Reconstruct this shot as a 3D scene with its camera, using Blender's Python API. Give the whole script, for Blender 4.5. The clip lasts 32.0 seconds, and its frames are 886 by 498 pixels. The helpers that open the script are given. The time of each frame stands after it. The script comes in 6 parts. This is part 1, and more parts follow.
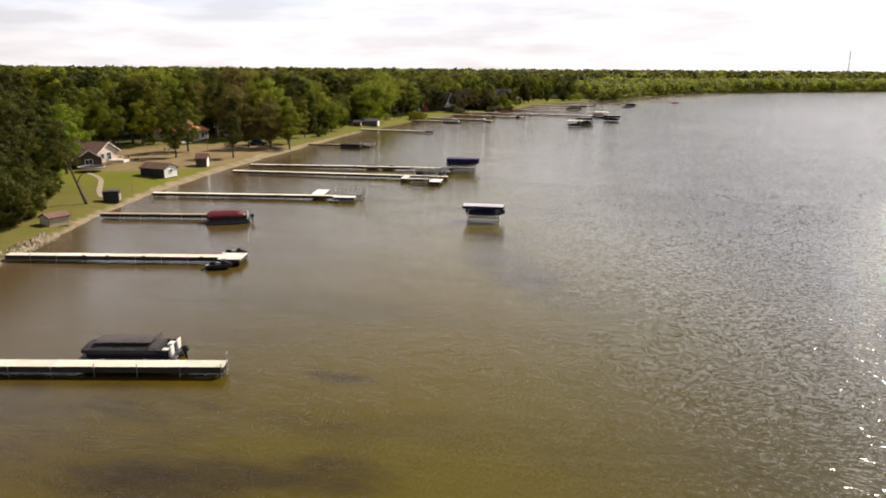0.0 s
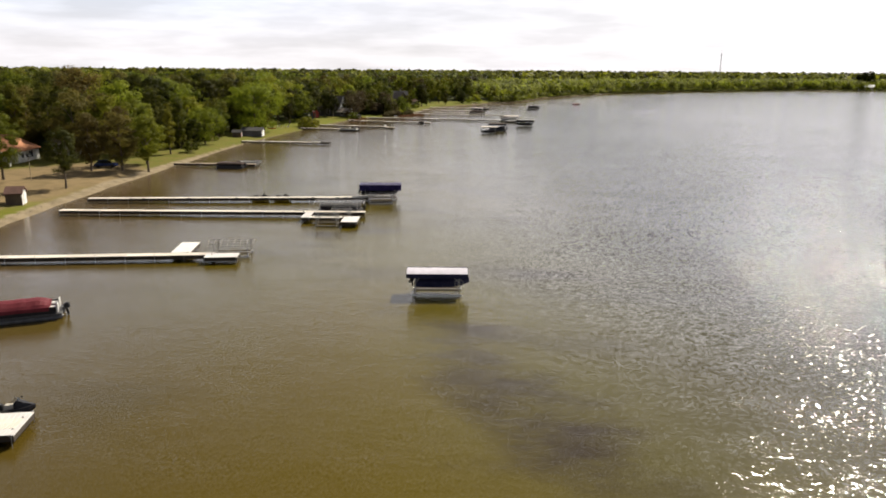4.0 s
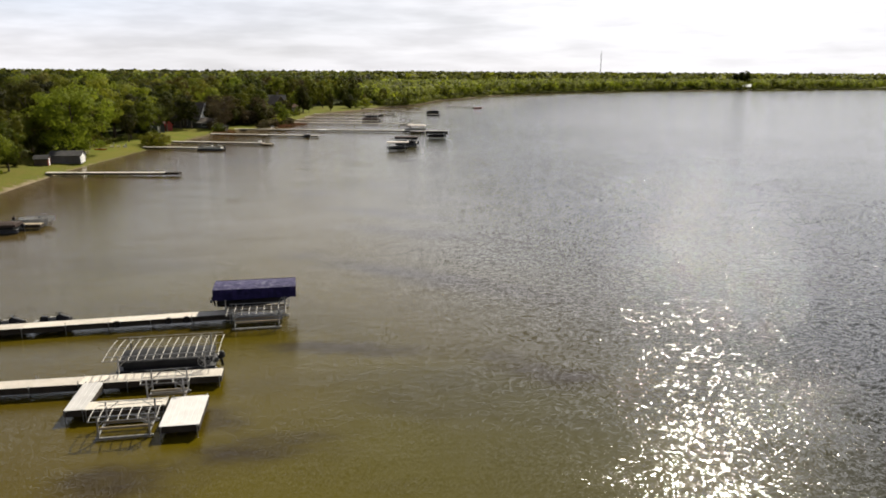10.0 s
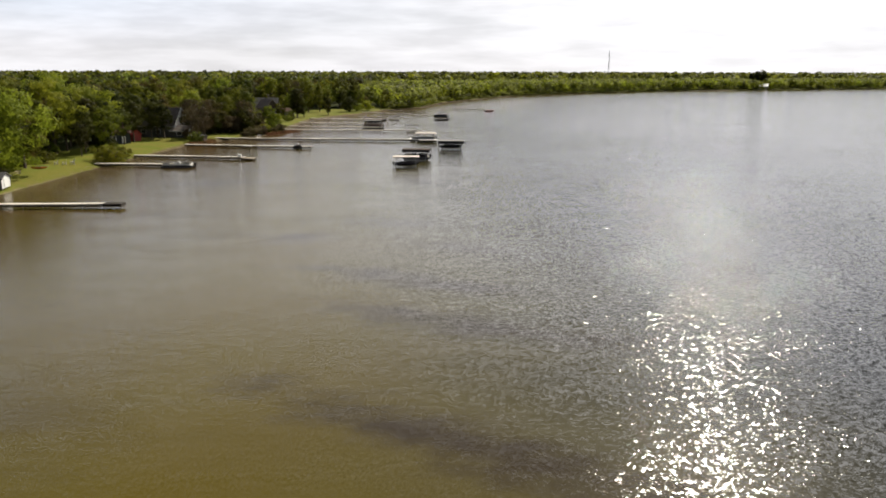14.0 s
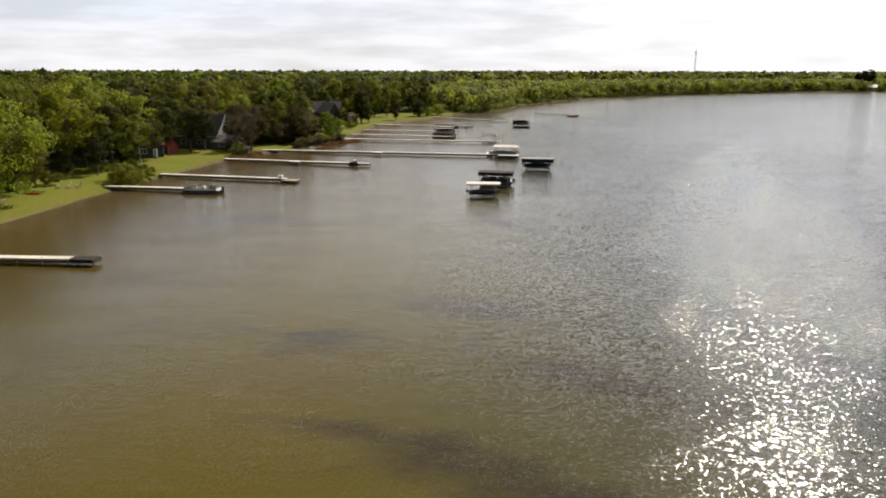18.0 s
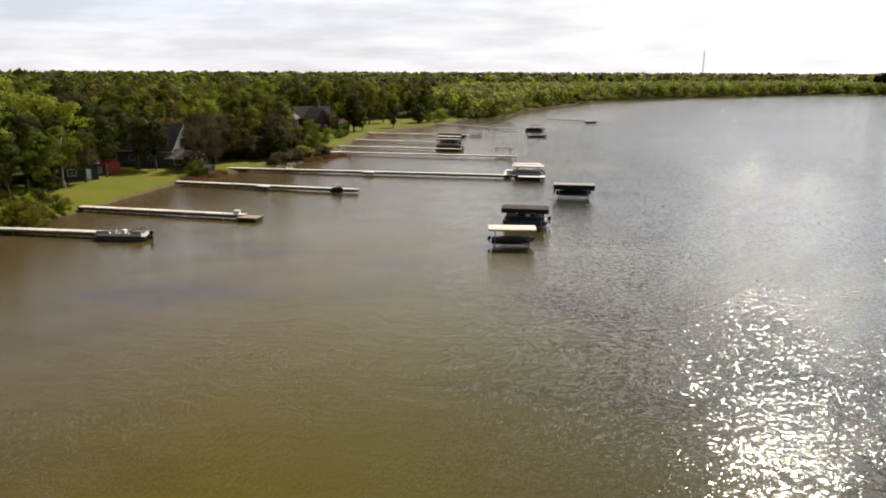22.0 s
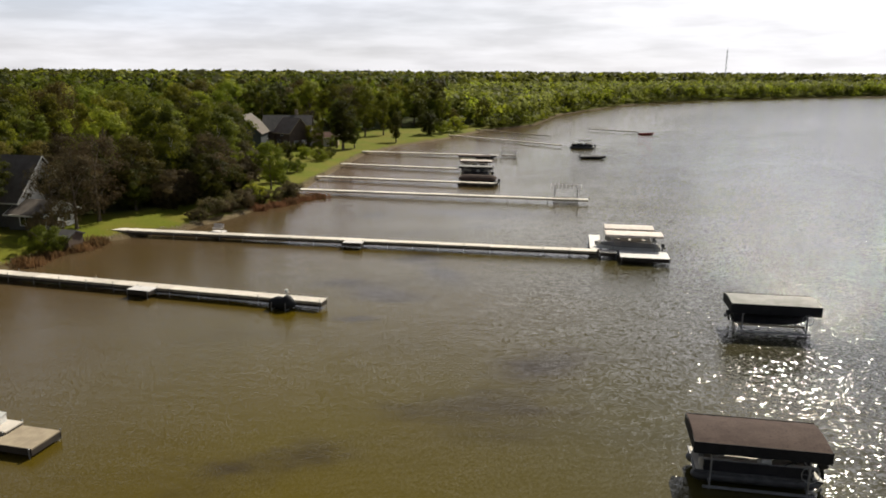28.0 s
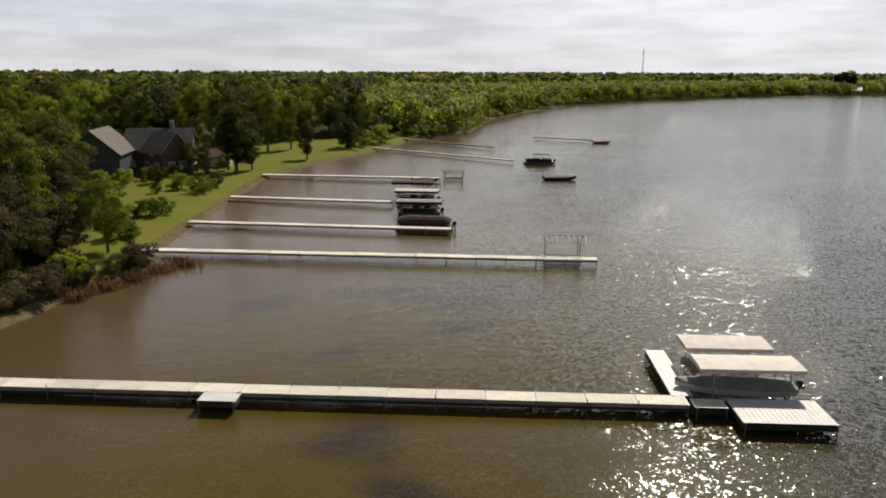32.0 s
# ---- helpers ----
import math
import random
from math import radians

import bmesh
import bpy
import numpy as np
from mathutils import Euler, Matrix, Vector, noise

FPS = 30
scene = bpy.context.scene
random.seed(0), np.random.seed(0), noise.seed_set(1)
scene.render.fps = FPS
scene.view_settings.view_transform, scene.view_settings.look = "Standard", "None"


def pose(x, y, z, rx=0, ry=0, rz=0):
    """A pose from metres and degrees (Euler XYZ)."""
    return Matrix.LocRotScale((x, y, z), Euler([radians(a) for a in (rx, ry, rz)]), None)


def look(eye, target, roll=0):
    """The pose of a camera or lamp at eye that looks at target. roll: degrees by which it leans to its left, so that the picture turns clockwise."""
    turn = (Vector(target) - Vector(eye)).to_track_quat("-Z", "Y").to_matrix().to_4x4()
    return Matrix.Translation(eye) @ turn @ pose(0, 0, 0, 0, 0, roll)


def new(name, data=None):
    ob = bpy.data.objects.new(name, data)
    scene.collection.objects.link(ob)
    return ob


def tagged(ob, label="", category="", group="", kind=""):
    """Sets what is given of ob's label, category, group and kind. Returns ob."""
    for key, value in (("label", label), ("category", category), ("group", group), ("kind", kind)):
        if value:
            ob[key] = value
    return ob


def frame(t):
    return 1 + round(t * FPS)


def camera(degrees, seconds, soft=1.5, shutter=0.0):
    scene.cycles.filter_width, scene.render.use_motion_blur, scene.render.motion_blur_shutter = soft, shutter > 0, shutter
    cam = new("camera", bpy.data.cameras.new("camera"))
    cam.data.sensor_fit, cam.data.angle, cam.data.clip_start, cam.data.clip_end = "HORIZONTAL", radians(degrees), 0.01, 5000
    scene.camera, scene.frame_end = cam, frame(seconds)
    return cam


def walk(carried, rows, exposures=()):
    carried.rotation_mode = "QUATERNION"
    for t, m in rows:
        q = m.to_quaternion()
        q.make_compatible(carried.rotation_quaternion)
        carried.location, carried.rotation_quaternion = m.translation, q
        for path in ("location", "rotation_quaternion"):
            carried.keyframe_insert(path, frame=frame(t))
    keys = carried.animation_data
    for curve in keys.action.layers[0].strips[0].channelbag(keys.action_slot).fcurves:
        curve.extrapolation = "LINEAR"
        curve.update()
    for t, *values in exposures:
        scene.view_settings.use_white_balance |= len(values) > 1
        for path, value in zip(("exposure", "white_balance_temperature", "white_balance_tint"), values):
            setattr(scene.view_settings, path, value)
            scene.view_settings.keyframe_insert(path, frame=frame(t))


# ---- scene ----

# ---- camera ----
cam = camera(62.9, 32.0, soft=1.8)
PATH = [
    (0, (16.233, -138.18, 21.148), (15.765, -136.297, 20.664), 0.4),
    (0.5, (14.213, -133.898, 21.101), (13.747, -132.014, 20.617), 0.5),
    (1, (12.495, -129.68, 21.119), (12.064, -127.788, 20.635), 0.4),
    (1.5, (10.547, -125.179, 20.953), (10.275, -123.257, 20.472), 0.4),
    (2, (8.965, -121.305, 20.981), (8.794, -119.371, 20.5), 0.4),
    (2.5, (7.222, -116.825, 20.851), (7.056, -114.89, 20.372), 0.3),
    (3, (5.883, -112.542, 20.924), (5.717, -110.608, 20.443), 0.4),
    (3.5, (4.662, -108.303, 20.848), (4.495, -106.369, 20.368), 0.4),
    (5.5, (0.335, -91.284, 20.841), (0.171, -89.35, 20.36), 0.4),
    (6, (-0.697, -86.785, 20.765), (-0.807, -84.847, 20.285), 0.3),
    (6.5, (-1.726, -82.251, 20.735), (-1.687, -80.309, 20.255), 0.5),
    (7, (-3.001, -74.944, 20.767), (-2.845, -73.009, 20.288), 0.5),
    (7.5, (-3.657, -70.353, 20.487), (-3.502, -68.417, 20.01), 0.3),
    (8, (-4.041, -66.304, 20.708), (-3.887, -64.368, 20.229), 0.4),
    (8.5, (-4.5, -61.743, 20.597), (-4.347, -59.807, 20.12), 0.4),
    (9, (-4.977, -56.977, 20.377), (-4.824, -55.041, 19.9), 0.3),
    (9.5, (-5.343, -52.519, 20.335), (-5.189, -50.583, 19.858), 0.4),
    (10, (-5.611, -48.12, 20.335), (-5.457, -46.184, 19.859), 0.3),
    (10.5, (-5.853, -43.587, 20.052), (-5.701, -41.65, 19.577), 0.2),
    (11, (-5.986, -39.427, 20.221), (-5.832, -37.491, 19.744), 0.4),
    (11.5, (-6.124, -35.177, 20.219), (-5.97, -33.24, 19.742), 0.4),
    (12, (-6.349, -30.526, 20.088), (-6.194, -28.59, 19.612), 0.4),
    (12.5, (-6.389, -26.424, 20.151), (-6.234, -24.487, 19.677), 0.5),
    (13, (-6.458, -21.88, 20.055), (-6.303, -19.943, 19.579), 0.2),
    (13.5, (-6.508, -17.287, 19.945), (-6.353, -15.35, 19.47), 0.1),
    (15.5, (-6.429, 0.633, 20.334), (-6.307, 2.572, 19.857), 0.3),
    (16, (-6.341, 4.272, 20.747), (-6.242, 6.211, 20.268), 0.3),
    (16.5, (-6.49, 8.787, 20.898), (-6.492, 10.729, 20.417), 0.3),
    (17, (-6.649, 13.379, 20.851), (-6.688, 15.32, 20.37), 0.4),
    (17.5, (-6.286, 17.529, 20.844), (-6.33, 19.47, 20.364), 0.1),
    (18, (-6.635, 22.2, 20.687), (-6.677, 24.142, 20.209), 0.1),
    (18.5, (-6.644, 26.654, 20.618), (-6.689, 28.596, 20.141), 0.0),
    (19, (-6.937, 30.935, 20.404), (-6.98, 32.878, 19.931), 0.1),
    (19.5, (-7.192, 35.37, 20.491), (-7.236, 37.312, 20.016), 0.2),
    (20, (-7.558, 39.827, 20.624), (-7.6, 41.769, 20.148), 0.2),
    (20.5, (-7.88, 44.607, 20.565), (-7.921, 46.549, 20.089), 0.2),
    (21, (-8.331, 49.293, 20.46), (-8.372, 51.235, 19.985), 0.2),
    (21.5, (-8.522, 53.669, 20.445), (-8.565, 55.611, 19.97), 0.1),
    (22, (-9.071, 57.752, 20.525), (-9.11, 59.694, 20.051), 0.2),
    (22.5, (-9.532, 63.821, 20.482), (-9.572, 65.764, 20.007), 0.2),
    (23, (-10.013, 69.935, 20.281), (-10.053, 71.877, 19.806), 0.2),
    (23.5, (-10.354, 74.718, 20.287), (-10.396, 76.66, 19.811), 0.2),
    (24, (-10.792, 79.105, 20.258), (-10.833, 81.047, 19.781), 0.2),
    (24.5, (-11.231, 83.837, 20.221), (-11.272, 85.779, 19.744), 0.2),
    (25, (-11.651, 88.214, 20.245), (-11.692, 90.155, 19.767), 0.2),
    (25.5, (-12.0, 92.747, 20.26), (-12.043, 94.688, 19.78), 0.1),
    (27.5, (-13.937, 114.513, 20.056), (-13.983, 116.455, 19.58), 0.2),
    (28, (-14.658, 122.461, 20.092), (-14.705, 124.403, 19.616), 0.3),
    (28.5, (-15.31, 126.881, 20.056), (-15.352, 128.823, 19.581), 0.5),
    (29, (-15.586, 131.467, 20.156), (-15.63, 133.409, 19.679), 0.5),
    (29.5, (-15.938, 135.995, 20.045), (-15.982, 137.937, 19.57), 0.4),
    (30, (-16.173, 140.271, 20.115), (-16.15, 142.213, 19.64), 0.2),
    (30.5, (-16.583, 144.93, 20.055), (-16.432, 146.867, 19.581), 0.2),
    (31, (-16.945, 149.423, 20.057), (-16.791, 151.359, 19.582), 0.2),
    (31.5, (-17.225, 156.033, 19.829), (-17.071, 157.97, 19.355), 0.3),
    (32, (-17.448, 163.306, 19.678), (-17.271, 165.241, 19.204), 0.2),
]
walk(cam, [(t, look(eye, target, roll)) for t, eye, target, roll in PATH], [(0.0, 0.62, 6860, 11), (3.5, 0.57, 6740, 9), (6.2, 0.52, 6640, 9), (7.2, 0.40, 6580, 8), (18.0, 0.44, 6610, 7), (26.0, 0.46, 6610, 8), (28.0, 0.34, 6590, 7), (30.0, 0.24, 6560, 7), (31.0, 0.10, 6540, 6), (32.0, 0.06, 6540, 6)])

# ---- world and sun ----
SUN_AZ, SUN_EL = radians(28.4), radians(41.5)      # azimuth to the right of +y
world = bpy.data.worlds.new("sky")
scene.world = world
world.use_nodes = True
wn, wl = world.node_tree.nodes, world.node_tree.links
wn.clear()
w_out = wn.new("ShaderNodeOutputWorld")
w_bg = wn.new("ShaderNodeBackground")
w_sky = wn.new("ShaderNodeTexSky")
w_sky.sky_type, w_sky.sun_disc = "NISHITA", False
w_sky.sun_elevation, w_sky.sun_rotation = SUN_EL, SUN_AZ
w_sky.dust_density, w_sky.ozone_density = 0.3, 3.0
w_gain = wn.new("ShaderNodeVectorMath")
w_gain.operation = "SCALE"
w_gain.inputs["Scale"].default_value = 0.034
w_tc = wn.new("ShaderNodeTexCoord")
w_map = wn.new("ShaderNodeMapping")
w_map.inputs["Scale"].default_value = (1.5, 1.5, 6.0)
w_noise = wn.new("ShaderNodeTexNoise")
w_noise.inputs["Scale"].default_value = 1.6
w_noise.inputs["Detail"].default_value = 6.0
w_noise.inputs["Roughness"].default_value = 0.58
w_ramp = wn.new("ShaderNodeValToRGB")
w_ramp.color_ramp.elements[0].position, w_ramp.color_ramp.elements[0].color = 0.36, (0.80, 0.80, 0.80, 1)
w_ramp.color_ramp.elements[1].position, w_ramp.color_ramp.elements[1].color = 0.62, (0.97, 0.97, 0.97, 1)
w_mix = wn.new("ShaderNodeMix")
w_mix.data_type = "RGBA"
w_sep = wn.new("ShaderNodeSeparateXYZ")
w_high = wn.new("ShaderNodeMapRange")                # cloud veil thins out towards the zenith
w_high.inputs["From Min"].default_value, w_high.inputs["From Max"].default_value = 0.15, 0.85
w_high.inputs["To Min"].default_value, w_high.inputs["To Max"].default_value = 1.0, 0.45
w_veil = wn.new("ShaderNodeMath")
w_veil.operation = "MULTIPLY"
wl.new(w_tc.outputs["Generated"], w_sep.inputs["Vector"])
wl.new(w_sep.outputs["Z"], w_high.inputs["Value"])
wl.new(w_ramp.outputs["Color"], w_veil.inputs[0])
wl.new(w_high.outputs["Result"], w_veil.inputs[1])
w_dot = wn.new("ShaderNodeVectorMath")                # thin cloud is brighter towards the sun
w_dot.operation = "DOT_PRODUCT"
w_dot.inputs[1].default_value = (math.sin(SUN_AZ) * math.cos(SUN_EL), math.cos(SUN_AZ) * math.cos(SUN_EL), math.sin(SUN_EL))
w_pos = wn.new("ShaderNodeMath")
w_pos.operation = "MAXIMUM"
w_pos.inputs[1].default_value = 0.0
w_pow = wn.new("ShaderNodeMath")
w_pow.operation = "POWER"
w_pow.inputs[1].default_value = 9.0
w_fwd = wn.new("ShaderNodeMath")
w_fwd.operation = "MULTIPLY_ADD"
w_fwd.inputs[1].default_value = 2.0
w_cloud = wn.new("ShaderNodeVectorMath")
w_cloud.operation = "SCALE"
wl.new(w_tc.outputs["Generated"], w_dot.inputs[0])
wl.new(w_dot.outputs["Value"], w_pos.inputs[0])
wl.new(w_pos.outputs[0], w_pow.inputs[0])
w_side = wn.new("ShaderNodeMapRange")                # and duller away from it
w_side.inputs["From Min"].default_value, w_side.inputs["From Max"].default_value = -0.35, 0.32
w_side.inputs["To Min"].default_value, w_side.inputs["To Max"].default_value = 0.40, 0.98
wl.new(w_dot.outputs["Value"], w_side.inputs["Value"])
wl.new(w_side.outputs["Result"], w_fwd.inputs[2])
wl.new(w_pow.outputs[0], w_fwd.inputs[0])
w_rise = wn.new("ShaderNodeValToRGB")                # haze dims the lowest cloud; higher up the veil is thin and dim
stops = w_rise.color_ramp.elements
stops[0].position, stops[0].color = 0.08, (0.52, 0.52, 0.52, 1)
stops[1].position, stops[1].color = 0.80, (0.14, 0.14, 0.14, 1)
for at, level in ((0.20, 0.68), (0.32, 0.46), (0.50, 0.17)):
    stops.new(at).color = (level, level, level, 1)
wl.new(w_sep.outputs["Z"], w_rise.inputs["Fac"])
w_lit = wn.new("ShaderNodeMath")
w_lit.operation = "MULTIPLY"
wl.new(w_fwd.outputs[0], w_lit.inputs[0])
wl.new(w_rise.outputs["Color"], w_lit.inputs[1])
w_fine = wn.new("ShaderNodeMapping")                 # small cloud puffs
w_fine.inputs["Scale"].default_value = (7.0, 7.0, 46.0)
w_puff = wn.new("ShaderNodeTexNoise")
w_puff.inputs["Scale"].default_value, w_puff.inputs["Detail"].default_value = 1.0, 5.0
w_shade = wn.new("ShaderNodeMapRange")
w_shade.inputs["From Min"].default_value, w_shade.inputs["From Max"].default_value = 0.38, 0.60
w_shade.inputs["To Min"].default_value, w_shade.inputs["To Max"].default_value = 0.87, 1.07
wl.new(w_tc.outputs["Generated"], w_fine.inputs["Vector"])
wl.new(w_fine.outputs["Vector"], w_puff.inputs["Vector"])
wl.new(w_puff.outputs["Fac"], w_shade.inputs["Value"])
w_tone = wn.new("ShaderNodeMath")
w_tone.operation = "MULTIPLY"
wl.new(w_lit.outputs[0], w_tone.inputs[0])
wl.new(w_shade.outputs["Result"], w_tone.inputs[1])
wl.new(w_tone.outputs[0], w_cloud.inputs["Scale"])
wl.new(w_cloud.outputs["Vector"], w_mix.inputs["B"])
w_bg.inputs["Strength"].default_value = 0.74
wl.new(w_tc.outputs["Generated"], w_map.inputs["Vector"])
wl.new(w_map.outputs["Vector"], w_noise.inputs["Vector"])
wl.new(w_noise.outputs["Fac"], w_ramp.inputs["Fac"])
w_up = wn.new("ShaderNodeMapRange")                  # blue shows through above the haze, away from the sun
w_up.interpolation_type = "SMOOTHSTEP"
w_up.inputs["From Min"].default_value, w_up.inputs["From Max"].default_value = 0.02, 0.10
w_away = wn.new("ShaderNodeMapRange")
w_away.inputs["From Min"].default_value, w_away.inputs["From Max"].default_value = 0.76, 0.52
w_away.inputs["To Min"].default_value, w_away.inputs["To Max"].default_value = 0.0, 0.95
w_blue = wn.new("ShaderNodeMath")
w_blue.operation = "MULTIPLY"
wl.new(w_sep.outputs["Z"], w_up.inputs["Value"])
wl.new(w_dot.outputs["Value"], w_away.inputs["Value"])
wl.new(w_up.outputs["Result"], w_blue.inputs[0])
wl.new(w_away.outputs["Result"], w_blue.inputs[1])
w_hue = wn.new("ShaderNodeMix")
w_hue.data_type = "RGBA"
w_hue.inputs["A"].default_value, w_hue.inputs["B"].default_value = (1.90, 1.86, 1.98, 1), (1.72, 1.83, 2.12, 1)
wl.new(w_blue.outputs[0], w_hue.inputs["Factor"])
wl.new(w_hue.outputs["Result"], w_cloud.inputs[0])
wl.new(w_veil.outputs[0], w_mix.inputs["Factor"])
wl.new(w_sky.outputs["Color"], w_gain.inputs[0])
wl.new(w_gain.outputs["Vector"], w_mix.inputs["A"])
wl.new(w_mix.outputs["Result"], w_bg.inputs["Color"])
wl.new(w_bg.outputs["Background"], w_out.inputs["Surface"])

sun_data = bpy.data.lights.new("sun", "SUN")
sun_data.energy, sun_data.angle, sun_data.color = 5.0, radians(0.55), (1.0, 0.93, 0.80)
sun = new("sun", sun_data)
SUN_TO = Vector((math.sin(SUN_AZ) * math.cos(SUN_EL), math.cos(SUN_AZ) * math.cos(SUN_EL), math.sin(SUN_EL)))
sun.matrix_world = look(SUN_TO * 100, (0, 0, 0))


# ---- materials ----
def mat_nodes(name):
    m = bpy.data.materials.new(name)
    m.use_nodes = True
    nt = m.node_tree
    b = nt.nodes["Principled BSDF"]
    return m, nt.nodes, nt.links, b


def noise_of(nodes, links, scale, detail=4.0, vec=None, rough=0.55):
    n = nodes.new("ShaderNodeTexNoise")
    n.inputs["Scale"].default_value, n.inputs["Detail"].default_value = scale, detail
    n.inputs["Roughness"].default_value = rough
    if vec is None:
        tc = nodes.new("ShaderNodeTexCoord")
        vec = tc.outputs["Object"]
    links.new(vec, n.inputs["Vector"])
    return n


def mixed(nodes, links, fac, a, b):
    m = nodes.new("ShaderNodeMix")
    m.data_type = "RGBA"
    if isinstance(fac, float):
        m.inputs["Factor"].default_value = fac
    else:
        links.new(fac, m.inputs["Factor"])
    for key, v in (("A", a), ("B", b)):
        if isinstance(v, tuple):
            m.inputs[key].default_value = (*v, 1)
        else:
            links.new(v, m.inputs[key])
    return m.outputs["Result"]


def ramped(nodes, links, fac, lo, hi):
    r = nodes.new("ShaderNodeMapRange")
    r.interpolation_type = "SMOOTHSTEP"
    r.inputs["From Min"].default_value, r.inputs["From Max"].default_value = lo, hi
    links.new(fac, r.inputs["Value"])
    return r.outputs["Result"]


def surface(name, a, b, scale=3.0, rough=0.6, metal=0.0, fine=30.0, bump=0.004, vary=0.15, stain=None):
    """Two tones at a coarse and a fine scale, some change from piece to piece, a little relief."""
    m, nodes, links, bsdf = mat_nodes(name)
    n1, n2 = noise_of(nodes, links, scale), noise_of(nodes, links, fine, 3.0)
    f1 = ramped(nodes, links, n1.outputs["Fac"], 0.35, 0.65)
    col = mixed(nodes, links, f1, a, b)
    dark = tuple(0.72 * v for v in a)
    f2 = ramped(nodes, links, n2.outputs["Fac"], 0.5, 0.75)
    col = mixed(nodes, links, f2, col, dark if stain is None else stain)
    info = nodes.new("ShaderNodeObjectInfo")
    hsv = nodes.new("ShaderNodeHueSaturation")
    r = nodes.new("ShaderNodeMapRange")
    r.inputs["To Min"].default_value, r.inputs["To Max"].default_value = 1 - vary, 1 + vary
    links.new(info.outputs["Random"], r.inputs["Value"])
    links.new(r.outputs["Result"], hsv.inputs["Value"])
    links.new(col, hsv.inputs["Color"])
    links.new(hsv.outputs["Color"], bsdf.inputs["Base Color"])
    bsdf.inputs["Roughness"].default_value, bsdf.inputs["Metallic"].default_value = rough, metal
    bsdf.inputs["Specular IOR Level"].default_value = 0.5 if rough < 0.4 else 0.22
    if bump:
        bp = nodes.new("ShaderNodeBump")
        bp.inputs["Strength"].default_value, bp.inputs["Distance"].default_value = 0.6, bump
        links.new(n2.outputs["Fac"], bp.inputs["Height"])
        links.new(bp.outputs["Normal"], bsdf.inputs["Normal"])
    return m


M = {}
M["deck_white"] = surface("pale_dock_panel", (0.66, 0.60, 0.53), (0.58, 0.525, 0.46), 1.2, 0.6, fine=14, stain=(0.48, 0.43, 0.36))
M["deck_wood"] = surface("weathered_dock_board", (0.34, 0.28, 0.20), (0.26, 0.21, 0.15), 1.5, 0.8, fine=18)
M["deck_bright"] = surface("white_dock_platform", (0.66, 0.635, 0.62), (0.58, 0.555, 0.545), 1.0, 0.55, fine=12, stain=(0.55, 0.52, 0.48))
# near-black so that the shade and dark reflection under docks sit in the colour
M["dock_frame_shaded"] = surface("shade_dark_dock_rail", (0.060, 0.048, 0.038), (0.042, 0.034, 0.027), 1.5, 0.85)
M["dock_frame_pale"] = surface("pale_dock_side_rail", (0.40, 0.35, 0.27), (0.31, 0.27, 0.21), 1.5, 0.7)
M["galv"] = surface("galvanised_steel", (0.30, 0.30, 0.30), (0.22, 0.22, 0.22), 4, 0.5, 0.7)
M["alu"] = surface("bare_aluminium", (0.40, 0.395, 0.40), (0.32, 0.315, 0.32), 3, 0.42, 0.6)
M["tube"] = surface("dull_pontoon_aluminium", (0.13, 0.13, 0.135), (0.09, 0.09, 0.095), 3, 0.5, 0.5)
M["black"] = surface("black_plastic", (0.018, 0.018, 0.02), (0.03, 0.03, 0.032), 3, 0.45)
M["rubber"] = surface("black_rubber", (0.02, 0.02, 0.02), (0.03, 0.03, 0.03), 5, 0.8)
M["navy"] = surface("navy_canvas", (0.014, 0.011, 0.058), (0.026, 0.020, 0.088), 1.6, 0.9, fine=2.2, bump=0.16)
# paler copy of the navy canvas: light on the canopy top, painted in
M["navy_lit_top"] = surface("lit_navy_canvas", (0.060, 0.054, 0.118), (0.034, 0.030, 0.080), 1.4, 0.8, fine=2.0, bump=0.2, stain=(0.13, 0.125, 0.19))
M["bow"] = surface("pale_canopy_tubing", (0.56, 0.53, 0.49), (0.46, 0.44, 0.41), 4, 0.5, 0.2)
M["navy_dark"] = surface("dark_navy_canvas", (0.012, 0.014, 0.045), (0.02, 0.022, 0.06), 1.0, 0.7, fine=8, bump=0.02)
M["canvas_white"] = surface("pale_lavender_white_canvas", (0.52, 0.495, 0.56), (0.45, 0.43, 0.49), 0.8, 0.6, fine=6, bump=0.01)
M["beige"] = surface("beige_canvas", (0.62, 0.545, 0.495), (0.55, 0.48, 0.435), 0.9, 0.7, fine=8, bump=0.01)
M["brown"] = surface("dark_brown_canvas", (0.060, 0.041, 0.035), (0.076, 0.053, 0.045), 0.9, 0.95, fine=8, bump=0.02)
M["black_canvas"] = surface("black_canvas", (0.013, 0.013, 0.015), (0.022, 0.022, 0.024), 0.9, 0.7, fine=8, bump=0.02)
M["grey_canvas"] = surface("faded_grey_canvas", (0.28, 0.27, 0.255), (0.20, 0.195, 0.185), 0.8, 0.7, fine=7, bump=0.02)
M["charcoal"] = surface("charcoal_boat_cover", (0.040, 0.037, 0.042), (0.062, 0.056, 0.060), 1.1, 0.7, fine=8, bump=0.03)
# lighter than the charcoal cover, for the panel on top of it
M["charcoal_top"] = surface("pale_charcoal_canvas", (0.105, 0.088, 0.092), (0.080, 0.068, 0.072), 1.1, 0.7, fine=8, bump=0.03)
M["maroon"] = surface("maroon_boat_cover", (0.115, 0.013, 0.020), (0.155, 0.021, 0.030), 1.0, 0.65, fine=8, bump=0.03)
M["hull_white"] = surface("white_gelcoat", (0.74, 0.73, 0.70), (0.68, 0.67, 0.64), 1.0, 0.3, fine=9, bump=0)
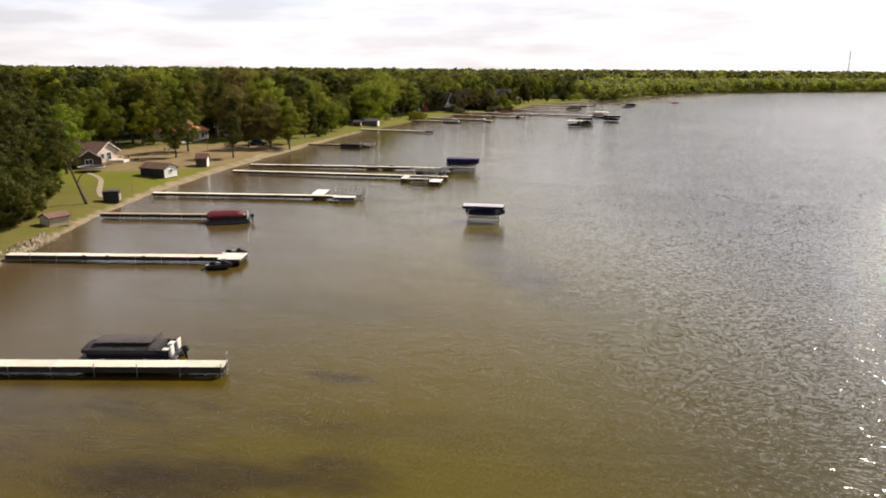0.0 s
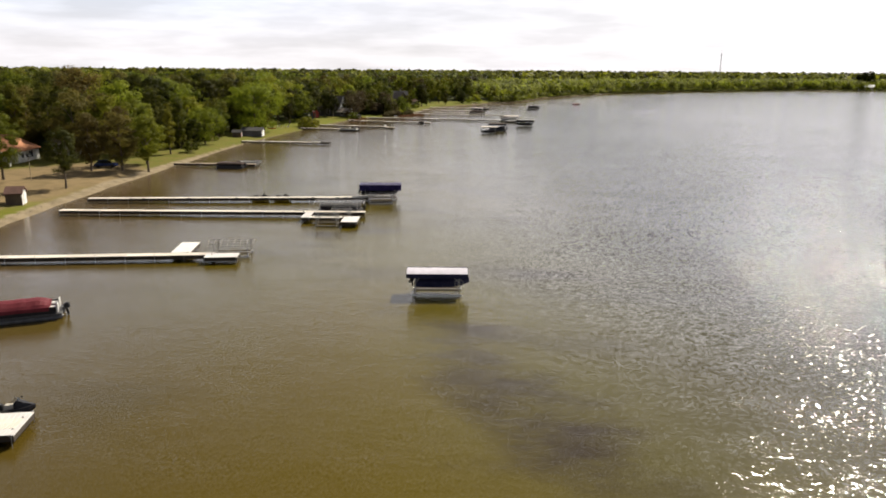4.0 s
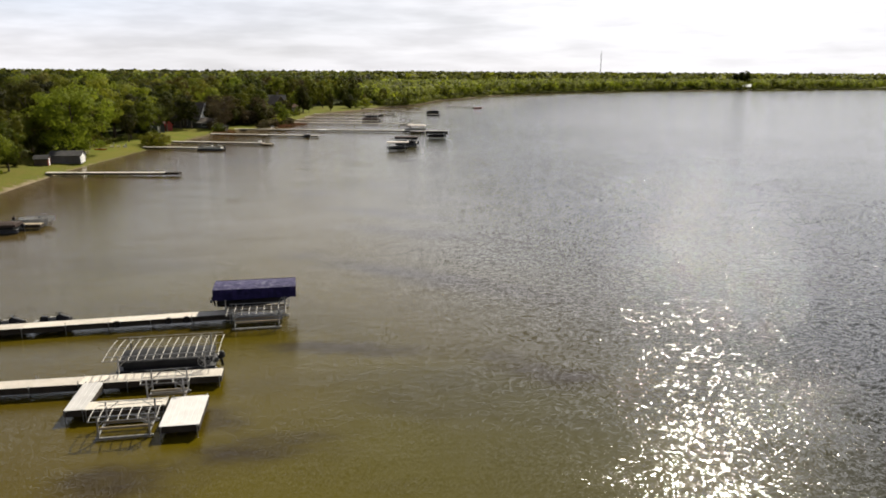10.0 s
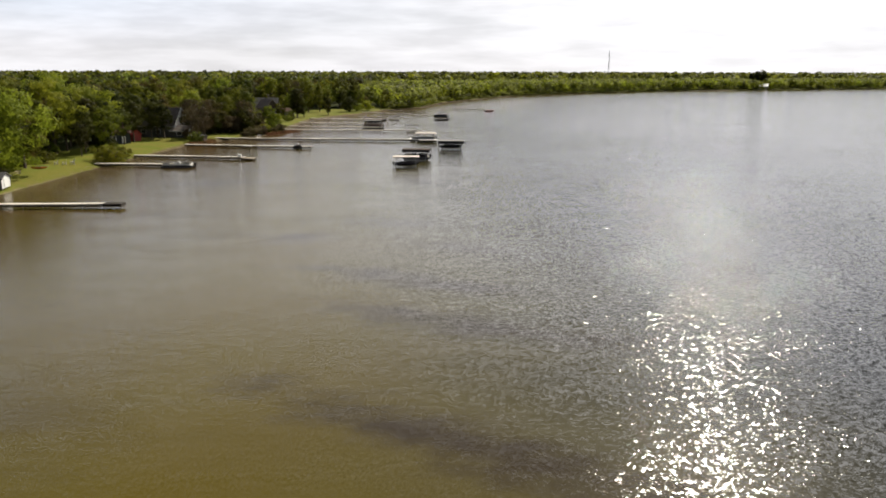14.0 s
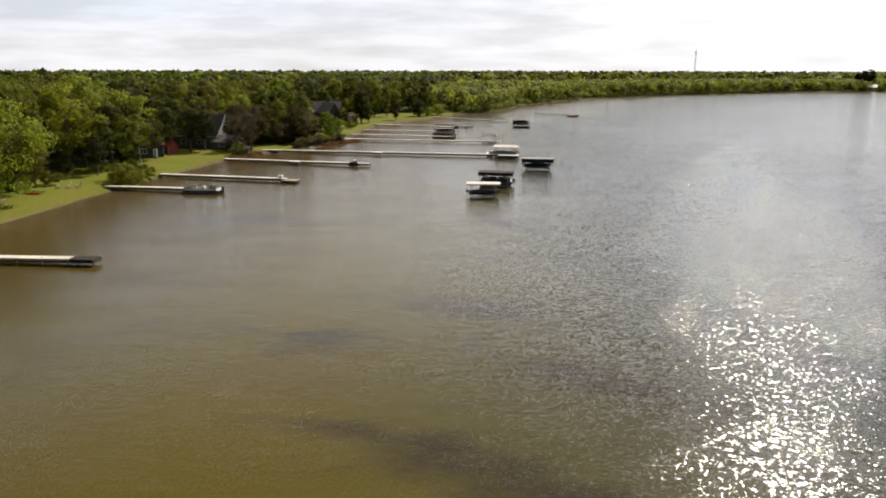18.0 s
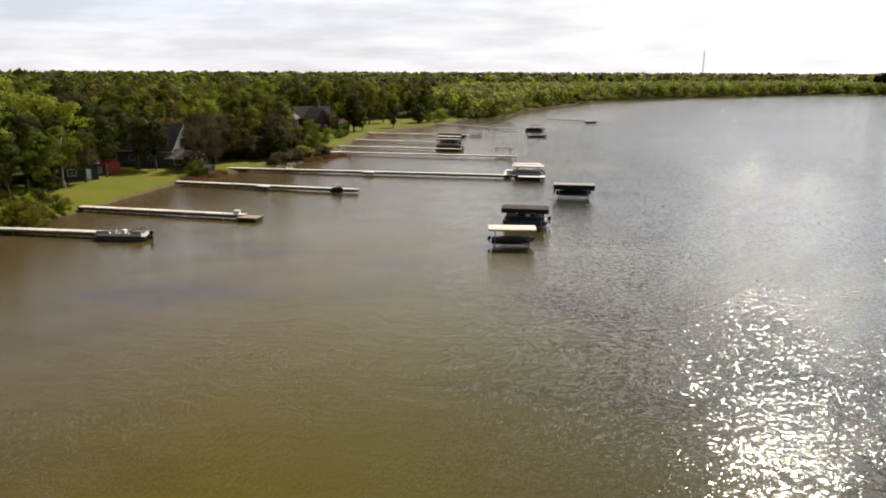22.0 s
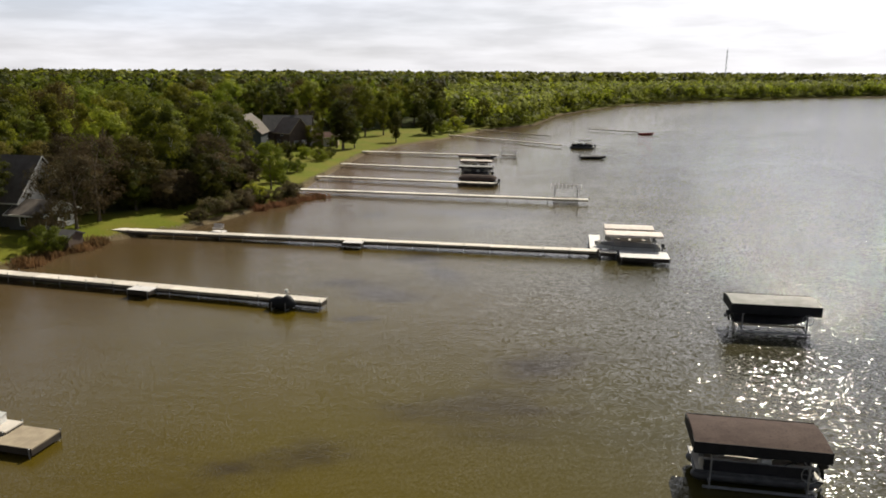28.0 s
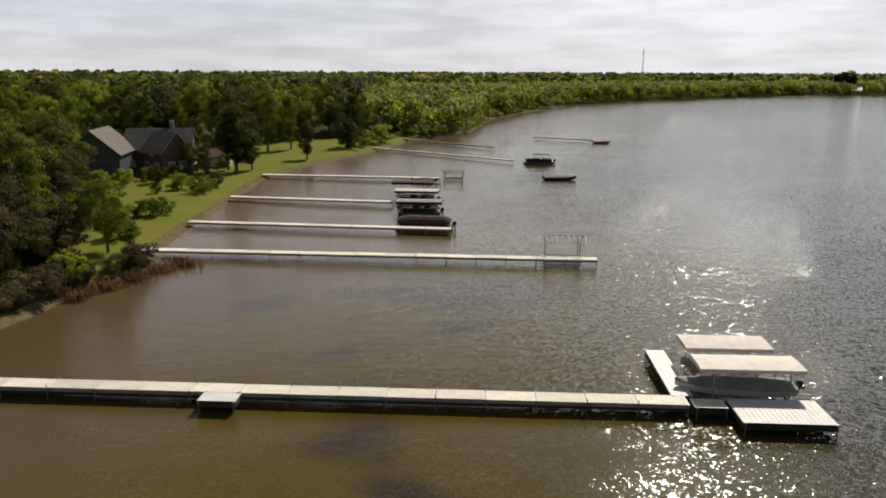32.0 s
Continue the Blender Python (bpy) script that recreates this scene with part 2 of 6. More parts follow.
M["hull_red"] = surface("red_gelcoat", (0.30, 0.03, 0.03), (0.24, 0.025, 0.025), 1.0, 0.3, bump=0)
M["hull_dark"] = surface("dark_gelcoat", (0.014, 0.014, 0.018), (0.024, 0.023, 0.027), 1.0, 0.45, bump=0)
M["seat"] = surface("grey_beige_vinyl", (0.48, 0.44, 0.38), (0.40, 0.36, 0.31), 2.0, 0.6)
M["sid_white"] = surface("white_siding", (0.72, 0.71, 0.68), (0.64, 0.63, 0.60), 0.7, 0.7)
M["sid_grey"] = surface("grey_siding", (0.15, 0.148, 0.15), (0.115, 0.113, 0.115), 0.7, 0.75)
M["sid_brown"] = surface("dark_brown_siding", (0.085, 0.062, 0.048), (0.11, 0.08, 0.06), 0.7, 0.8)
M["sid_dark"] = surface("dark_slate_siding", (0.045, 0.052, 0.055), (0.06, 0.065, 0.07), 0.7, 0.8)
M["sid_tan"] = surface("tan_siding", (0.38, 0.31, 0.22), (0.32, 0.26, 0.18), 0.7, 0.8)
M["sid_pink"] = surface("faded_pinkish_tan_siding", (0.58, 0.47, 0.40), (0.52, 0.42, 0.35), 0.7, 0.8)
M["deck_dark"] = surface("dark_wet_boards", (0.030, 0.024, 0.020), (0.046, 0.037, 0.030), 1.5, 0.95, fine=18)
M["sid_red"] = surface("barn_red_boards", (0.30, 0.055, 0.04), (0.24, 0.045, 0.035), 0.8, 0.8)
M["roof_brown"] = surface("brown_shingles", (0.13, 0.075, 0.060), (0.17, 0.098, 0.08), 1.2, 0.9, fine=9, bump=0.02)
M["roof_orange"] = surface("faded_orange_shingles", (0.46, 0.21, 0.115), (0.40, 0.18, 0.095), 1.0, 0.9, fine=9, bump=0.02)
M["roof_grey"] = surface("grey_shingles", (0.17, 0.145, 0.125), (0.13, 0.11, 0.095), 1.0, 0.9, fine=9, bump=0.02)
M["roof_dark"] = surface("charcoal_shingles", (0.06, 0.058, 0.058), (0.085, 0.08, 0.078), 1.0, 0.9, fine=9, bump=0.02)
M["roof_white"] = surface("white_metal_roof", (0.66, 0.66, 0.66), (0.58, 0.58, 0.58), 1.0, 0.5, fine=6, bump=0)
M["trim"] = surface("white_trim_paint", (0.78, 0.77, 0.74), (0.72, 0.71, 0.68), 2.0, 0.55)
M["bark"] = surface("grey_brown_bark", (0.10, 0.078, 0.058), (0.15, 0.12, 0.09), 2.0, 0.95, fine=12, bump=0.03)
M["bark_pale"] = surface("pale_birch_bark", (0.46, 0.43, 0.38), (0.30, 0.27, 0.23), 2.0, 0.9, fine=10, bump=0.02)
M["stone"] = surface("pale_fieldstone", (0.30, 0.25, 0.18), (0.21, 0.175, 0.125), 1.6, 0.9, fine=9, bump=0.02)
M["red_plastic"] = surface("red_painted_metal", (0.55, 0.03, 0.03), (0.45, 0.025, 0.025), 2.0, 0.5)
M["orange"] = surface("orange_plastic", (0.62, 0.20, 0.03), (0.52, 0.16, 0.025), 2.0, 0.5)
M["green_plastic"] = surface("green_plastic", (0.05, 0.16, 0.05), (0.06, 0.2, 0.06), 2.0, 0.5)
M["blue_paint"] = surface("blue_car_paint", (0.03, 0.05, 0.17), (0.035, 0.06, 0.2), 2.0, 0.25, bump=0)

glass, _n, _l, _b = mat_nodes("dark_window_glass")
_b.inputs["Base Color"].default_value = (0.02, 0.025, 0.03, 1)
_b.inputs["Roughness"].default_value = 0.08
_b.inputs["Specular IOR Level"].default_value = 0.8
M["glass"] = glass


def leaf_material(name, a, b, c):
    m, nodes, links, bsdf = mat_nodes(name)
    geo, info = nodes.new("ShaderNodeNewGeometry"), nodes.new("ShaderNodeObjectInfo")
    col = mixed(nodes, links, geo.outputs["Random Per Island"], a, b)
    n = noise_of(nodes, links, 0.35, 3.0)
    col = mixed(nodes, links, ramped(nodes, links, n.outputs["Fac"], 0.42, 0.66), col, c)
    hsv = nodes.new("ShaderNodeHueSaturation")
    for key, lo, hi, seed in (("Hue", 0.478, 0.520, 1.0), ("Value", 0.52, 1.42, 7.3)):
        w = nodes.new("ShaderNodeTexWhiteNoise")
        w.noise_dimensions = "1D"
        mul = nodes.new("ShaderNodeMath")
        mul.operation = "MULTIPLY"
        mul.inputs[1].default_value = seed
        links.new(info.outputs["Random"], mul.inputs[0])
        links.new(mul.outputs[0], w.inputs["W"])
        r = nodes.new("ShaderNodeMapRange")
        r.inputs["To Min"].default_value, r.inputs["To Max"].default_value = lo, hi
        links.new(w.outputs["Value"], r.inputs["Value"])
        links.new(r.outputs["Result"], hsv.inputs[key])
    tone = nodes.new("ShaderNodeAttribute")             # a tone for each tree of the joined woods
    tone.attribute_name = "tone"
    up = nodes.new("ShaderNodeMath")
    up.operation = "ADD"
    up.inputs[1].default_value = 1.0
    links.new(tone.outputs["Fac"], up.inputs[0])
    toned = nodes.new("ShaderNodeVectorMath")
    toned.operation = "SCALE"
    links.new(col, toned.inputs[0])
    links.new(up.outputs[0], toned.inputs["Scale"])
    links.new(toned.outputs["Vector"], hsv.inputs["Color"])
    links.new(hsv.outputs["Color"], bsdf.inputs["Base Color"])
    bsdf.inputs["Roughness"].default_value = 0.65
    bsdf.inputs["Specular IOR Level"].default_value = 0.12
    tr = nodes.new("ShaderNodeBsdfTranslucent")
    links.new(hsv.outputs["Color"], tr.inputs["Color"])
    ms = nodes.new("ShaderNodeMixShader")
    ms.inputs["Fac"].default_value = 0.50
    links.new(bsdf.outputs["BSDF"], ms.inputs[1])
    links.new(tr.outputs["BSDF"], ms.inputs[2])
    links.new(ms.outputs["Shader"], nodes["Material Output"].inputs["Surface"])
    return m


LEAF = {
    "green": leaf_material("mid_green_leaves", (0.125, 0.140, 0.013), (0.168, 0.174, 0.016), (0.089, 0.095, 0.012)),
    "bright": leaf_material("bright_yellow_green_leaves", (0.184, 0.215, 0.018), (0.232, 0.249, 0.023), (0.140, 0.163, 0.015)),
    "dark": leaf_material("dark_green_leaves", (0.058, 0.064, 0.010), (0.078, 0.082, 0.012), (0.041, 0.045, 0.009)),
    "olive": leaf_material("olive_brown_leaves", (0.119, 0.100, 0.022), (0.153, 0.120, 0.028), (0.090, 0.074, 0.020)),
    "reed": leaf_material("orange_brown_reeds", (0.153, 0.088, 0.040), (0.198, 0.112, 0.050), (0.097, 0.062, 0.028)),
    # light green, paled further to hold the haze of distance in the colour
    "marsh": leaf_material("haze_paled_marsh_woods", (0.142, 0.150, 0.034), (0.170, 0.172, 0.040), (0.113, 0.124, 0.032)),
    "twig": leaf_material("bare_brown_brush", (0.100, 0.078, 0.036), (0.130, 0.098, 0.046), (0.068, 0.056, 0.026)),
}

# water: murky shallow lake under wind ripples of three lengths
WATER_BROWN, WATER_OLIVE, WATER_MOTTLE = (0.089, 0.064, 0.002), (0.090, 0.073, 0.002), (0.063, 0.048, 0.002)
WATER_DEEP, WATER_SHALLOW, WATER_WEED = (0.022, 0.024, 0.024), (0.048, 0.029, 0.004), (0.028, 0.018, 0.006)
WATER_SAND = (0.135, 0.095, 0.070)
WATER_ROUGH = 0.085
LANES, GUSTS = (0.84, 1.08), (0.82, 1.20)
# each: turn, scale across and along the wind, detail, slopes across and along, where it builds up
RIPPLES = [(-8, 0.45, 2.4, 1.0, 0.02, 0.09, None), (6, 3.4, 5.4, 0.0, 0.60, 0.80, "chop"), (-22, 8.5, 12.0, 0.0, 0.45, 0.60, "chop"), (-15, 18.0, 30.0, 0.0, 0.36, 0.58, "still"), (10, 2.7, 3.3, 0.0, 1.55, 2.6, "open")]
water_mat, nodes, links, bsdf = mat_nodes("murky_lake_water")
tc = nodes.new("ShaderNodeTexCoord")


def vec(op, a, b=None, c=None):
    n = nodes.new("ShaderNodeVectorMath")
    n.operation = op
    for k, v in enumerate((a, b, c)):
        if isinstance(v, tuple):
            n.inputs[k].default_value = v
        elif v is not None:
            links.new(v, n.inputs[k])
    return n.outputs["Vector"]


def stretched(turn, sx, sy, source=None):
    m = nodes.new("ShaderNodeMapping")
    m.inputs["Rotation"].default_value = (0, 0, radians(turn))
    m.inputs["Scale"].default_value = (sx, sy, 1)
    links.new(source or tc.outputs["Object"], m.inputs["Vector"])
    return m.outputs["Vector"]


def field(name):
    at = nodes.new("ShaderNodeAttribute")
    at.attribute_name = name
    return at.outputs["Fac"]


def scaled(v, fac):
    n = nodes.new("ShaderNodeVectorMath")
    n.operation = "SCALE"
    links.new(v, n.inputs[0])
    links.new(fac, n.inputs["Scale"])
    return n.outputs["Vector"]


def between(fac, lo, hi):
    r = nodes.new("ShaderNodeMapRange")
    r.inputs["To Min"].default_value, r.inputs["To Max"].default_value = lo, hi
    links.new(fac, r.inputs["Value"])
    return r.outputs["Result"]


big = noise_of(nodes, links, 0.016, 3.0, tc.outputs["Object"])
weed = noise_of(nodes, links, 1.0, 5.0, stretched(25, 0.16, 0.30), 0.6)
mottle = noise_of(nodes, links, 1.0, 4.0, stretched(30, 0.035, 0.09), 0.55)
col = mixed(nodes, links, ramped(nodes, links, big.outputs["Fac"], 0.36, 0.62), WATER_BROWN, WATER_OLIVE)
col = mixed(nodes, links, ramped(nodes, links, mottle.outputs["Fac"], 0.48, 0.72), col, WATER_MOTTLE)
col = mixed(nodes, links, field("deep"), col, WATER_DEEP)
col = mixed(nodes, links, field("shallow"), col, WATER_SHALLOW)
col = mixed(nodes, links, field("pale"), col, WATER_SAND)
bed = nodes.new("ShaderNodeMath")                    # weed beds with ragged edges
bed.operation = "MULTIPLY_ADD"
links.new(weed.outputs["Fac"], bed.inputs[0])
bed.inputs[1].default_value = 0.9
links.new(field("weed"), bed.inputs[2])
col = mixed(nodes, links, ramped(nodes, links, bed.outputs[0], 0.52, 1.05), col, WATER_WEED)
links.new(col, bsdf.inputs["Base Color"])
bsdf.inputs["IOR"].default_value, bsdf.inputs["Roughness"].default_value = 1.333, WATER_ROUGH

# crests wander: the ripples are laid on a gently bent plane
bend = noise_of(nodes, links, 0.11, 2.0, tc.outputs["Object"])
bent = vec("MULTIPLY_ADD", vec("SUBTRACT", bend.outputs["Color"], (0.5, 0.5, 0.5)), (5.0, 5.0, 0.0), tc.outputs["Object"])
slope = None
for turn, sx, sy, det, ax, ay, where in RIPPLES:
    n = noise_of(nodes, links, 1.0, det, stretched(turn, sx, sy, bent), 0.55)
    off = vec("SUBTRACT", n.outputs["Color"], (0.5, 0.5, 0.5))
    if where in ("open", "chop") and ax > 0.5:           # few steep facets among many flat ones
        size = nodes.new("ShaderNodeVectorMath")
        size.operation = "LENGTH"
        links.new(off, size.inputs[0])
        off = scaled(off, size.outputs["Value"])
    if where:
        off = scaled(off, field(where))
    slope = vec("MULTIPLY", off, (ax, ay, 0.0)) if slope is None else vec("MULTIPLY_ADD", off, (ax, ay, 0.0), slope)
# gusts: patches that are rougher, with a few steep wavelets, and lanes of calmer water
lanes = ramped(nodes, links, noise_of(nodes, links, 1.0, 4.0, stretched(24, 0.010, 0.034), 0.6).outputs["Fac"], 0.34, 0.66)
patch = ramped(nodes, links, noise_of(nodes, links, 1.0, 3.0, stretched(-10, 0.10, 0.22), 0.6).outputs["Fac"], 0.30, 0.72)
slope = scaled(scaled(slope, between(lanes, *LANES)), between(patch, *GUSTS))
slope = scaled(slope, between(field("chop"), 0.75, 1.0))
nrm = nodes.new("ShaderNodeVectorMath")
nrm.operation = "NORMALIZE"
links.new(vec("ADD", slope, (0.0, 0.0, 1.0)), nrm.inputs[0])
links.new(nrm.outputs["Vector"], bsdf.inputs["Normal"])

# ground: lawn, sand at the water's edge, bare mulch, forest floor
ground_mat, nodes, links, bsdf = mat_nodes("lawn_sand_and_forest_floor")
tc = nodes.new("ShaderNodeTexCoord")


def attr(name):
    a = nodes.new("ShaderNodeAttribute")
    a.attribute_name = name
    return a.outputs["Fac"]


def wobbled(fac, noise_node, amount):
    ma = nodes.new("ShaderNodeMath")
    ma.operation = "MULTIPLY_ADD"
    links.new(noise_node.outputs["Fac"], ma.inputs[0])
    ma.inputs[1].default_value = amount
    links.new(fac, ma.inputs[2])
    return ma.outputs[0]


coarse, fine = noise_of(nodes, links, 0.12, 4, tc.outputs["Object"]), noise_of(nodes, links, 2.4, 4, tc.outputs["Object"])
mid = noise_of(nodes, links, 0.5, 5, tc.outputs["Object"])
lawn = mixed(nodes, links, ramped(nodes, links, coarse.outputs["Fac"], 0.4, 0.62), (0.112, 0.128, 0.008), (0.140, 0.130, 0.016))
lawn = mixed(nodes, links, ramped(nodes, links, fine.outputs["Fac"], 0.5, 0.75), lawn, (0.080, 0.104, 0.008))
dry = mixed(nodes, links, ramped(nodes, links, mid.outputs["Fac"], 0.42, 0.58), (0.125, 0.101, 0.030), (0.100, 0.100, 0.020))
lawn = mixed(nodes, links, attr("dry"), lawn, dry)
mulch = mixed(nodes, links, ramped(nodes, links, mid.outputs["Fac"], 0.4, 0.6), (0.21, 0.15, 0.08), (0.165, 0.122, 0.062))
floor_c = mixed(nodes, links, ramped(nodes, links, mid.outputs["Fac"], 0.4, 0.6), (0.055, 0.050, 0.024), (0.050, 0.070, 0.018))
sand = mixed(nodes, links, ramped(nodes, links, mid.outputs["Fac"], 0.4, 0.62), (0.25, 0.20, 0.13), (0.19, 0.15, 0.095))
sand = mixed(nodes, links, attr("bank"), sand, mixed(nodes, links, ramped(nodes, links, mid.outputs["Fac"], 0.4, 0.62), (0.098, 0.072, 0.036), (0.130, 0.098, 0.055)))
col = mixed(nodes, links, ramped(nodes, links, wobbled(attr("bare"), mid, 0.5), 0.55, 0.85), lawn, mulch)
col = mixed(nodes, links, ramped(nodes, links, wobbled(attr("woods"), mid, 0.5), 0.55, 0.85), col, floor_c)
col = mixed(nodes, links, ramped(nodes, links, wobbled(attr("inland"), mid, 2.2), 1.7, 2.8), sand, col)
links.new(col, bsdf.inputs["Base Color"])
bsdf.inputs["Roughness"].default_value = 0.95
bsdf.inputs["Specular IOR Level"].default_value = 0.1
bp = nodes.new("ShaderNodeBump")
bp.inputs["Distance"].default_value = 0.08
links.new(fine.outputs["Fac"], bp.inputs["Height"])
links.new(bp.outputs["Normal"], bsdf.inputs["Normal"])


# ---- mesh helpers ----
class Geo:
    """Gathers plain polygons for one mesh."""

    def __init__(self):
        self.v, self.f = [], []

    def add(self, verts, faces):
        n = len(self.v)
        self.v += [tuple(p) for p in verts]
        self.f += [tuple(n + i for i in q) for q in faces]
        return self

    def box(self, c, s, rz=0.0, ch=0.0, tilt=None):
        """A box with its edges cut off by ch."""
        hx, hy, hz = s[0] / 2, s[1] / 2, s[2] / 2
        ch = min(ch, 0.45 * min(s))
        turn = Matrix.Rotation(radians(rz), 3, "Z")
        if tilt:
            turn = turn @ Euler([radians(a) for a in tilt]).to_matrix()
        if ch <= 0:
            pts = [(x * hx, y * hy, z * hz) for z in (-1, 1) for y in (-1, 1) for x in (-1, 1)]
            fcs = [(0, 2, 3, 1), (4, 5, 7, 6), (0, 1, 5, 4), (2, 6, 7, 3), (0, 4, 6, 2), (1, 3, 7, 5)]
        else:
            bm = bmesh.new()
            bmesh.ops.create_cube(bm, size=1.0)
            for vert in bm.verts:
                vert.co = (vert.co.x * s[0], vert.co.y * s[1], vert.co.z * s[2])
            bmesh.ops.bevel(bm, geom=bm.edges[:], offset=ch, segments=1, affect="EDGES")
            bm.verts.index_update()
            pts = [tuple(vert.co) for vert in bm.verts]
            fcs = [tuple(vert.index for vert in face.verts) for face in bm.faces]
            bm.free()
        return self.add([turn @ Vector(p) + Vector(c) for p in pts], fcs)

    def tube(self, p, q, r0, r1=None, n=8, caps=True):
        p, q = Vector(p), Vector(q)
        r1 = r0 if r1 is None else r1
        ax = (q - p).normalized()
        u = ax.orthogonal().normalized()
        w = ax.cross(u)
        ring = [(math.cos(2 * math.pi * i / n), math.sin(2 * math.pi * i / n)) for i in range(n)]
        pts = [p + (u * a + w * b) * r0 for a, b in ring] + [q + (u * a + w * b) * r1 for a, b in ring]
        fcs = [(i, (i + 1) % n, n + (i + 1) % n, n + i) for i in range(n)]
        if caps:
            fcs += [tuple(range(n))[::-1], tuple(range(n, 2 * n))]
        return self.add(pts, fcs)

    def path(self, pts, r, n=6):
        """One bent tube through the points."""
        pts = [Vector(q) for q in pts]
        loop = (pts[0] - pts[-1]).length < 1e-6
        rings, u = [], None
        for k, q in enumerate(pts):
            ahead = pts[k + 1] if k + 1 < len(pts) else (pts[1] if loop else q)
            back = pts[k - 1] if k else (pts[-2] if loop else q)
            ax = (ahead - back).normalized()
            u = ax.orthogonal().normalized() if u is None else (u - ax * u.dot(ax)).normalized()
            w = ax.cross(u)
            rings.append([q + (u * math.cos(2 * math.pi * i / n) + w * math.sin(2 * math.pi * i / n)) * r for i in range(n)])
        return self.loft(rings, caps=not loop)

    def loft(self, rings, closed=True, caps=True):
        """Joins rings of equal length."""
        k = len(rings[0])
        pts = [p for ring in rings for p in ring]
        fcs = []
        for j in range(len(rings) - 1):
            for i in range(k if closed else k - 1):
                a, b = j * k + i, j * k + (i + 1) % k
                fcs.append((a, b, b + k, a + k))
        if caps:
            fcs += [tuple(range(k))[::-1], tuple(range((len(rings) - 1) * k, len(rings) * k))]
        return self.add(pts, fcs)

    def mesh(self, name, mat, smooth=False):
        me = bpy.data.meshes.new(name)
        me.from_pydata(self.v, [], self.f)
        me.materials.append(mat)
        if smooth:
            me.polygons.foreach_set("use_smooth", [True] * len(me.polygons))
        me.update()
        return me


def thing(name, x, y, z=0.0, rz=0.0, label="", category="", group="", kind=""):
    ob = new(name)
    ob.empty_display_size = 0.2
    ob.matrix_basis = pose(x, y, z, 0, 0, rz)
    return tagged(ob, label, category, group, kind)


def part(name, geo, material, parent, label="", smooth=False, loc=None):
    """One mesh under a thing; geo may be a Geo or a mesh that is shared."""
    me = geo.mesh(name, material, smooth) if isinstance(geo, Geo) else geo
    ob = new(name, me)
    ob.parent = parent
    if loc is not None:
        ob.location = loc
    if label:
        ob["label"] = label
    return ob


# ---- plan ----
NEAR_SHORE = [(-40, -170), (-43, -120), (-46, -88), (-52, -66), (-57, -51), (-61.5, -32), (-65, -4), (-67, 20), (-68.5, 49), (-70.5, 83), (-71, 105), (-69, 131), (-67.5, 150), (-65, 168), (-61, 195), (-57.5, 206), (-50.5, 212.5), (-46.5, 221), (-44, 229), (-40.5, 235), (-38, 238.5), (-42.5, 243), (-41.8, 250), (-41.5, 257), (-40, 280), (-38.5, 300), (-31, 324)]
FAR_SHORE = [(-20, 343), (-13, 362), (-6, 380), (14, 408), (20, 430), (33, 480), (70, 556), (103, 615), (158, 675), (222, 718), (295, 772), (375, 800), (460, 825), (600, 870), (900, 960), (1300, 1020), (1900, 900), (2200, 200), (2100, -600), (1400, -1100), (500, -1100), (60, -700), (-20, -400)]
LAKE = np.array(NEAR_SHORE + FAR_SHORE, float)


def inland(px, py):
    """Distance from the waterline, positive on land."""
    px, py = np.asarray(px, float), np.asarray(py, float)
    best = np.full(px.shape, 1e9)
    inside = np.zeros(px.shape, bool)
    for (ax, ay), (bx, by) in zip(LAKE, np.roll(LAKE, -1, 0)):
        ex, ey = bx - ax, by - ay
        k = np.clip(((px - ax) * ex + (py - ay) * ey) / (ex * ex + ey * ey), 0, 1)
        best = np.minimum(best, np.hypot(px - ax - k * ex, py - ay - k * ey))
        if ey != 0:
            cross = ((ay > py) != (by > py)) & (px < ex * (py - ay) / ey + ax)
            inside ^= cross
    return np.where(inside, -best, best)


def height(d, px, py):
    bank = np.interp(d, [-60, -12, -2, 0, 1.2, 4, 10, 30, 120, 600, 4000], [-2.2, -1.4, -0.4, -0.06, 0.42, 0.8, 1.05, 1.3, 2.2, 5.0, 12.0])
    wob = 0.10 * np.sin(px * 0.21 + py * 0.13) + 0.07 * np.sin(py * 0.37 - px * 0.11)
    return bank + wob * np.clip((d - 1) / 4, 0, 1)


def ground_z(x, y):
    a, b = np.array([x], float), np.array([y], float)
    return float(height(inland(a, b), a, b)[0])


def steps(lo, hi, step, end_lo, end_hi):
    mid_part = list(np.arange(lo, hi + 0.01, step))
    a, s, left = lo, step, []
    while a > end_lo:
        s *= 1.25
        a -= s
        left.append(max(a, end_lo))
    a, s, right = hi, step, []
    while a < end_hi:
        s *= 1.25
        a += s
        right.append(min(a, end_hi))
    return np.array(left[::-1] + mid_part + right)


# lawns that stay free of woods: centre and half sizes
BARE = [(-86, 6, 16, 20), (-80, 25, 12, 16)]


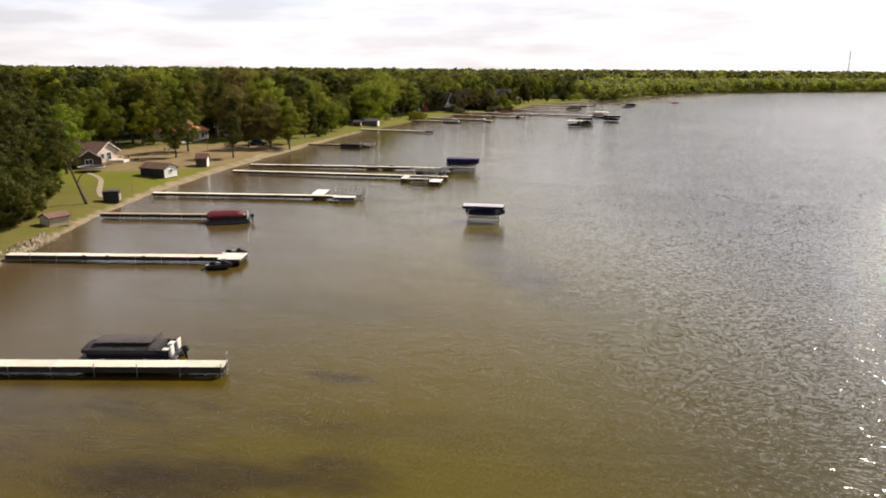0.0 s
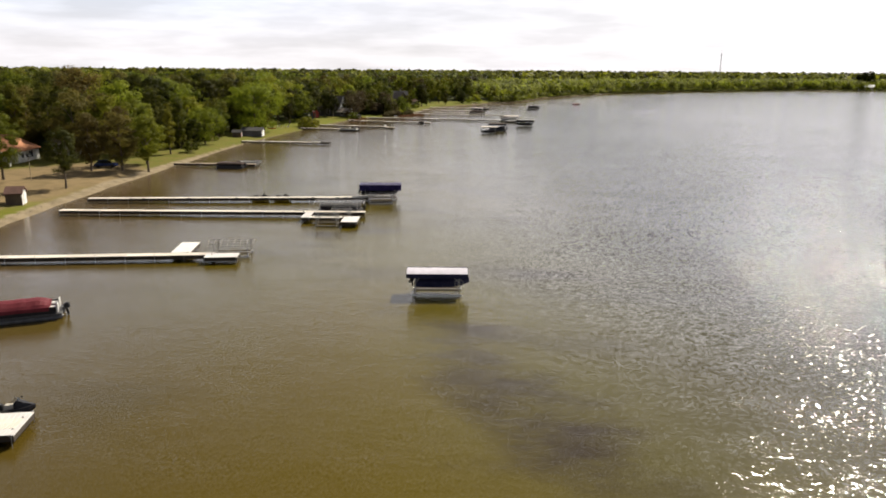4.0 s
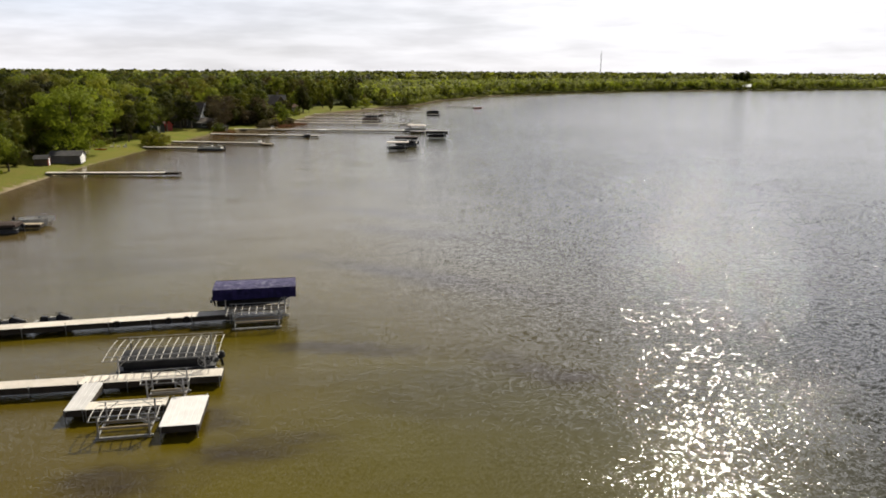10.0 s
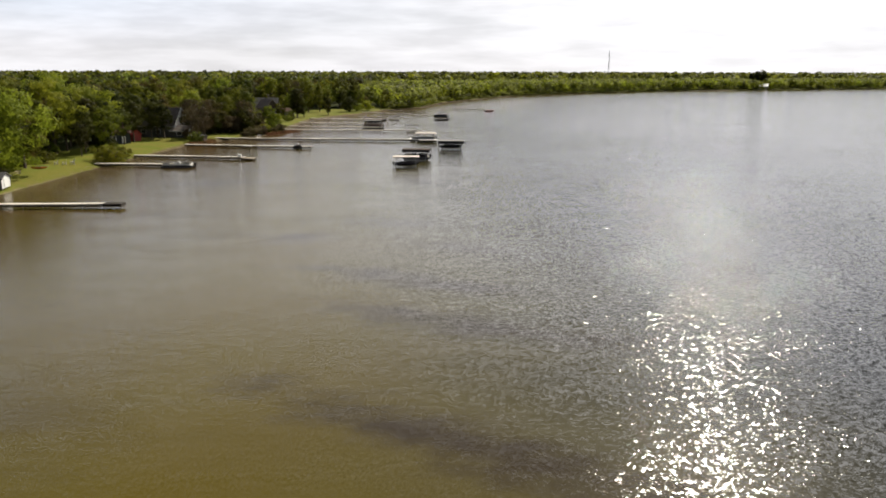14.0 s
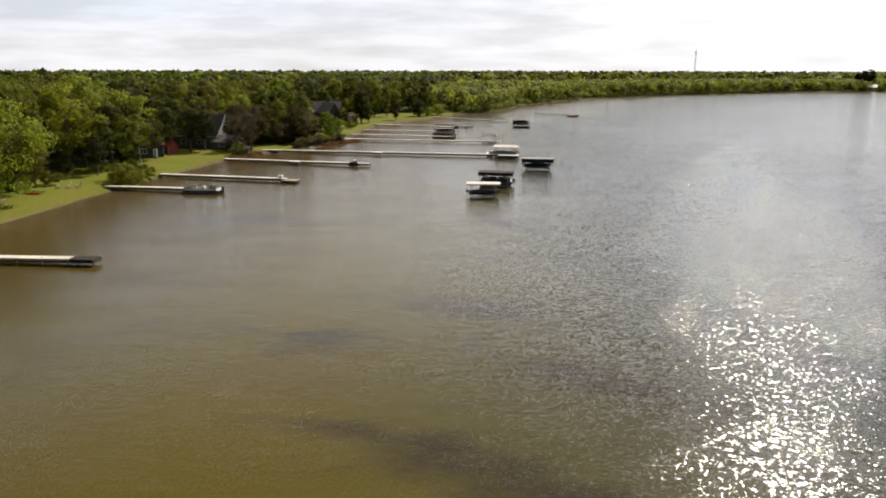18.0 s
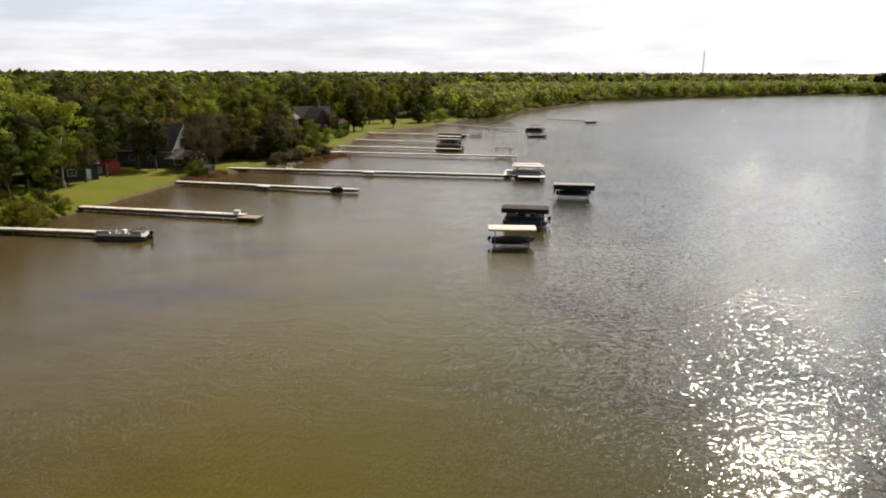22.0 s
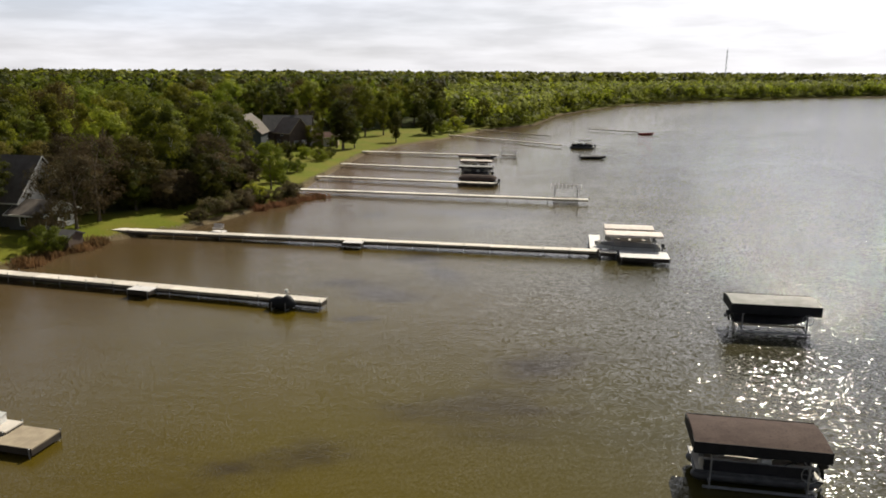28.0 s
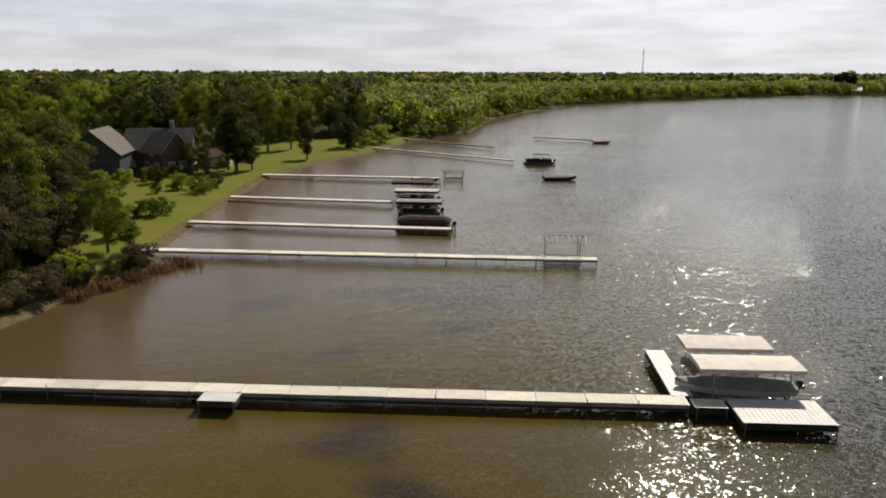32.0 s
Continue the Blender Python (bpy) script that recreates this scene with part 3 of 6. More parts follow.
def build_ground():
    xs, ys = steps(-112, 40, 1.5, -4400, 4400), steps(-150, 460, 2.0, -4400, 4400)
    gx, gy = np.meshgrid(xs, ys)
    fx, fy = gx.ravel(), gy.ravel()
    d = inland(fx, fy)
    z = height(d, fx, fy)
    nx, ny = len(xs), len(ys)
    idx = np.arange(nx * ny).reshape(ny, nx)
    quads = np.stack([idx[:-1, :-1], idx[:-1, 1:], idx[1:, 1:], idx[1:, :-1]], -1).reshape(-1, 4)
    me = bpy.data.meshes.new("ground")
    me.from_pydata(np.stack([fx, fy, z], -1).tolist(), [], quads.tolist())
    me.materials.append(ground_mat)
    me.polygons.foreach_set("use_smooth", [True] * len(me.polygons))
    bare = np.zeros(len(d))
    for cx, cy, hx, hy in BARE:
        bare = np.maximum(bare, np.clip(1.6 - np.hypot((fx - cx) / hx, (fy - cy) / hy), 0, 0.6))
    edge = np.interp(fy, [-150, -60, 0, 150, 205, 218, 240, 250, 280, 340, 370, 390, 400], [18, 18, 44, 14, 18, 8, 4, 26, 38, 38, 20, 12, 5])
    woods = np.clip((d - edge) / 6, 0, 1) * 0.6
    sandy = d - np.interp(fy, [-80, -40, -20, 40, 75, 110, 150, 200, 240, 300], [-0.4, 0.0, 0.7, 1.1, -0.3, -0.9, -0.9, 0.2, 0.4, 0.2])   # width of the sand strip
    bank = np.interp(fy, [95, 140], [0, 1])                # brown earth bank further north
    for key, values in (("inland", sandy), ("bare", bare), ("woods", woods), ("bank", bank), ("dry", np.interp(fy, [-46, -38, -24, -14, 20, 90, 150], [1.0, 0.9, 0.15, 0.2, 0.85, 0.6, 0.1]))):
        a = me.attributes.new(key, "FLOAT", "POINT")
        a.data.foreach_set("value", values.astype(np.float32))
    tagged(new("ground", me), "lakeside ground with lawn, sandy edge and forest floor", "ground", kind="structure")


build_ground()
# weed beds and dark bottom patches: x, y, half length, half width, turn, strength
BEDS = [(5.4, -62, 11, 4, -60, 0.42), (8, -30, 8, 2.5, -10, 0.42), (-7, -43, 2, 1.2, 0, 0.42), (1.5, -48, 4, 2, -20, 0.4),
        (-0.5, 22, 17, 2.6, -36, 0.46), (0, 42.5, 14, 2.4, -26, 0.42), (-4, 56.5, 13, 2.8, -28, 0.42), (3, 69, 9, 2.4, -33, 0.36),
        (-9, 3.6, 5, 1.5, -12, 0.44), (4.5, -1, 6, 1.7, -38, 0.42), (-13.3, -11.4, 3.4, 1.6, 10, 0.46), (-19.7, -14, 3.4, 1.6, 0, 0.46), (-17, -7.5, 2.6, 1.6, 0, 0.44),
        (-4.6, 84, 6, 3.0, -5, 0.40), (-16, 76, 6, 3, 15, 0.36), (0.8, 121.5, 8, 2.4, -54, 0.46), (-37.5, 123, 9, 4, 14, 0.44), (-34, 140, 6, 3, -25, 0.36), (-14.8, 135, 6, 4, 30, 0.34),
        (-13.3, 163, 5, 2.5, 0, 0.38), (-8.8, 170, 4, 3, 30, 0.40), (-25.4, 155.5, 5, 2, 35, 0.32),
        (-26.2, 190, 2.4, 1.3, 10, 0.56), (-21.5, 186.8, 4.2, 1.9, -15, 0.56), (-16.5, 194, 4.4, 1.5, -68, 0.56), (-23.8, 179.6, 1.6, 0.8, 0, 0.5), (-18.5, 200, 2.2, 2.6, 0, 0.5),
        (-8.5, 226, 7, 5, 0, 0.44), (-16.5, 227, 5, 2.6, 0, 0.44), (-27.3, 224.4, 2.4, 2.0, 20, 0.5), (-18.8, 213, 6, 1.6, 10, 0.40), (-11, 217.3, 3, 1.6, 0, 0.42), (-6, -109, 7, 2.6, 12, 0.46), (1.6, -106.6, 3, 1.8, 0, 0.42), (-2.1, -94.2, 2.4, 1, 0, 0.36),
        (-23, 11, 10, 6, 15, 0.26), (-22, -23, 9, 5, 0, 0.22), (-30, 78, 9, 5, 10, 0.20), (-14, -103, 12, 7, 5, 0.24)]


def build_water():
    xs, ys = steps(-76, 44, 1.5, -150, 2400), steps(-132, 300, 1.8, -1300, 1300)
    gx, gy = np.meshgrid(xs, ys)
    fx, fy = gx.ravel(), gy.ravel()
    weed_a = np.zeros(len(fx))
    for cx, cy, hx, hy, turn, strength in BEDS:
        ca, sa = math.cos(radians(turn)), math.sin(radians(turn))
        along, across = (fx - cx) * ca + (fy - cy) * sa, (fy - cy) * ca - (fx - cx) * sa
        weed_a = np.maximum(weed_a, np.clip(1.35 - np.hypot(along / (1.35 * hx), across / (1.3 * hy)), 0, 1) * strength)
    shallow = np.clip(1 + inland(fx, fy) / 58, 0, 1) ** 0.75 * 0.95
    pale = np.clip(1.15 + inland(fx, fy) / 34, 0, 1) * np.interp(fy, [232, 250, 340, 380], [0, 1, 1, 0.6])   # sandy shallows to the north
    pale = np.maximum(pale, 0.38 * np.clip(1 + inland(fx, fy) / 32, 0, 1))
    off = -inland(fx, fy) + np.interp(fy, [140, 190, 230, 300], [0, 18, 36, 30])   # the bay narrows to the north
    deep = np.clip((np.minimum(off, 20 - inland(fx, fy)) - 48) / 45, 0, 1)
    chop = np.clip((off - 50) / 32, 0, 1) ** 1.5
    calmer = np.interp(off, [105, 180], [1.0, 0.6])
    chop, wide_open = chop * calmer, np.clip((off + np.interp(fy, [-60, -30], [4, 0]) - 60) / 42, 0, 1) * calmer
    nx = len(xs)
    idx = np.arange(len(fx)).reshape(-1, nx)
    quads = np.stack([idx[:-1, :-1], idx[:-1, 1:], idx[1:, 1:], idx[1:, :-1]], -1).reshape(-1, 4)
    me = bpy.data.meshes.new("water")
    me.from_pydata(np.stack([fx, fy, 0 * fx], -1).tolist(), [], quads.tolist())
    me.materials.append(water_mat)
    for key, values in (("weed", weed_a), ("shallow", shallow), ("deep", deep), ("open", wide_open), ("chop", chop), ("still", 1 - chop), ("pale", pale)):
        at = me.attributes.new(key, "FLOAT", "POINT")
        at.data.foreach_set("value", values.astype(np.float32))
    tagged(new("water", me), "murky olive-brown lake water with small ripples", "water", kind="structure")


build_water()

# ---- docks ----
_panels = {}


def deck_panel(length, width, mat):
    """A dock section of cross boards with gaps, shared by alike sections."""
    key = (round(length, 2), round(width, 2), mat)
    if key not in _panels:
        n = max(2, round(length / 0.29))
        pitch, prof = length / n, [(-length / 2, -0.04)]
        for i in range(n):
            x0 = -length / 2 + i * pitch
            prof += [(x0, 0.036), (x0 + 0.012, 0.05), (x0 + pitch - 0.012, 0.05)]
        prof += [(length / 2, 0.036), (length / 2, -0.04)]
        geo = Geo()
        m_ = len(prof)
        geo.add([(a, s * width / 2, b) for s in (-1, 1) for a, b in prof], [(i, i + 1, m_ + i + 1, m_ + i) for i in range(m_ - 1)] + [(m_ - 1, 0, m_, 2 * m_ - 1), tuple(range(m_))[::-1], tuple(range(m_, 2 * m_))])
        _panels[key] = geo.mesh("deck_panel", M[mat])
    return _panels[key]


def dock_post(z_top):
    key = ("post", round(z_top, 2))
    if key not in _panels:
        geo = Geo().tube((0, 0, -2.2), (0, 0, z_top), 0.032, n=8).box((0, 0, 0.0), (0.10, 0.10, 0.16), ch=0.01)
        _panels[key] = geo.mesh("post", M["galv"])
    return _panels[key]


DECK_Z = 0.70


def dock(x0, y0, x1, y1, label, width=1.25, mat="deck_white", sec=3.05, group="docks", rail="dock_frame_shaded", shade_boards=True):
    """A straight dock from the shore at x0, y0 to its end."""
    length, rz = math.hypot(x1 - x0, y1 - y0), math.degrees(math.atan2(y1 - y0, x1 - x0))
    ob = thing("dock", x0, y0, DECK_Z, rz, label, "dock", group)
    n = max(1, round(length / sec))
    s = length / n
    me = deck_panel(s - 0.02, width, mat)
    rng = random.Random(round(x0 * 7 + y0 * 3))
    for i in range(n):
        p = part("deck_panel", me, None, ob, loc=((i + 0.5) * s, 0, rng.uniform(-0.012, 0.012)))
        p.rotation_euler = (0, rng.uniform(-0.003, 0.003), rng.uniform(-0.004, 0.004))
    for side in (-1, 1):
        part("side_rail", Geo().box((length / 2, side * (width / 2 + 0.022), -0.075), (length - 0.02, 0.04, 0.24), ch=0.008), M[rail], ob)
        # added dark boards that stand in for the shade below the deck
        if shade_boards:
            part("lower_rail", Geo().box((length / 2, side * (width / 2 - 0.03), -0.30), (length - 0.04, 0.05, 0.22), ch=0.008), M["dock_frame_shaded"], ob)
    for end in (0.03, length - 0.03) if shade_boards else ():
        part("end_rail", Geo().box((end, 0, -0.22), (0.05, width - 0.12, 0.36), ch=0.008), M["dock_frame_shaded"], ob)
    for i in range(n + 1):
        for side in (-1, 1):
            up = rng.choice((0.08, 0.14, 0.3)) if i not in (0,) else 0.1
            part("post", dock_post(up), None, ob, loc=(min(max(i * s, 0.12), length - 0.12), side * (width / 2 + 0.085), 0))
    return ob


def platform(parent, x, y, sx, sy, mat="deck_bright", name="platform", dz=0.0, label=""):
    """A square deck under a dock: boards, rim and corner posts in the dock's own frame."""
    me = deck_panel(sx, sy, mat)
    p = part(name, me, None, parent, label, loc=(x, y, dz + 0.004))
    for side in (-1, 1):
        # tall near-black rims carry the shade under the landing
        part("side_rail", Geo().box((0, side * (sy / 2 + 0.022), -0.16), (sx, 0.04, 0.40), ch=0.008), M["deck_dark" if mat == "deck_dark" else "dock_frame_shaded"], p)
        part("end_rail", Geo().box((side * (sx / 2 - 0.03), 0, -0.22), (0.04, sy - 0.04, 0.34), ch=0.008), M["dock_frame_shaded"], p)
        for end in (-1, 1):
            part("post", dock_post(0.1), None, p, loc=(end * (sx / 2 - 0.1), side * (sy / 2 + 0.085), 0))
    return p


def landing(dock_ob, x, y, sx, sy, mat="deck_bright", **kw):
    """A platform given by its place on the plan."""
    q = dock_ob.matrix_basis.inverted() @ Vector((x, y, DECK_Z))
    return platform(dock_ob, q.x, q.y, sx, sy, mat, **kw)


def bench(parent, x, y, rz=0):
    """A bench with a back, standing on a dock."""
    geo = Geo()
    for k in range(3):
        geo.box((0, -0.18 + k * 0.17, 0.45), (1.3, 0.14, 0.035))
    seat = part("bench_seat", geo, M["deck_bright"], parent, loc=(x, y, 0.03))
    seat.rotation_euler = (0, 0, radians(rz))
    back = Geo()
    for k in range(3):
        back.box((0, 0.3 + 0.03 * k, 0.60 + k * 0.14), (1.3, 0.03, 0.11), tilt=(-12, 0, 0))
    part("backrest", back, M["deck_bright"], seat)
    for sx in (-0.55, 0.55):
        part("leg", Geo().box((sx, -0.16, 0.22), (0.05, 0.06, 0.45)).box((sx, 0.24, 0.45), (0.05, 0.06, 0.9), tilt=(-6, 0, 0)), M["galv"], seat)


# ---- boat lifts ----
def canopy_geo(length, width, rise, drop, seed, sag=0.03, flare=0.0):
    """A stretched fabric cover: arched top, side skirts, closed ends, with slack between its bows."""
    rng = random.Random(seed)
    n_x, prof = 14, []
    for k in range(9):
        a = -1 + k / 4
        prof.append((a * width / 2, rise * (1 - abs(a) ** 2.2)))
    prof = [(-width / 2 - flare, -drop)] + prof + [(width / 2 + flare, -drop)]
    inner = [(y * 0.975, z - 0.035 if 0 < i < len(prof) - 1 else z) for i, (y, z) in enumerate(prof)][::-1]
    rings = []
    for j in range(n_x + 1):
        x = -length / 2 + length * j / n_x
        dip = -0.4 * sag * (1 - math.cos(2 * math.pi * j / 2)) * 0.5
        ring = []
        for i, (y, z) in enumerate(prof + inner):
            edge = abs(z + drop) < 1e-6
            ring.append((x, y + rng.uniform(-0.012, 0.012), z + dip + rng.uniform(-0.009, 0.009) + (rng.uniform(-0.05, 0.03) if edge else 0)))
        rings.append(ring)
    geo = Geo().loft(rings)
    for end in (-1, 1):
        x = end * length / 2
        pts = [(x, y, z) for y, z in prof]
        back = [(x - end * 0.03, y, z) for y, z in prof]
        geo.loft([pts, back])
    return geo


def lift_frame(ob, length, width, top, label="", legs=(), wheel_side=-1, bunk_z=0.45, rail="alu"):
    """The steel stand of a boat lift: base rails, posts, cross beams, bunks, winch wheel."""
    hx, hy = length * 0.36, width * 0.46
    for side in (-1, 1):
        part("base_rail", Geo().box((0, side * hy, 0.12), (length * 0.82, 0.15, 0.10), ch=0.012), M[rail], ob)
    for end in (-1, 1):
        part("cross_beam", Geo().box((end * hx, 0, bunk_z - 0.10), (0.10, 2 * hy, 0.12), ch=0.012), M["alu"], ob)
        for side in (-1, 1):
            part("post", Geo().box((end * hx, side * hy, top / 2 - 1.0), (0.085, 0.085, top + 2.0), ch=0.01), M["alu"], ob)
            part("brace", Geo().tube((end * hx, side * hy, top * 0.62), (end * (hx - 0.7), side * hy, top - 0.04), 0.025), M["alu"], ob)
    for side in (-1, 1):
        part("bunk", Geo().box((0, side * hy * 0.42, bunk_z), (length * 0.76, 0.12, 0.14), ch=0.02), M["deck_wood"], ob)
        part("top_rail", Geo().tube((-length * 0.47, side * hy, top), (length * 0.47, side * hy, top), 0.028), M["alu"], ob)
    wx, wy = hx, wheel_side * (hy + 0.16)
    ring = [(wx + 0.42 * math.cos(a), wy, 1.35 + 0.42 * math.sin(a)) for a in (2 * math.pi * k / 18 for k in range(19))]
    wheel = part("winch_wheel", Geo().path(ring, 0.018, 5), M["alu"], ob)
    for k in range(3):
        a = math.pi * k / 3
        part("spoke", Geo().tube((wx - 0.42 * math.cos(a), wy, 1.35 - 0.42 * math.sin(a)), (wx + 0.42 * math.cos(a), wy, 1.35 + 0.42 * math.sin(a)), 0.012, n=5), M["alu"], wheel)


def canopied_lift(x, y, rz, length, width, top, fabric, label, skirt=None, drop=0.5, seed=1, group="boat lifts", rise=0.16, rail="alu"):
    ob = thing("boat_lift", x, y, 0, rz, label, "boat lift", group)
    lift_frame(ob, length, width, top, rail=rail)
    cover = canopy_geo(length, width, rise, 0.10 if skirt else drop, seed)
    c = part("canopy", cover, M[fabric], ob, smooth=False, loc=(0, 0, top + 0.05))
    if skirt:
        hx, hy = length / 2 + 0.02, width / 2 + 0.025
        rng = random.Random(seed)
        for side in (-1, 1):
            rings = [[(-hx + 2 * hx * j / 12, side * hy + dy, z + (rng.uniform(-0.04, 0.04) if z < -0.2 else 0)) for dy, z in ((0, 0.03), (0.02, 0.03), (0.035, -drop), (0.01, -drop))] for j in range(13)]
            part("skirt", Geo().loft(rings), M[skirt], c)
        for end in (-1, 1):
            part("end_skirt", Geo().box((end * hx, 0, -drop / 2 + 0.05), (0.03, 2 * hy, drop)), M[skirt], c)
    return ob


def bare_lift(x, y, rz, length, width, top, label, ribs=10, arch=0.55, group="boat lifts"):
    """A lift whose canopy frame has no fabric: bows over two rails."""
    ob = thing("boat_lift", x, y, 0, rz, label, "boat lift", group)
    lift_frame(ob, length, width, top)
    for k in range(ribs):
        rx = -length * 0.48 + length * 0.96 * k / (ribs - 1)
        pts = [(rx, a * width / 2, top - 0.25 + arch * (1 - abs(a) ** 2.0)) for a in (-1, -0.75, -0.4, 0, 0.4, 0.75, 1)]
        part("canopy_bow", Geo().path(pts, 0.028, 5), M["bow"], ob)
    for side in (-1, 1):
        part("eave_rail", Geo().tube((-length * 0.49, side * width / 2, top - 0.25), (length * 0.49, side * width / 2, top - 0.25), 0.022, n=6), M["alu"], ob)
    part("ridge_rail", Geo().tube((-length * 0.49, 0, top - 0.25 + arch), (length * 0.49, 0, top - 0.25 + arch), 0.02, n=6), M["alu"], ob)
    return ob


# ---- boats ----
def outboard(parent, x, z=0.0, s=1.0, mat="black"):
    m = part("outboard_motor", Geo().box((x, 0, 0.62 * s + z), (0.42 * s, 0.34 * s, 0.42 * s), ch=0.08, tilt=(0, -18, 0)), M[mat], parent)
    part("motor_leg", Geo().box((x + 0.02, 0, 0.20 * s + z), (0.16 * s, 0.12 * s, 0.62 * s), ch=0.03, tilt=(0, -10, 0)), M["black"], m)
    part("bracket", Geo().box((x - 0.24 * s, 0, 0.36 * s + z), (0.20 * s, 0.30 * s, 0.26 * s), ch=0.03), M["galv"], m)


def pontoon_boat(x, y, rz, length, label, cover=None, cover_h=0.55, panel="hull_dark", bimini=None, z=0.0, open_seats=False, peak=0.0, group="pontoon boats", motor_end=1, cover_to=0.46, top_panel=None, fence=0.56):
    """Two tubes, a deck, fence panels and rails; with a fitted cover, a folding top or open seats."""
    ob = thing("pontoon_boat", x, y, z, rz, label, "pontoon boat", group)
    w = 2.45
    for side in (-1, 1):
        rings = []
        for j, (u, r) in enumerate(((-0.5, 0.05), (-0.47, 0.2), (-0.42, 0.29), (0.44, 0.29), (0.48, 0.22), (0.5, 0.08))):
            zc = 0.14 + (0.12 if j == 0 else 0.05 if j == 1 else 0)
            rings.append([(-u * length * motor_end, side * 0.82 + r * math.cos(a), zc + r * math.sin(a)) for a in (2 * math.pi * k / 12 for k in range(12))])
        part("pontoon_tube", Geo().loft(rings), M["tube"], ob, smooth=True)
    part("deck", Geo().box((0, 0, 0.50), (length * 0.97, w, 0.12), ch=0.02), M["tube"], ob)
    for side in (-1, 1):
        part("fence_panel", Geo().box((0.0, side * (w / 2 - 0.06), 0.58 + fence / 2), (length * 0.82, 0.035, fence), ch=0.01), M[panel], ob)
        part("rail", Geo().tube((-length * 0.42, side * (w / 2 - 0.06), 0.61 + fence), (length * 0.42, side * (w / 2 - 0.06), 0.61 + fence), 0.022, n=6), M["alu"], ob)
    for end in (-1, 1):
        part("end_panel", Geo().box((end * length * 0.41, 0, 0.58 + fence / 2), (0.035, w - 0.2, fence), ch=0.01), M[panel], ob)
    if cover:
        rng = random.Random(round(x * 5 + y))
        rings = []
        for j in range(15):
            u = -0.46 + (0.46 + cover_to) * j / 14
            v = -0.46 + 0.92 * j / 14
            hgt = cover_h * (min(1.0, (0.5 - abs(v)) / 0.16) ** 0.6) * (1 + 0.05 * math.sin(j * 1.9)) + peak * max(0, 1 - abs(v - 0.08) / 0.5) ** 0.5
            half = w / 2 * (1.0 if abs(u) < 0.4 else 0.94)
            ring = []
            for a in (-1, -1, -0.82, -0.45, 0, 0.45, 0.82, 1, 1):
                low = -0.30 if (len(ring) in (0, 8)) else 0
                ring.append((u * length, a * half * (1.02 if low else 1), 1.18 + low + hgt * (1 - abs(a) ** 2.4) + rng.uniform(-0.025, 0.025)))
            rings.append(ring)
        part("cover", Geo().loft(rings), M[cover], ob, smooth=False)
    if top_panel:
        part("folded_top", canopy_geo(length * 0.56, w * 0.72, 0.10, 0.04, 9), M[top_panel], ob, "lighter charcoal folded top", loc=(-0.06 * length, 0.15, 1.28 + cover_h + peak))
        part("frame_bow", Geo().path([(0.2 * length, -1.1, 1.2), (0.26 * length, -0.9, 1.75 + peak), (0.26 * length, 0.9, 1.75 + peak), (0.2 * length, 1.1, 1.2)], 0.022, 6), M["black"], ob)
    if cover_to < 0.4:
        for sy in (-0.7, 0.7):
            part("stern_seat", Geo().box((0.38 * length, sy, 0.82), (0.12 * length, 0.75, 0.5), ch=0.08).box((0.43 * length, sy, 1.15), (0.1, 0.75, 0.45), ch=0.04), M["hull_white"], ob)
    if open_seats or bimini:
        for sx, sy, lx, ly in ((-0.32, 0.75, 0.24, 0.55), (-0.32, -0.75, 0.24, 0.55), (0.3, 0.72, 0.18, 0.6), (0.3, -0.72, 0.2, 0.6)):
            part("bench_seat", Geo().box((sx * length, sy, 0.74), (lx * length, ly, 0.38), ch=0.06).box((sx * length, sy + math.copysign(0.26, sy), 1.0), (lx * length, 0.12, 0.4), ch=0.04), M["seat"], ob)
        part("deck_carpet", Geo().box((0, 0, 0.572), (length * 0.94, w - 0.2, 0.02)), M["seat"], ob)
        if not bimini:
            part("folded_top", Geo().tube((0.26 * length, -1.15, 1.42), (0.26 * length, 1.15, 1.46), 0.11, n=8).tube((0.26 * length, -1.12, 1.42), (0.12 * length, -1.12, 0.9), 0.02, n=5).tube((0.26 * length, 1.12, 1.42), (0.12 * length, 1.12, 0.9), 0.02, n=5), M["black"], ob, "black folded canvas top")
        part("helm_console", Geo().box((0.06 * length, -0.7, 0.95), (0.55, 0.7, 0.8), ch=0.08), M["hull_white"], ob)
    if bimini:
        part("bimini_top", canopy_geo(length * 0.52, w * 0.95, 0.22, 0.05, 5), M[bimini], ob, loc=(0.08 * length, 0, 2.15))
        for sx in (-0.14, 0.28):
            for sy in (-1, 1):
                part("bimini_pole", Geo().tube((0.1 * length, sy * 1.12, 1.17), (sx * length, sy * 1.1, 2.15), 0.018, n=6), M["alu"], ob)
    outboard(ob, motor_end * length * 0.53, 0.15, 1.15)
    return ob


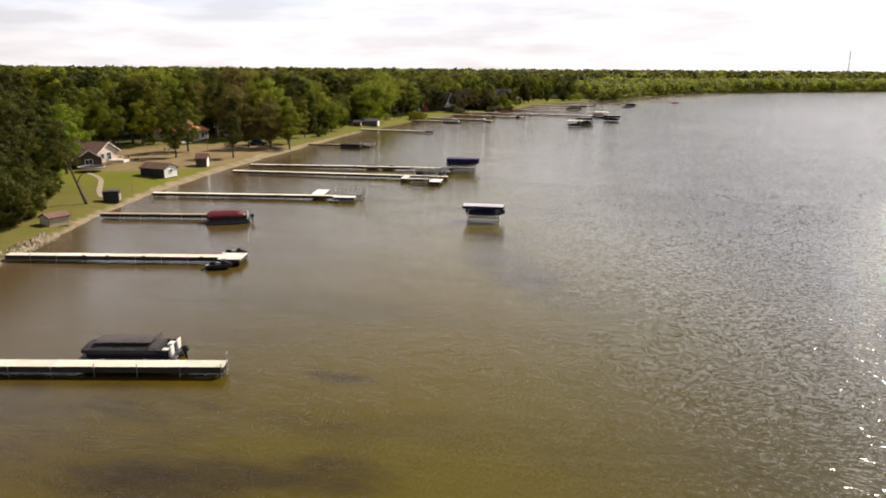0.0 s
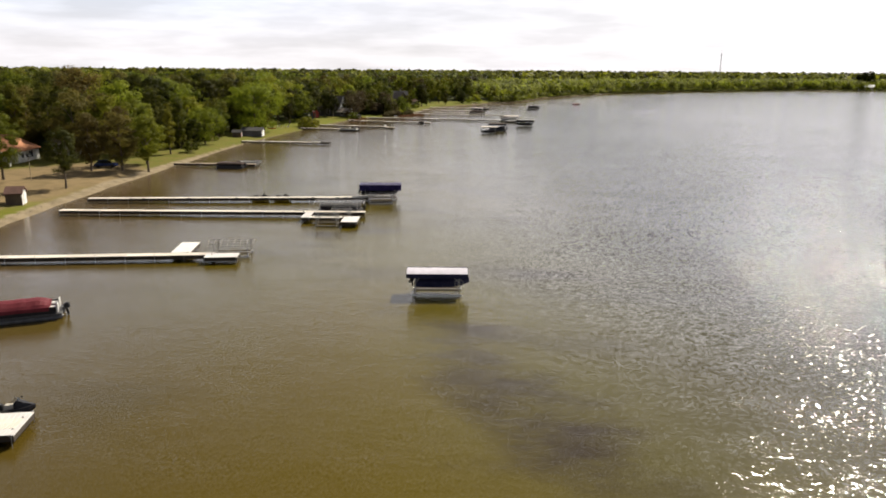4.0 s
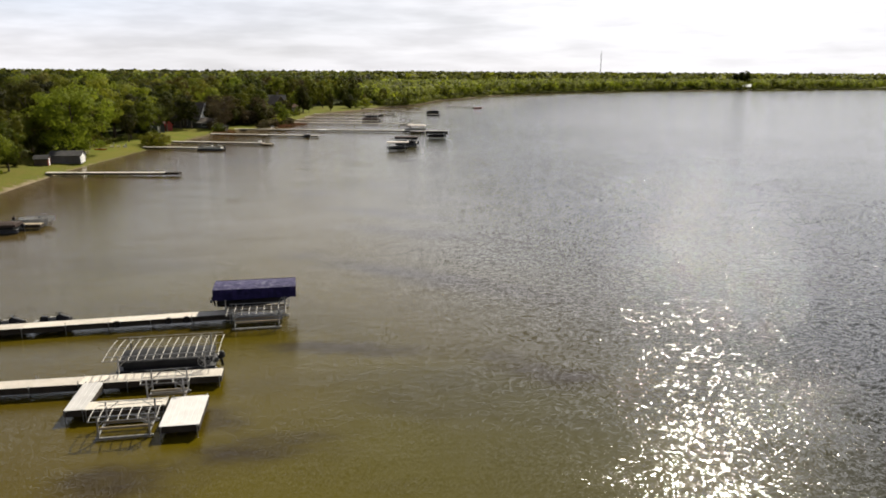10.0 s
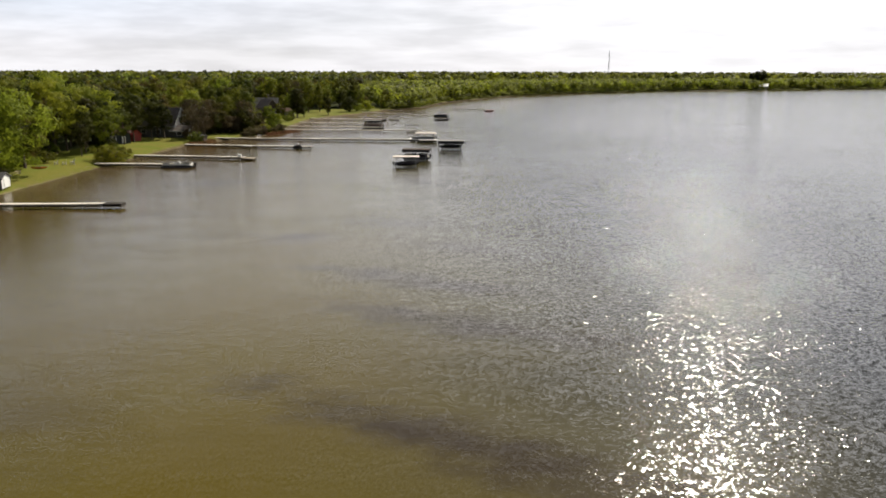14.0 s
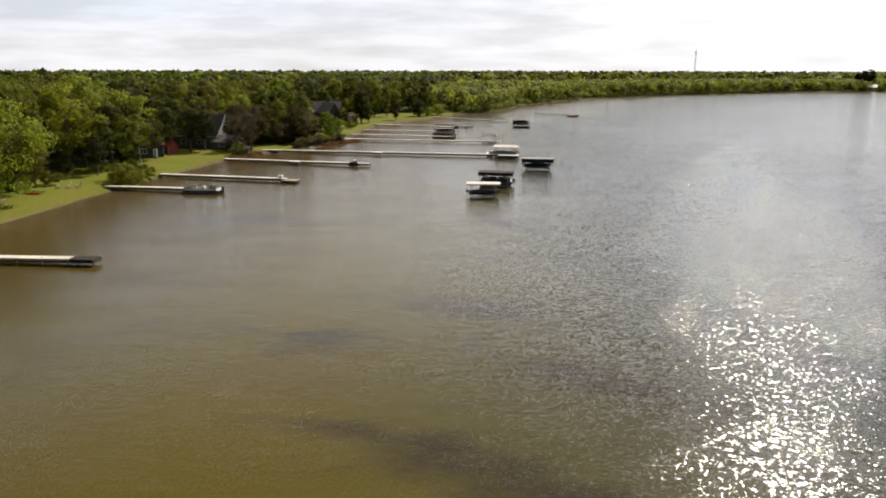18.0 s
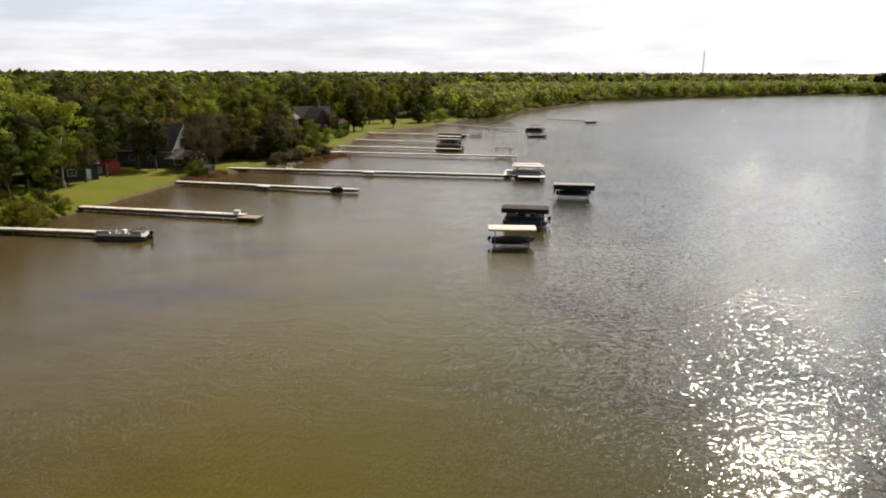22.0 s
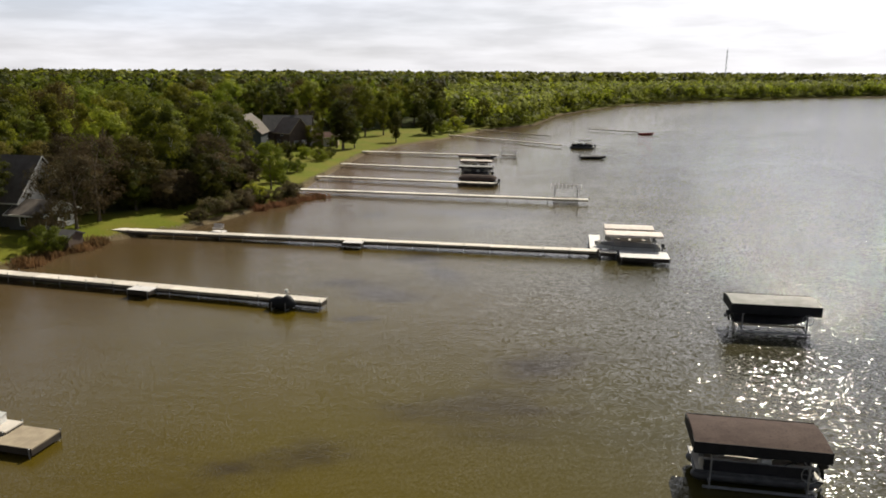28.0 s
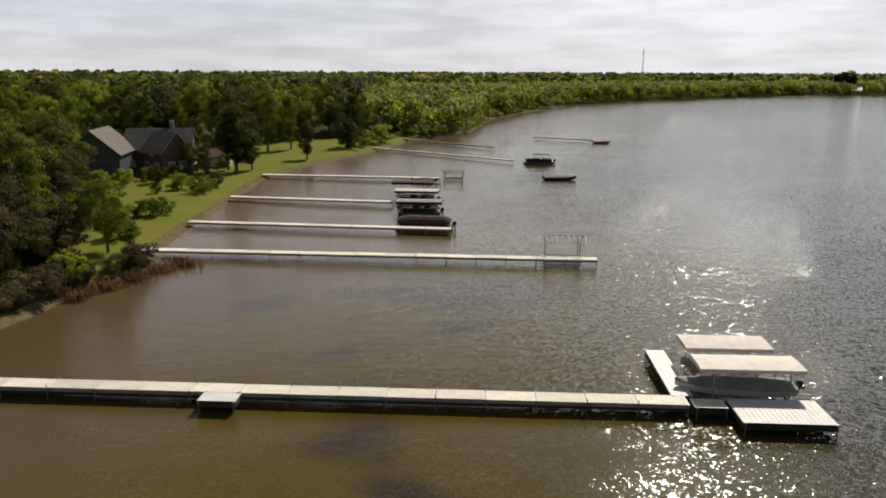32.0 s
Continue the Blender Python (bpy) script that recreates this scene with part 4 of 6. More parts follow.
def jet_ski(x, y, rz, label, body="hull_dark", group="jet skis", z=0.05, trim="grey_canvas"):
    """A personal watercraft: moulded hull, stepped saddle, cowl, windshield, handlebar, footwells, swim deck."""
    ob = thing("jet_ski", x, y, z, rz, label, "jet ski", group)
    rings = []
    for u, half, low, top in ((-1.4, 0.42, 0.05, 0.34), (-1.15, 0.52, -0.05, 0.40), (-0.2, 0.55, -0.08, 0.44), (0.6, 0.49, -0.05, 0.50), (1.1, 0.31, 0.10, 0.55), (1.4, 0.07, 0.33, 0.56)):
        rings.append([(u, -half, (low + top) * 0.55), (u, -half * 0.86, top), (u, half * 0.86, top), (u, half, (low + top) * 0.55), (u, half * 0.45, low), (u, -half * 0.45, low)])
    part("hull", Geo().loft(rings), M[body], ob, smooth=False)
    part("swim_deck", Geo().box((-1.25, 0, 0.41), (0.36, 0.78, 0.04), ch=0.015), M[trim], ob)
    for side in (-1, 1):
        part("footwell_mat", Geo().box((-0.35, side * 0.36, 0.455), (1.3, 0.18, 0.03), ch=0.008), M["rubber"], ob)
        part("mirror", Geo().box((0.62, side * 0.34, 0.98), (0.10, 0.13, 0.08), ch=0.02), M["black"], ob)
    for u0, zt, mat_ in ((-1.0, 0.80, "black"), (-0.35, 0.72, trim)):
        rg = [[(u, -h, 0.42), (u, -h * 0.75, q), (u, h * 0.75, q), (u, h, 0.42)] for u, h, q in ((u0, 0.17, zt - 0.12), (u0 + 0.12, 0.21, zt), (u0 + 0.50, 0.20, zt - 0.02), (u0 + 0.62, 0.17, zt - 0.06))]
        part("saddle", Geo().loft(rg), M[mat_], ob)
    rings = [[(u, -h, 0.46), (u, -h * 0.6, zt), (u, h * 0.6, zt), (u, h, 0.46)] for u, h, zt in ((0.25, 0.27, 0.80), (0.45, 0.31, 0.95), (0.8, 0.27, 0.80), (1.25, 0.13, 0.60))]
    part("cowl", Geo().loft(rings), M[body], ob)
    part("windshield", Geo().loft([[(0.52, -0.2, 0.92), (0.52, 0.2, 0.92), (0.46, 0.16, 1.08), (0.46, -0.16, 1.08)], [(0.56, -0.2, 0.92), (0.56, 0.2, 0.92), (0.49, 0.16, 1.08), (0.49, -0.16, 1.08)]]), M["glass"], ob)
    part("handlebar", Geo().path([(0.22, -0.36, 1.02), (0.34, -0.12, 0.99), (0.34, 0.12, 0.99), (0.22, 0.36, 1.02)], 0.026, 6), M["black"], ob)
    return ob


def fishing_boat(x, y, rz, length, label, mat="alu", inside="seat", group="small boats", covered=None, z=-0.05):
    """An open V-hull boat with thwarts, gunwale and motor; or under a cover."""
    ob = thing("fishing_boat", x, y, z, rz, label, "boat", group)
    st = ((-0.5, 0.84, 0.0, 0.62), (-0.2, 0.92, -0.04, 0.62), (0.15, 0.86, -0.02, 0.66), (0.36, 0.55, 0.08, 0.74), (0.5, 0.04, 0.42, 0.84))
    outer = [[(u * length, -h, t), (u * length, -h * 0.8, lo + 0.12), (u * length, 0, lo), (u * length, h * 0.8, lo + 0.12), (u * length, h, t)] for u, h, lo, t in st]
    inner = [[(u * length, h * 0.95, t), (u * length, h * 0.74, lo + 0.2), (u * length, 0, lo + 0.12), (u * length, -h * 0.74, lo + 0.2), (u * length, -h * 0.95, t)] for u, h, lo, t in st]
    part("hull", Geo().loft([a + b for a, b in zip(outer, inner)]), M[mat], ob)
    if covered:
        rings = [[(u * length, a * (h + 0.03), t + 0.02 + (0.30 if 0.3 > u > -0.3 else 0.08) * (1 - abs(a) ** 2) - (0.14 if abs(a) == 1 and k in (0, 6) else 0)) for k, a in enumerate((-1, -1, -0.5, 0, 0.5, 1, 1))] for u, h, lo, t in st]
        part("cover", Geo().loft(rings), M[covered], ob)
    else:
        for u in (-0.34, -0.05, 0.2):
            part("thwart", Geo().box((u * length, 0, 0.44), (0.3, 1.4, 0.07), ch=0.015), M[inside], ob)
        part("windscreen", Geo().box((0.14 * length, 0, 0.86), (0.03, 1.4, 0.34), ch=0.01, tilt=(0, 25, 0)), M["glass"], ob)
    outboard(ob, -0.55 * length, 0.1, 0.95)
    return ob


# docks from south to north
D1 = dock(-45.0, -104.5, -10.2, -95.5, "pale straight dock with aluminium posts beside a covered pontoon boat")
lad = part("ladder", Geo().tube((0, -0.25, -1.2), (0, -0.25, 0.85), 0.025).tube((0, 0.25, -1.2), (0, 0.25, 0.85), 0.025).path([(0, -0.25, 0.85), (0, 0, 0.9), (0, 0.25, 0.85)], 0.025), M["alu"], D1, loc=(36.1, 0, 0))
for k in range(4):
    part("rung", Geo().tube((0, -0.25, -1.0 + 0.3 * k), (0, 0.25, -1.0 + 0.3 * k), 0.02, n=6), M["alu"], lad)
pontoon_boat(-18.1, -94.9, 14.5, 7.2, "pontoon boat under a charcoal cover with its folding top raised", cover="charcoal", cover_h=0.22, peak=0.10, panel="hull_dark", cover_to=0.30, top_panel="charcoal_top")

tyre = [(0, 0.23 * math.cos(a), 0.23 * math.sin(a)) for a in (2 * math.pi * k / 12 for k in range(13))]


def fenders(dock_ob, spots):
    for fx in spots:
        f = part("tyre_fender", Geo().path(tyre, 0.085, 6), M["rubber"], dock_ob, "black rubber fender", smooth=True, loc=(fx, -0.76, -0.12))
        f.rotation_euler = (0, 0, radians(90))


D2 = dock(-49.8, -74.0, -24.2, -68.0, "weathered pale dock ending in a small square platform", mat="deck_white")
fenders(D2, (9.0, 11.6, 15.6, 22.0))
platform(D2, 25.2, 0, 2.6, 2.9, "deck_bright")
jet_ski(-25.3, -71.0, 20, "black jet ski moored beside the dock platform")
jet_ski(-26.4, -65.8, 22, "dark jet ski with grey seat beside the dock platform", trim="seat")

dock(-55.7, -51.3, -38.5, -47.4, "narrow weathered dock with a sagging middle", width=1.1, mat="deck_wood")
pontoon_boat(-36.9, -49.0, 27, 6.1, "pontoon boat under a maroon cover with dark sides", cover="maroon", cover_h=0.55, panel="hull_dark", cover_to=0.33)

D4 = dock(-59.6, -33.9, -28.7, -28.2, "pale dock leading to two square platforms")
landing(D4, -33.1, -25.75, 2.1, 5.0)
landing(D4, -27.6, -28.8, 3.6, 2.0)
bare_lift(-27.4, -26.0, 9, 5.2, 2.5, 1.6, "empty aluminium boat lift with a bare canopy frame", ribs=8)

canopied_lift(-2.75, -37.8, 5, 5.75, 2.5, 2.15, "canvas_white", "boat lift with a faded white canopy top and navy skirt", skirt="navy_dark", drop=0.36, seed=3, rail="trim")
fishing_boat(-2.3, -37.8, 5, 5.2, "navy motorboat hanging in the white-topped lift", mat="navy_dark", covered="navy_dark", z=0.72)

D5 = dock(-60.7, -6.0, -16.7, -2.0, "long pale dock with a U-shaped end around a slip", sec=3.0)
landing(D5, -24.4, -5.2, 1.2, 4.0)
landing(D5, -21.4, -6.45, 4.6, 1.05, "deck_white")
landing(D5, -17.7, -7.6, 2.2, 3.9)
bare_lift(-20.9, 0.2, 6, 7.6, 4.0, 1.95, "aluminium lift with a bare ribbed canopy frame over a boat", ribs=15, arch=0.14)
pontoon_boat(-20.8, 0.2, 6, 6.6, "low pontoon boat with a black cover held on a bare lift", cover="black_canvas", cover_h=0.22, panel="hull_dark", z=0.1, fence=0.34)
bare_lift(-20.7, -8.5, 6, 3.8, 2.1, 1.45, "small aluminium lift with a bare ribbed frame beside the platform", ribs=8, arch=0.14)
bare_lift(-19.6, -4.35, 6, 3.0, 1.7, 1.7, "narrow empty aluminium lift inside the slip", ribs=4, arch=0.1)

D6 = dock(-62.2, 3.8, -18.6, 10.6, "long pale dock with side posts leading to a navy canopy")
fenders(D6, (6.8, 8.7, 15.8, 23.2, 35.3, 39.2, 40.6))
jet_ski(-36.2, 9.6, 9, "black jet ski moored on the far side of the long dock")
jet_ski(-32.8, 10.2, 9, "black jet ski with a dark seat beside the long dock")
canopied_lift(-16.9, 12.4, 7, 6.7, 2.8, 2.55, "navy_lit_top", "boat lift with a creased navy blue canopy", skirt="navy", drop=0.85, seed=7)
fishing_boat(-17.1, 12.6, 7, 6.0, "dark motorboat held in the navy-topped lift", mat="hull_dark", covered="black_canvas", z=0.75)
bare_lift(-16.3, 9.3, 7, 4.8, 2.3, 1.55, "low aluminium watercraft lift beside the navy canopy", ribs=9, arch=0.14)

dock(-68.5, 48.0, -50.6, 48.6, "weathered brown dock with a boat lying alongside", mat="deck_wood")
pontoon_boat(-55.3, 46.6, 2, 6.0, "low pontoon boat with a brown cover beside the weathered dock", cover="brown", cover_h=0.22, panel="hull_dark")
bare_lift(-52.4, 51.2, 6, 3.8, 2.2, 1.0, "small aluminium lift holding a white boat", ribs=2, arch=0.1)
fishing_boat(-52.6, 51.2, 6, 4.8, "white motorboat with its bow out of a small lift", mat="hull_white", z=0.3)

D8 = dock(-72.0, 98.9, -49.0, 98.1, "straight pale wooden dock on grey posts", rail="dock_frame_pale")
platform(D8, 24.5, 0, 2.9, 1.6, "deck_dark", dz=0.0, label="dark brown wooden landing")

dock(-69.2, 148.6, -53.5, 146.6, "pale dock starting at a grassy bank", rail="dock_frame_pale")
pontoon_boat(-51.0, 145.9, -3, 6.8, "open pontoon boat with grey seats and a dark outboard motor", open_seats=True, panel="hull_white", fence=0.30)

D10 = dock(-66.0, 164.3, -39.4, 158.7, "straight pale dock ending in a brown landing", rail="dock_frame_pale")
platform(D10, 28.2, -0.5, 3.0, 2.1, "deck_wood", dz=-0.2, label="low brown wooden landing")

def dock_box(dock_ob, x, y, rz, label):
    """A small storage box with a sloping lid, standing on a dock."""
    q = dock_ob.matrix_basis @ Vector((x, y, 0.055))
    ob = thing("dock_box", q.x, q.y, q.z, rz, label, "storage box")
    part("body", Geo().loft([[(-0.4, -0.25, z * 0.36), (0.4, -0.25, z * 0.36), (0.4, 0.25, z * 0.48), (-0.4, 0.25, z * 0.48)] for z in (0, 1)]), M["hull_white"], ob)
    part("lid", Geo().loft([[(-0.43, -0.28, 0.36 + z), (0.43, -0.28, 0.36 + z), (0.43, 0.28, 0.49 + z), (-0.43, 0.28, 0.49 + z)] for z in (0, 0.05)]), M["hull_white"], ob)
    part("latch", Geo().box((0, -0.265, 0.30), (0.08, 0.03, 0.10), ch=0.006), M["galv"], ob)


dock_box(D10, 25.9, 0.2, -12, "small white dock box near the end of the pale dock")

D11 = dock(-61.2, 190.3, -26.4, 182.2, "pale dock with a small side landing near its middle", rail="dock_frame_pale")
platform(D11, 18.3, -1.1, 2.3, 1.3, "deck_bright")


def covered_jet_ski(x, y, rz, label):
    """A jet ski under a draped cover, on a low cradle beside the dock."""
    ob = thing("covered_jet_ski", x, y, 0.0, rz, label, "jet ski", "jet skis")
    rings = []
    for u, half, low, top in ((-1.18, 0.34, 0.34, 0.66), (-1.08, 0.50, 0.26, 0.86), (-0.45, 0.56, 0.24, 1.10), (0.05, 0.57, 0.25, 1.05), (0.42, 0.54, 0.24, 1.32), (0.75, 0.48, 0.28, 1.18), (1.08, 0.30, 0.38, 0.86), (1.2, 0.16, 0.46, 0.74)):
        rings.append([(u, -half, low), (u + 0.02, -half * 0.94, (low + top) * 0.5), (u, -half * 0.45, top - 0.06), (u, 0, top), (u, half * 0.45, top - 0.06), (u + 0.02, half * 0.94, (low + top) * 0.5), (u, half, low)])
    part("cover", Geo().loft(rings), M["black_canvas"], ob, "black canvas cover", smooth=True)
    hull = [[(u, -h, 0.36), (u, h, 0.36), (u, h * 0.5, z0), (u, -h * 0.5, z0)] for u, h, z0 in ((-1.15, 0.40, 0.12), (0.2, 0.50, 0.06), (0.9, 0.36, 0.14), (1.22, 0.06, 0.32))]
    part("hull", Geo().loft(hull), M["black"], ob)
    for u in (-0.7, 0.6):
        part("cradle_beam", Geo().box((u, 0, 0.06), (0.10, 1.5, 0.08), ch=0.01), M["galv"], ob)
        for side in (-1, 1):
            part("cradle_post", Geo().tube((u, side * 0.72, -1.5), (u, side * 0.72, 0.75), 0.035, n=6), M["galv"], ob)
    part("winch_box", Geo().box((0.1, 0.66, 1.42), (0.30, 0.20, 0.24), ch=0.03), M["hull_white"], ob)
    part("winch_post", Geo().tube((0.1, 0.66, 0.0), (0.1, 0.66, 1.32), 0.03, n=6), M["galv"], ob)


covered_jet_ski(-30.0, 182.0, -13, "jet ski under a black cover beside the dock")

D12 = dock(-58.6, 210.3, 0.7, 201.6, "very long pale dock with side landings and a bench", rail="dock_frame_pale")
platform(D12, 14.0, 1.1, 1.7, 1.1, "deck_bright")
bench(D12, 14.0, 1.0, 0)
platform(D12, 32.0, -1.25, 2.3, 1.2, "deck_bright")
landing(D12, 1.2, 205.9, 1.3, 7.4)
landing(D12, 5.45, 199.75, 5.2, 3.1)
landing(D12, 1.8, 201.1, 1.9, 1.2, "deck_white")
canopied_lift(5.0, 203.1, -8, 6.3, 2.4, 2.35, "beige", "boat lift with a flat beige canopy beside a white platform", drop=0.22, seed=11, rise=0.07)
canopied_lift(5.2, 206.6, -8, 5.6, 2.5, 2.35, "beige", "boat lift with a beige canopy behind its twin", drop=0.22, seed=12, rise=0.07)
fishing_boat(4.3, 203.1, 172, 7.2, "white bowrider with its bow reaching out of the lift", mat="hull_white", covered="grey_canvas", z=0.45)
fishing_boat(5.2, 206.6, 172, 5.4, "pale motorboat held under the rear beige canopy", mat="seat", z=0.35)

canopied_lift(-2.45, 143.7, -2, 5.7, 2.8, 2.28, "beige", "boat lift with a low beige canopy standing in open water", drop=0.18, seed=14, rise=0.07)
fishing_boat(-2.3, 143.7, -2, 5.2, "dark covered motorboat under the low beige canopy", mat="hull_dark", covered="charcoal", z=0.3)
canopied_lift(0.3, 156.0, -9, 6.3, 3.1, 2.5, "brown", "boat lift with a dark brown canopy over a covered boat", skirt="black_canvas", drop=0.55, seed=15)
pontoon_boat(0.3, 156.0, -9, 6.2, "dark pontoon boat resting under the brown canopy", panel="hull_dark", open_seats=True, z=0.3)
canopied_lift(10.4, 178.6, -8, 6.7, 3.0, 2.36, "grey_canvas", "boat lift with a grey-topped black canopy in open water", skirt="black_canvas", drop=0.75, seed=16)

fishing_boat(10.4, 178.6, -8, 5.8, "dark covered motorboat under the grey-topped canopy", mat="hull_dark", covered="black_canvas", z=0.5)

dock(-44.6, 243.4, 5.3, 235.0, "very long pale dock ending beside a bare lift", sec=3.2, rail="dock_frame_pale", shade_boards=False)
bare_lift(2.2, 237.6, -10, 5.0, 2.6, 2.4, "tall empty lift frame with thin bows at the dock end", ribs=9)
dock(-42.0, 258.4, -8.4, 251.3, "pale dock reaching a covered pontoon boat", rail="dock_frame_pale", shade_boards=False)
pontoon_boat(-11.5, 254.8, -12, 7.4, "pontoon boat under a dark brown cover on the dock", cover="brown", cover_h=0.6, panel="hull_dark")
dock(-40.4, 277.9, -15.2, 271.3, "pale dock leading to two canopied lifts", rail="dock_frame_pale", shade_boards=False)
canopied_lift(-11.6, 263.2, -10, 6.4, 2.8, 2.2, "grey_canvas", "boat lift with a pale grey canopy and dark skirt", skirt="black_canvas", drop=0.3, seed=21)
canopied_lift(-11.4, 272.5, -10, 6.6, 2.8, 2.2, "beige", "boat lift with a beige canopy and dark boat", skirt="brown", drop=0.3, seed=22)
pontoon_boat(-11.4, 272.5, -10, 6.2, "dark pontoon boat under the beige canopy", panel="hull_dark", open_seats=True, z=0.2)
canopied_lift(-11.6, 281.5, -10, 6.8, 2.8, 2.2, "brown", "boat lift with a dark brown canopy and black skirt", skirt="black_canvas", drop=0.3, seed=23)
pontoon_boat(-11.6, 263.2, -10, 6.0, "dark pontoon boat under the pale grey canopy", panel="hull_dark", open_seats=True, z=0.2)
dock(-39.2, 303.0, -5.8, 296.0, "pale dock with dark fenders and a lift at its end", rail="dock_frame_pale", shade_boards=False)
bare_lift(-3.2, 297.6, -10, 4.6, 2.4, 1.6, "small empty lift at the end of the dock", ribs=6)
fishing_boat(-8.6, 295.4, -12, 4.6, "small covered boat beside the dock", mat="hull_dark", covered="charcoal")
dock(-18.6, 353.0, 12.8, 322.5, "narrow pale dock running out to a dark boat", width=0.7, rail="dock_frame_pale", shade_boards=False)
pontoon_boat(18.2, 321.2, -5, 6.6, "dark pontoon boat with a folding top at the dock end", panel="hull_dark", bimini="black_canvas", open_seats=True)
dock(-9.6, 376.6, 13.2, 351.6, "narrow grey dock seen across the bay", width=0.6, mat="deck_wood", shade_boards=False)
fishing_boat(16.9, 296.6, -4, 6.0, "dark covered motorboat moored in open water", mat="hull_dark", covered="charcoal")
dock(30.0, 382.0, 45.0, 370.5, "long grey dock by the reedy point", width=0.6, mat="deck_wood", shade_boards=False)
fishing_boat(46.7, 366.6, 0, 4.8, "small boat moored off the reedy point", mat="hull_red")

# ---- buildings ----
def window(parent, x, y, z, w, h, face, mat="trim"):
    """A framed window on a wall; face is the direction it looks: +x, -x, +y or -y."""
    sx = 1 if face == "+x" else -1 if face == "-x" else 0
    sy = 1 if face == "+y" else -1 if face == "-y" else 0
    across = (0.06, w, h) if sx else (w, 0.06, h)
    win = part("window", Geo().box((0, 0, 0), tuple(v * (0.9 if v != 0.06 else 1) for v in across)), M["glass"], parent, loc=(x + sx * 0.04, y + sy * 0.04, z))
    fr = Geo()
    for s in (-1, 1):
        if sx:
            fr.box((sx * 0.03, s * w / 2, 0), (0.08, 0.09, h + 0.09)).box((sx * 0.03, 0, s * h / 2), (0.08, w - 0.09, 0.09))
        else:
            fr.box((s * w / 2, sy * 0.03, 0), (0.09, 0.08, h + 0.09)).box((0, sy * 0.03, s * h / 2), (w - 0.09, 0.08, 0.09))
    fr.box((sx * 0.035, sy * 0.035, 0), (0.06, 0.05, h - 0.09) if sx else (0.05, 0.06, h - 0.09))
    part("window_frame", fr, M[mat], win)


def gable_building(name, x, y, rz, lx, ly, wall_h, roof_h, wall, roof, label, category="house", end_wall=None, windows=(), doors=(), over=0.4, chimney=None, hip=0.0, z=None, edge="trim"):
    """Walls with thickness, gables, two roof slopes with ridge along x, windows and doors."""
    gz = ground_z(x, y) - 0.12 if z is None else z
    ob = thing(name, x, y, gz, rz, label, category, "lakeside buildings")
    end_wall = end_wall or wall
    t = 0.16
    for s in (-1, 1):
        part("side_wall", Geo().box((0, s * (ly / 2 - t / 2), wall_h / 2), (lx, t, wall_h)), M[wall], ob)
        xx = s * (lx / 2 - t / 2)
        if hip:
            part("end_wall", Geo().box((xx, 0, wall_h / 2), (t, ly - 2 * t, wall_h)), M[end_wall], ob)
        else:
            prof = [(-ly / 2 + t, 0), (ly / 2 - t, 0), (ly / 2 - t, wall_h), (0, wall_h + roof_h * (1 - 2 * t / ly)), (-ly / 2 + t, wall_h)]
            part("end_wall", Geo().loft([[(xx - t / 2, a, b) for a, b in prof], [(xx + t / 2, a, b) for a, b in prof]]), M[end_wall], ob)
    run = ly / 2 + over
    drop = roof_h * over / (ly / 2)
    rl = lx / 2 + over
    for s in (-1, 1):
        inset = hip * lx / 2
        top = [(-rl, s * run, wall_h - drop), (rl, s * run, wall_h - drop), (rl - inset - (over if hip else 0), 0, wall_h + roof_h), (-rl + inset + (over if hip else 0), 0, wall_h + roof_h)]
        low = [(a, b, c - 0.14) for a, b, c in top]
        part("roof_slope", Geo().loft([low, top]), M[roof], ob)
        part("fascia", Geo().box((0, s * (run + 0.02), wall_h - drop - 0.06), (2 * rl, 0.03, 0.18)), M[edge], ob)
        if hip:
            ii = -s * (rl - inset - over)
            top = [(-s * rl, -run, wall_h - drop), (-s * rl, run, wall_h - drop), (ii, 0, wall_h + roof_h)]
            part("roof_hip", Geo().loft([[(a, b, c - 0.14) for a, b, c in top], top]), M[roof], ob)
        else:
            for e in (-1, 1):
                g2 = Geo().loft([[(s * (rl + 0.005), e * run, wall_h - drop - 0.16), (s * (rl + 0.005), 0, wall_h + roof_h - 0.16), (s * (rl + 0.005), 0, wall_h + roof_h + 0.02), (s * (rl + 0.005), e * run, wall_h - drop + 0.02)], [(s * (rl + 0.04), e * run, wall_h - drop - 0.16), (s * (rl + 0.04), 0, wall_h + roof_h - 0.16), (s * (rl + 0.04), 0, wall_h + roof_h + 0.02), (s * (rl + 0.04), e * run, wall_h - drop + 0.02)]])
                part("barge_board", g2, M[edge], ob)
    for face, u, wz, w, h in windows:
        if face in ("+x", "-x"):
            window(ob, (1 if face == "+x" else -1) * lx / 2, u, wz, w, h, face)
        else:
            window(ob, u, (1 if face == "+y" else -1) * ly / 2, wz, w, h, face)
    for face, u, w, h in doors:
        sgn = 1 if face[0] == "+" else -1
        if face[1] == "x":
            d = part("door", Geo().box((sgn * (lx / 2 + 0.02), u, h / 2 + 0.05), (0.07, w, h), ch=0.01), M["trim"], ob)
        else:
            d = part("door", Geo().box((u, sgn * (ly / 2 + 0.02), h / 2 + 0.05), (w, 0.07, h), ch=0.01), M["trim"], ob)
    if chimney:
        cx, cy, ch = chimney
        c = part("chimney", Geo().box((cx, cy, wall_h + roof_h * 0.5 + ch / 2), (0.7, 0.6, ch + roof_h)), M["stone"], ob)
        part("chimney_cap", Geo().box((cx, cy, wall_h + roof_h + ch + 0.05), (0.85, 0.75, 0.1)), M["stone"], c)
    return ob


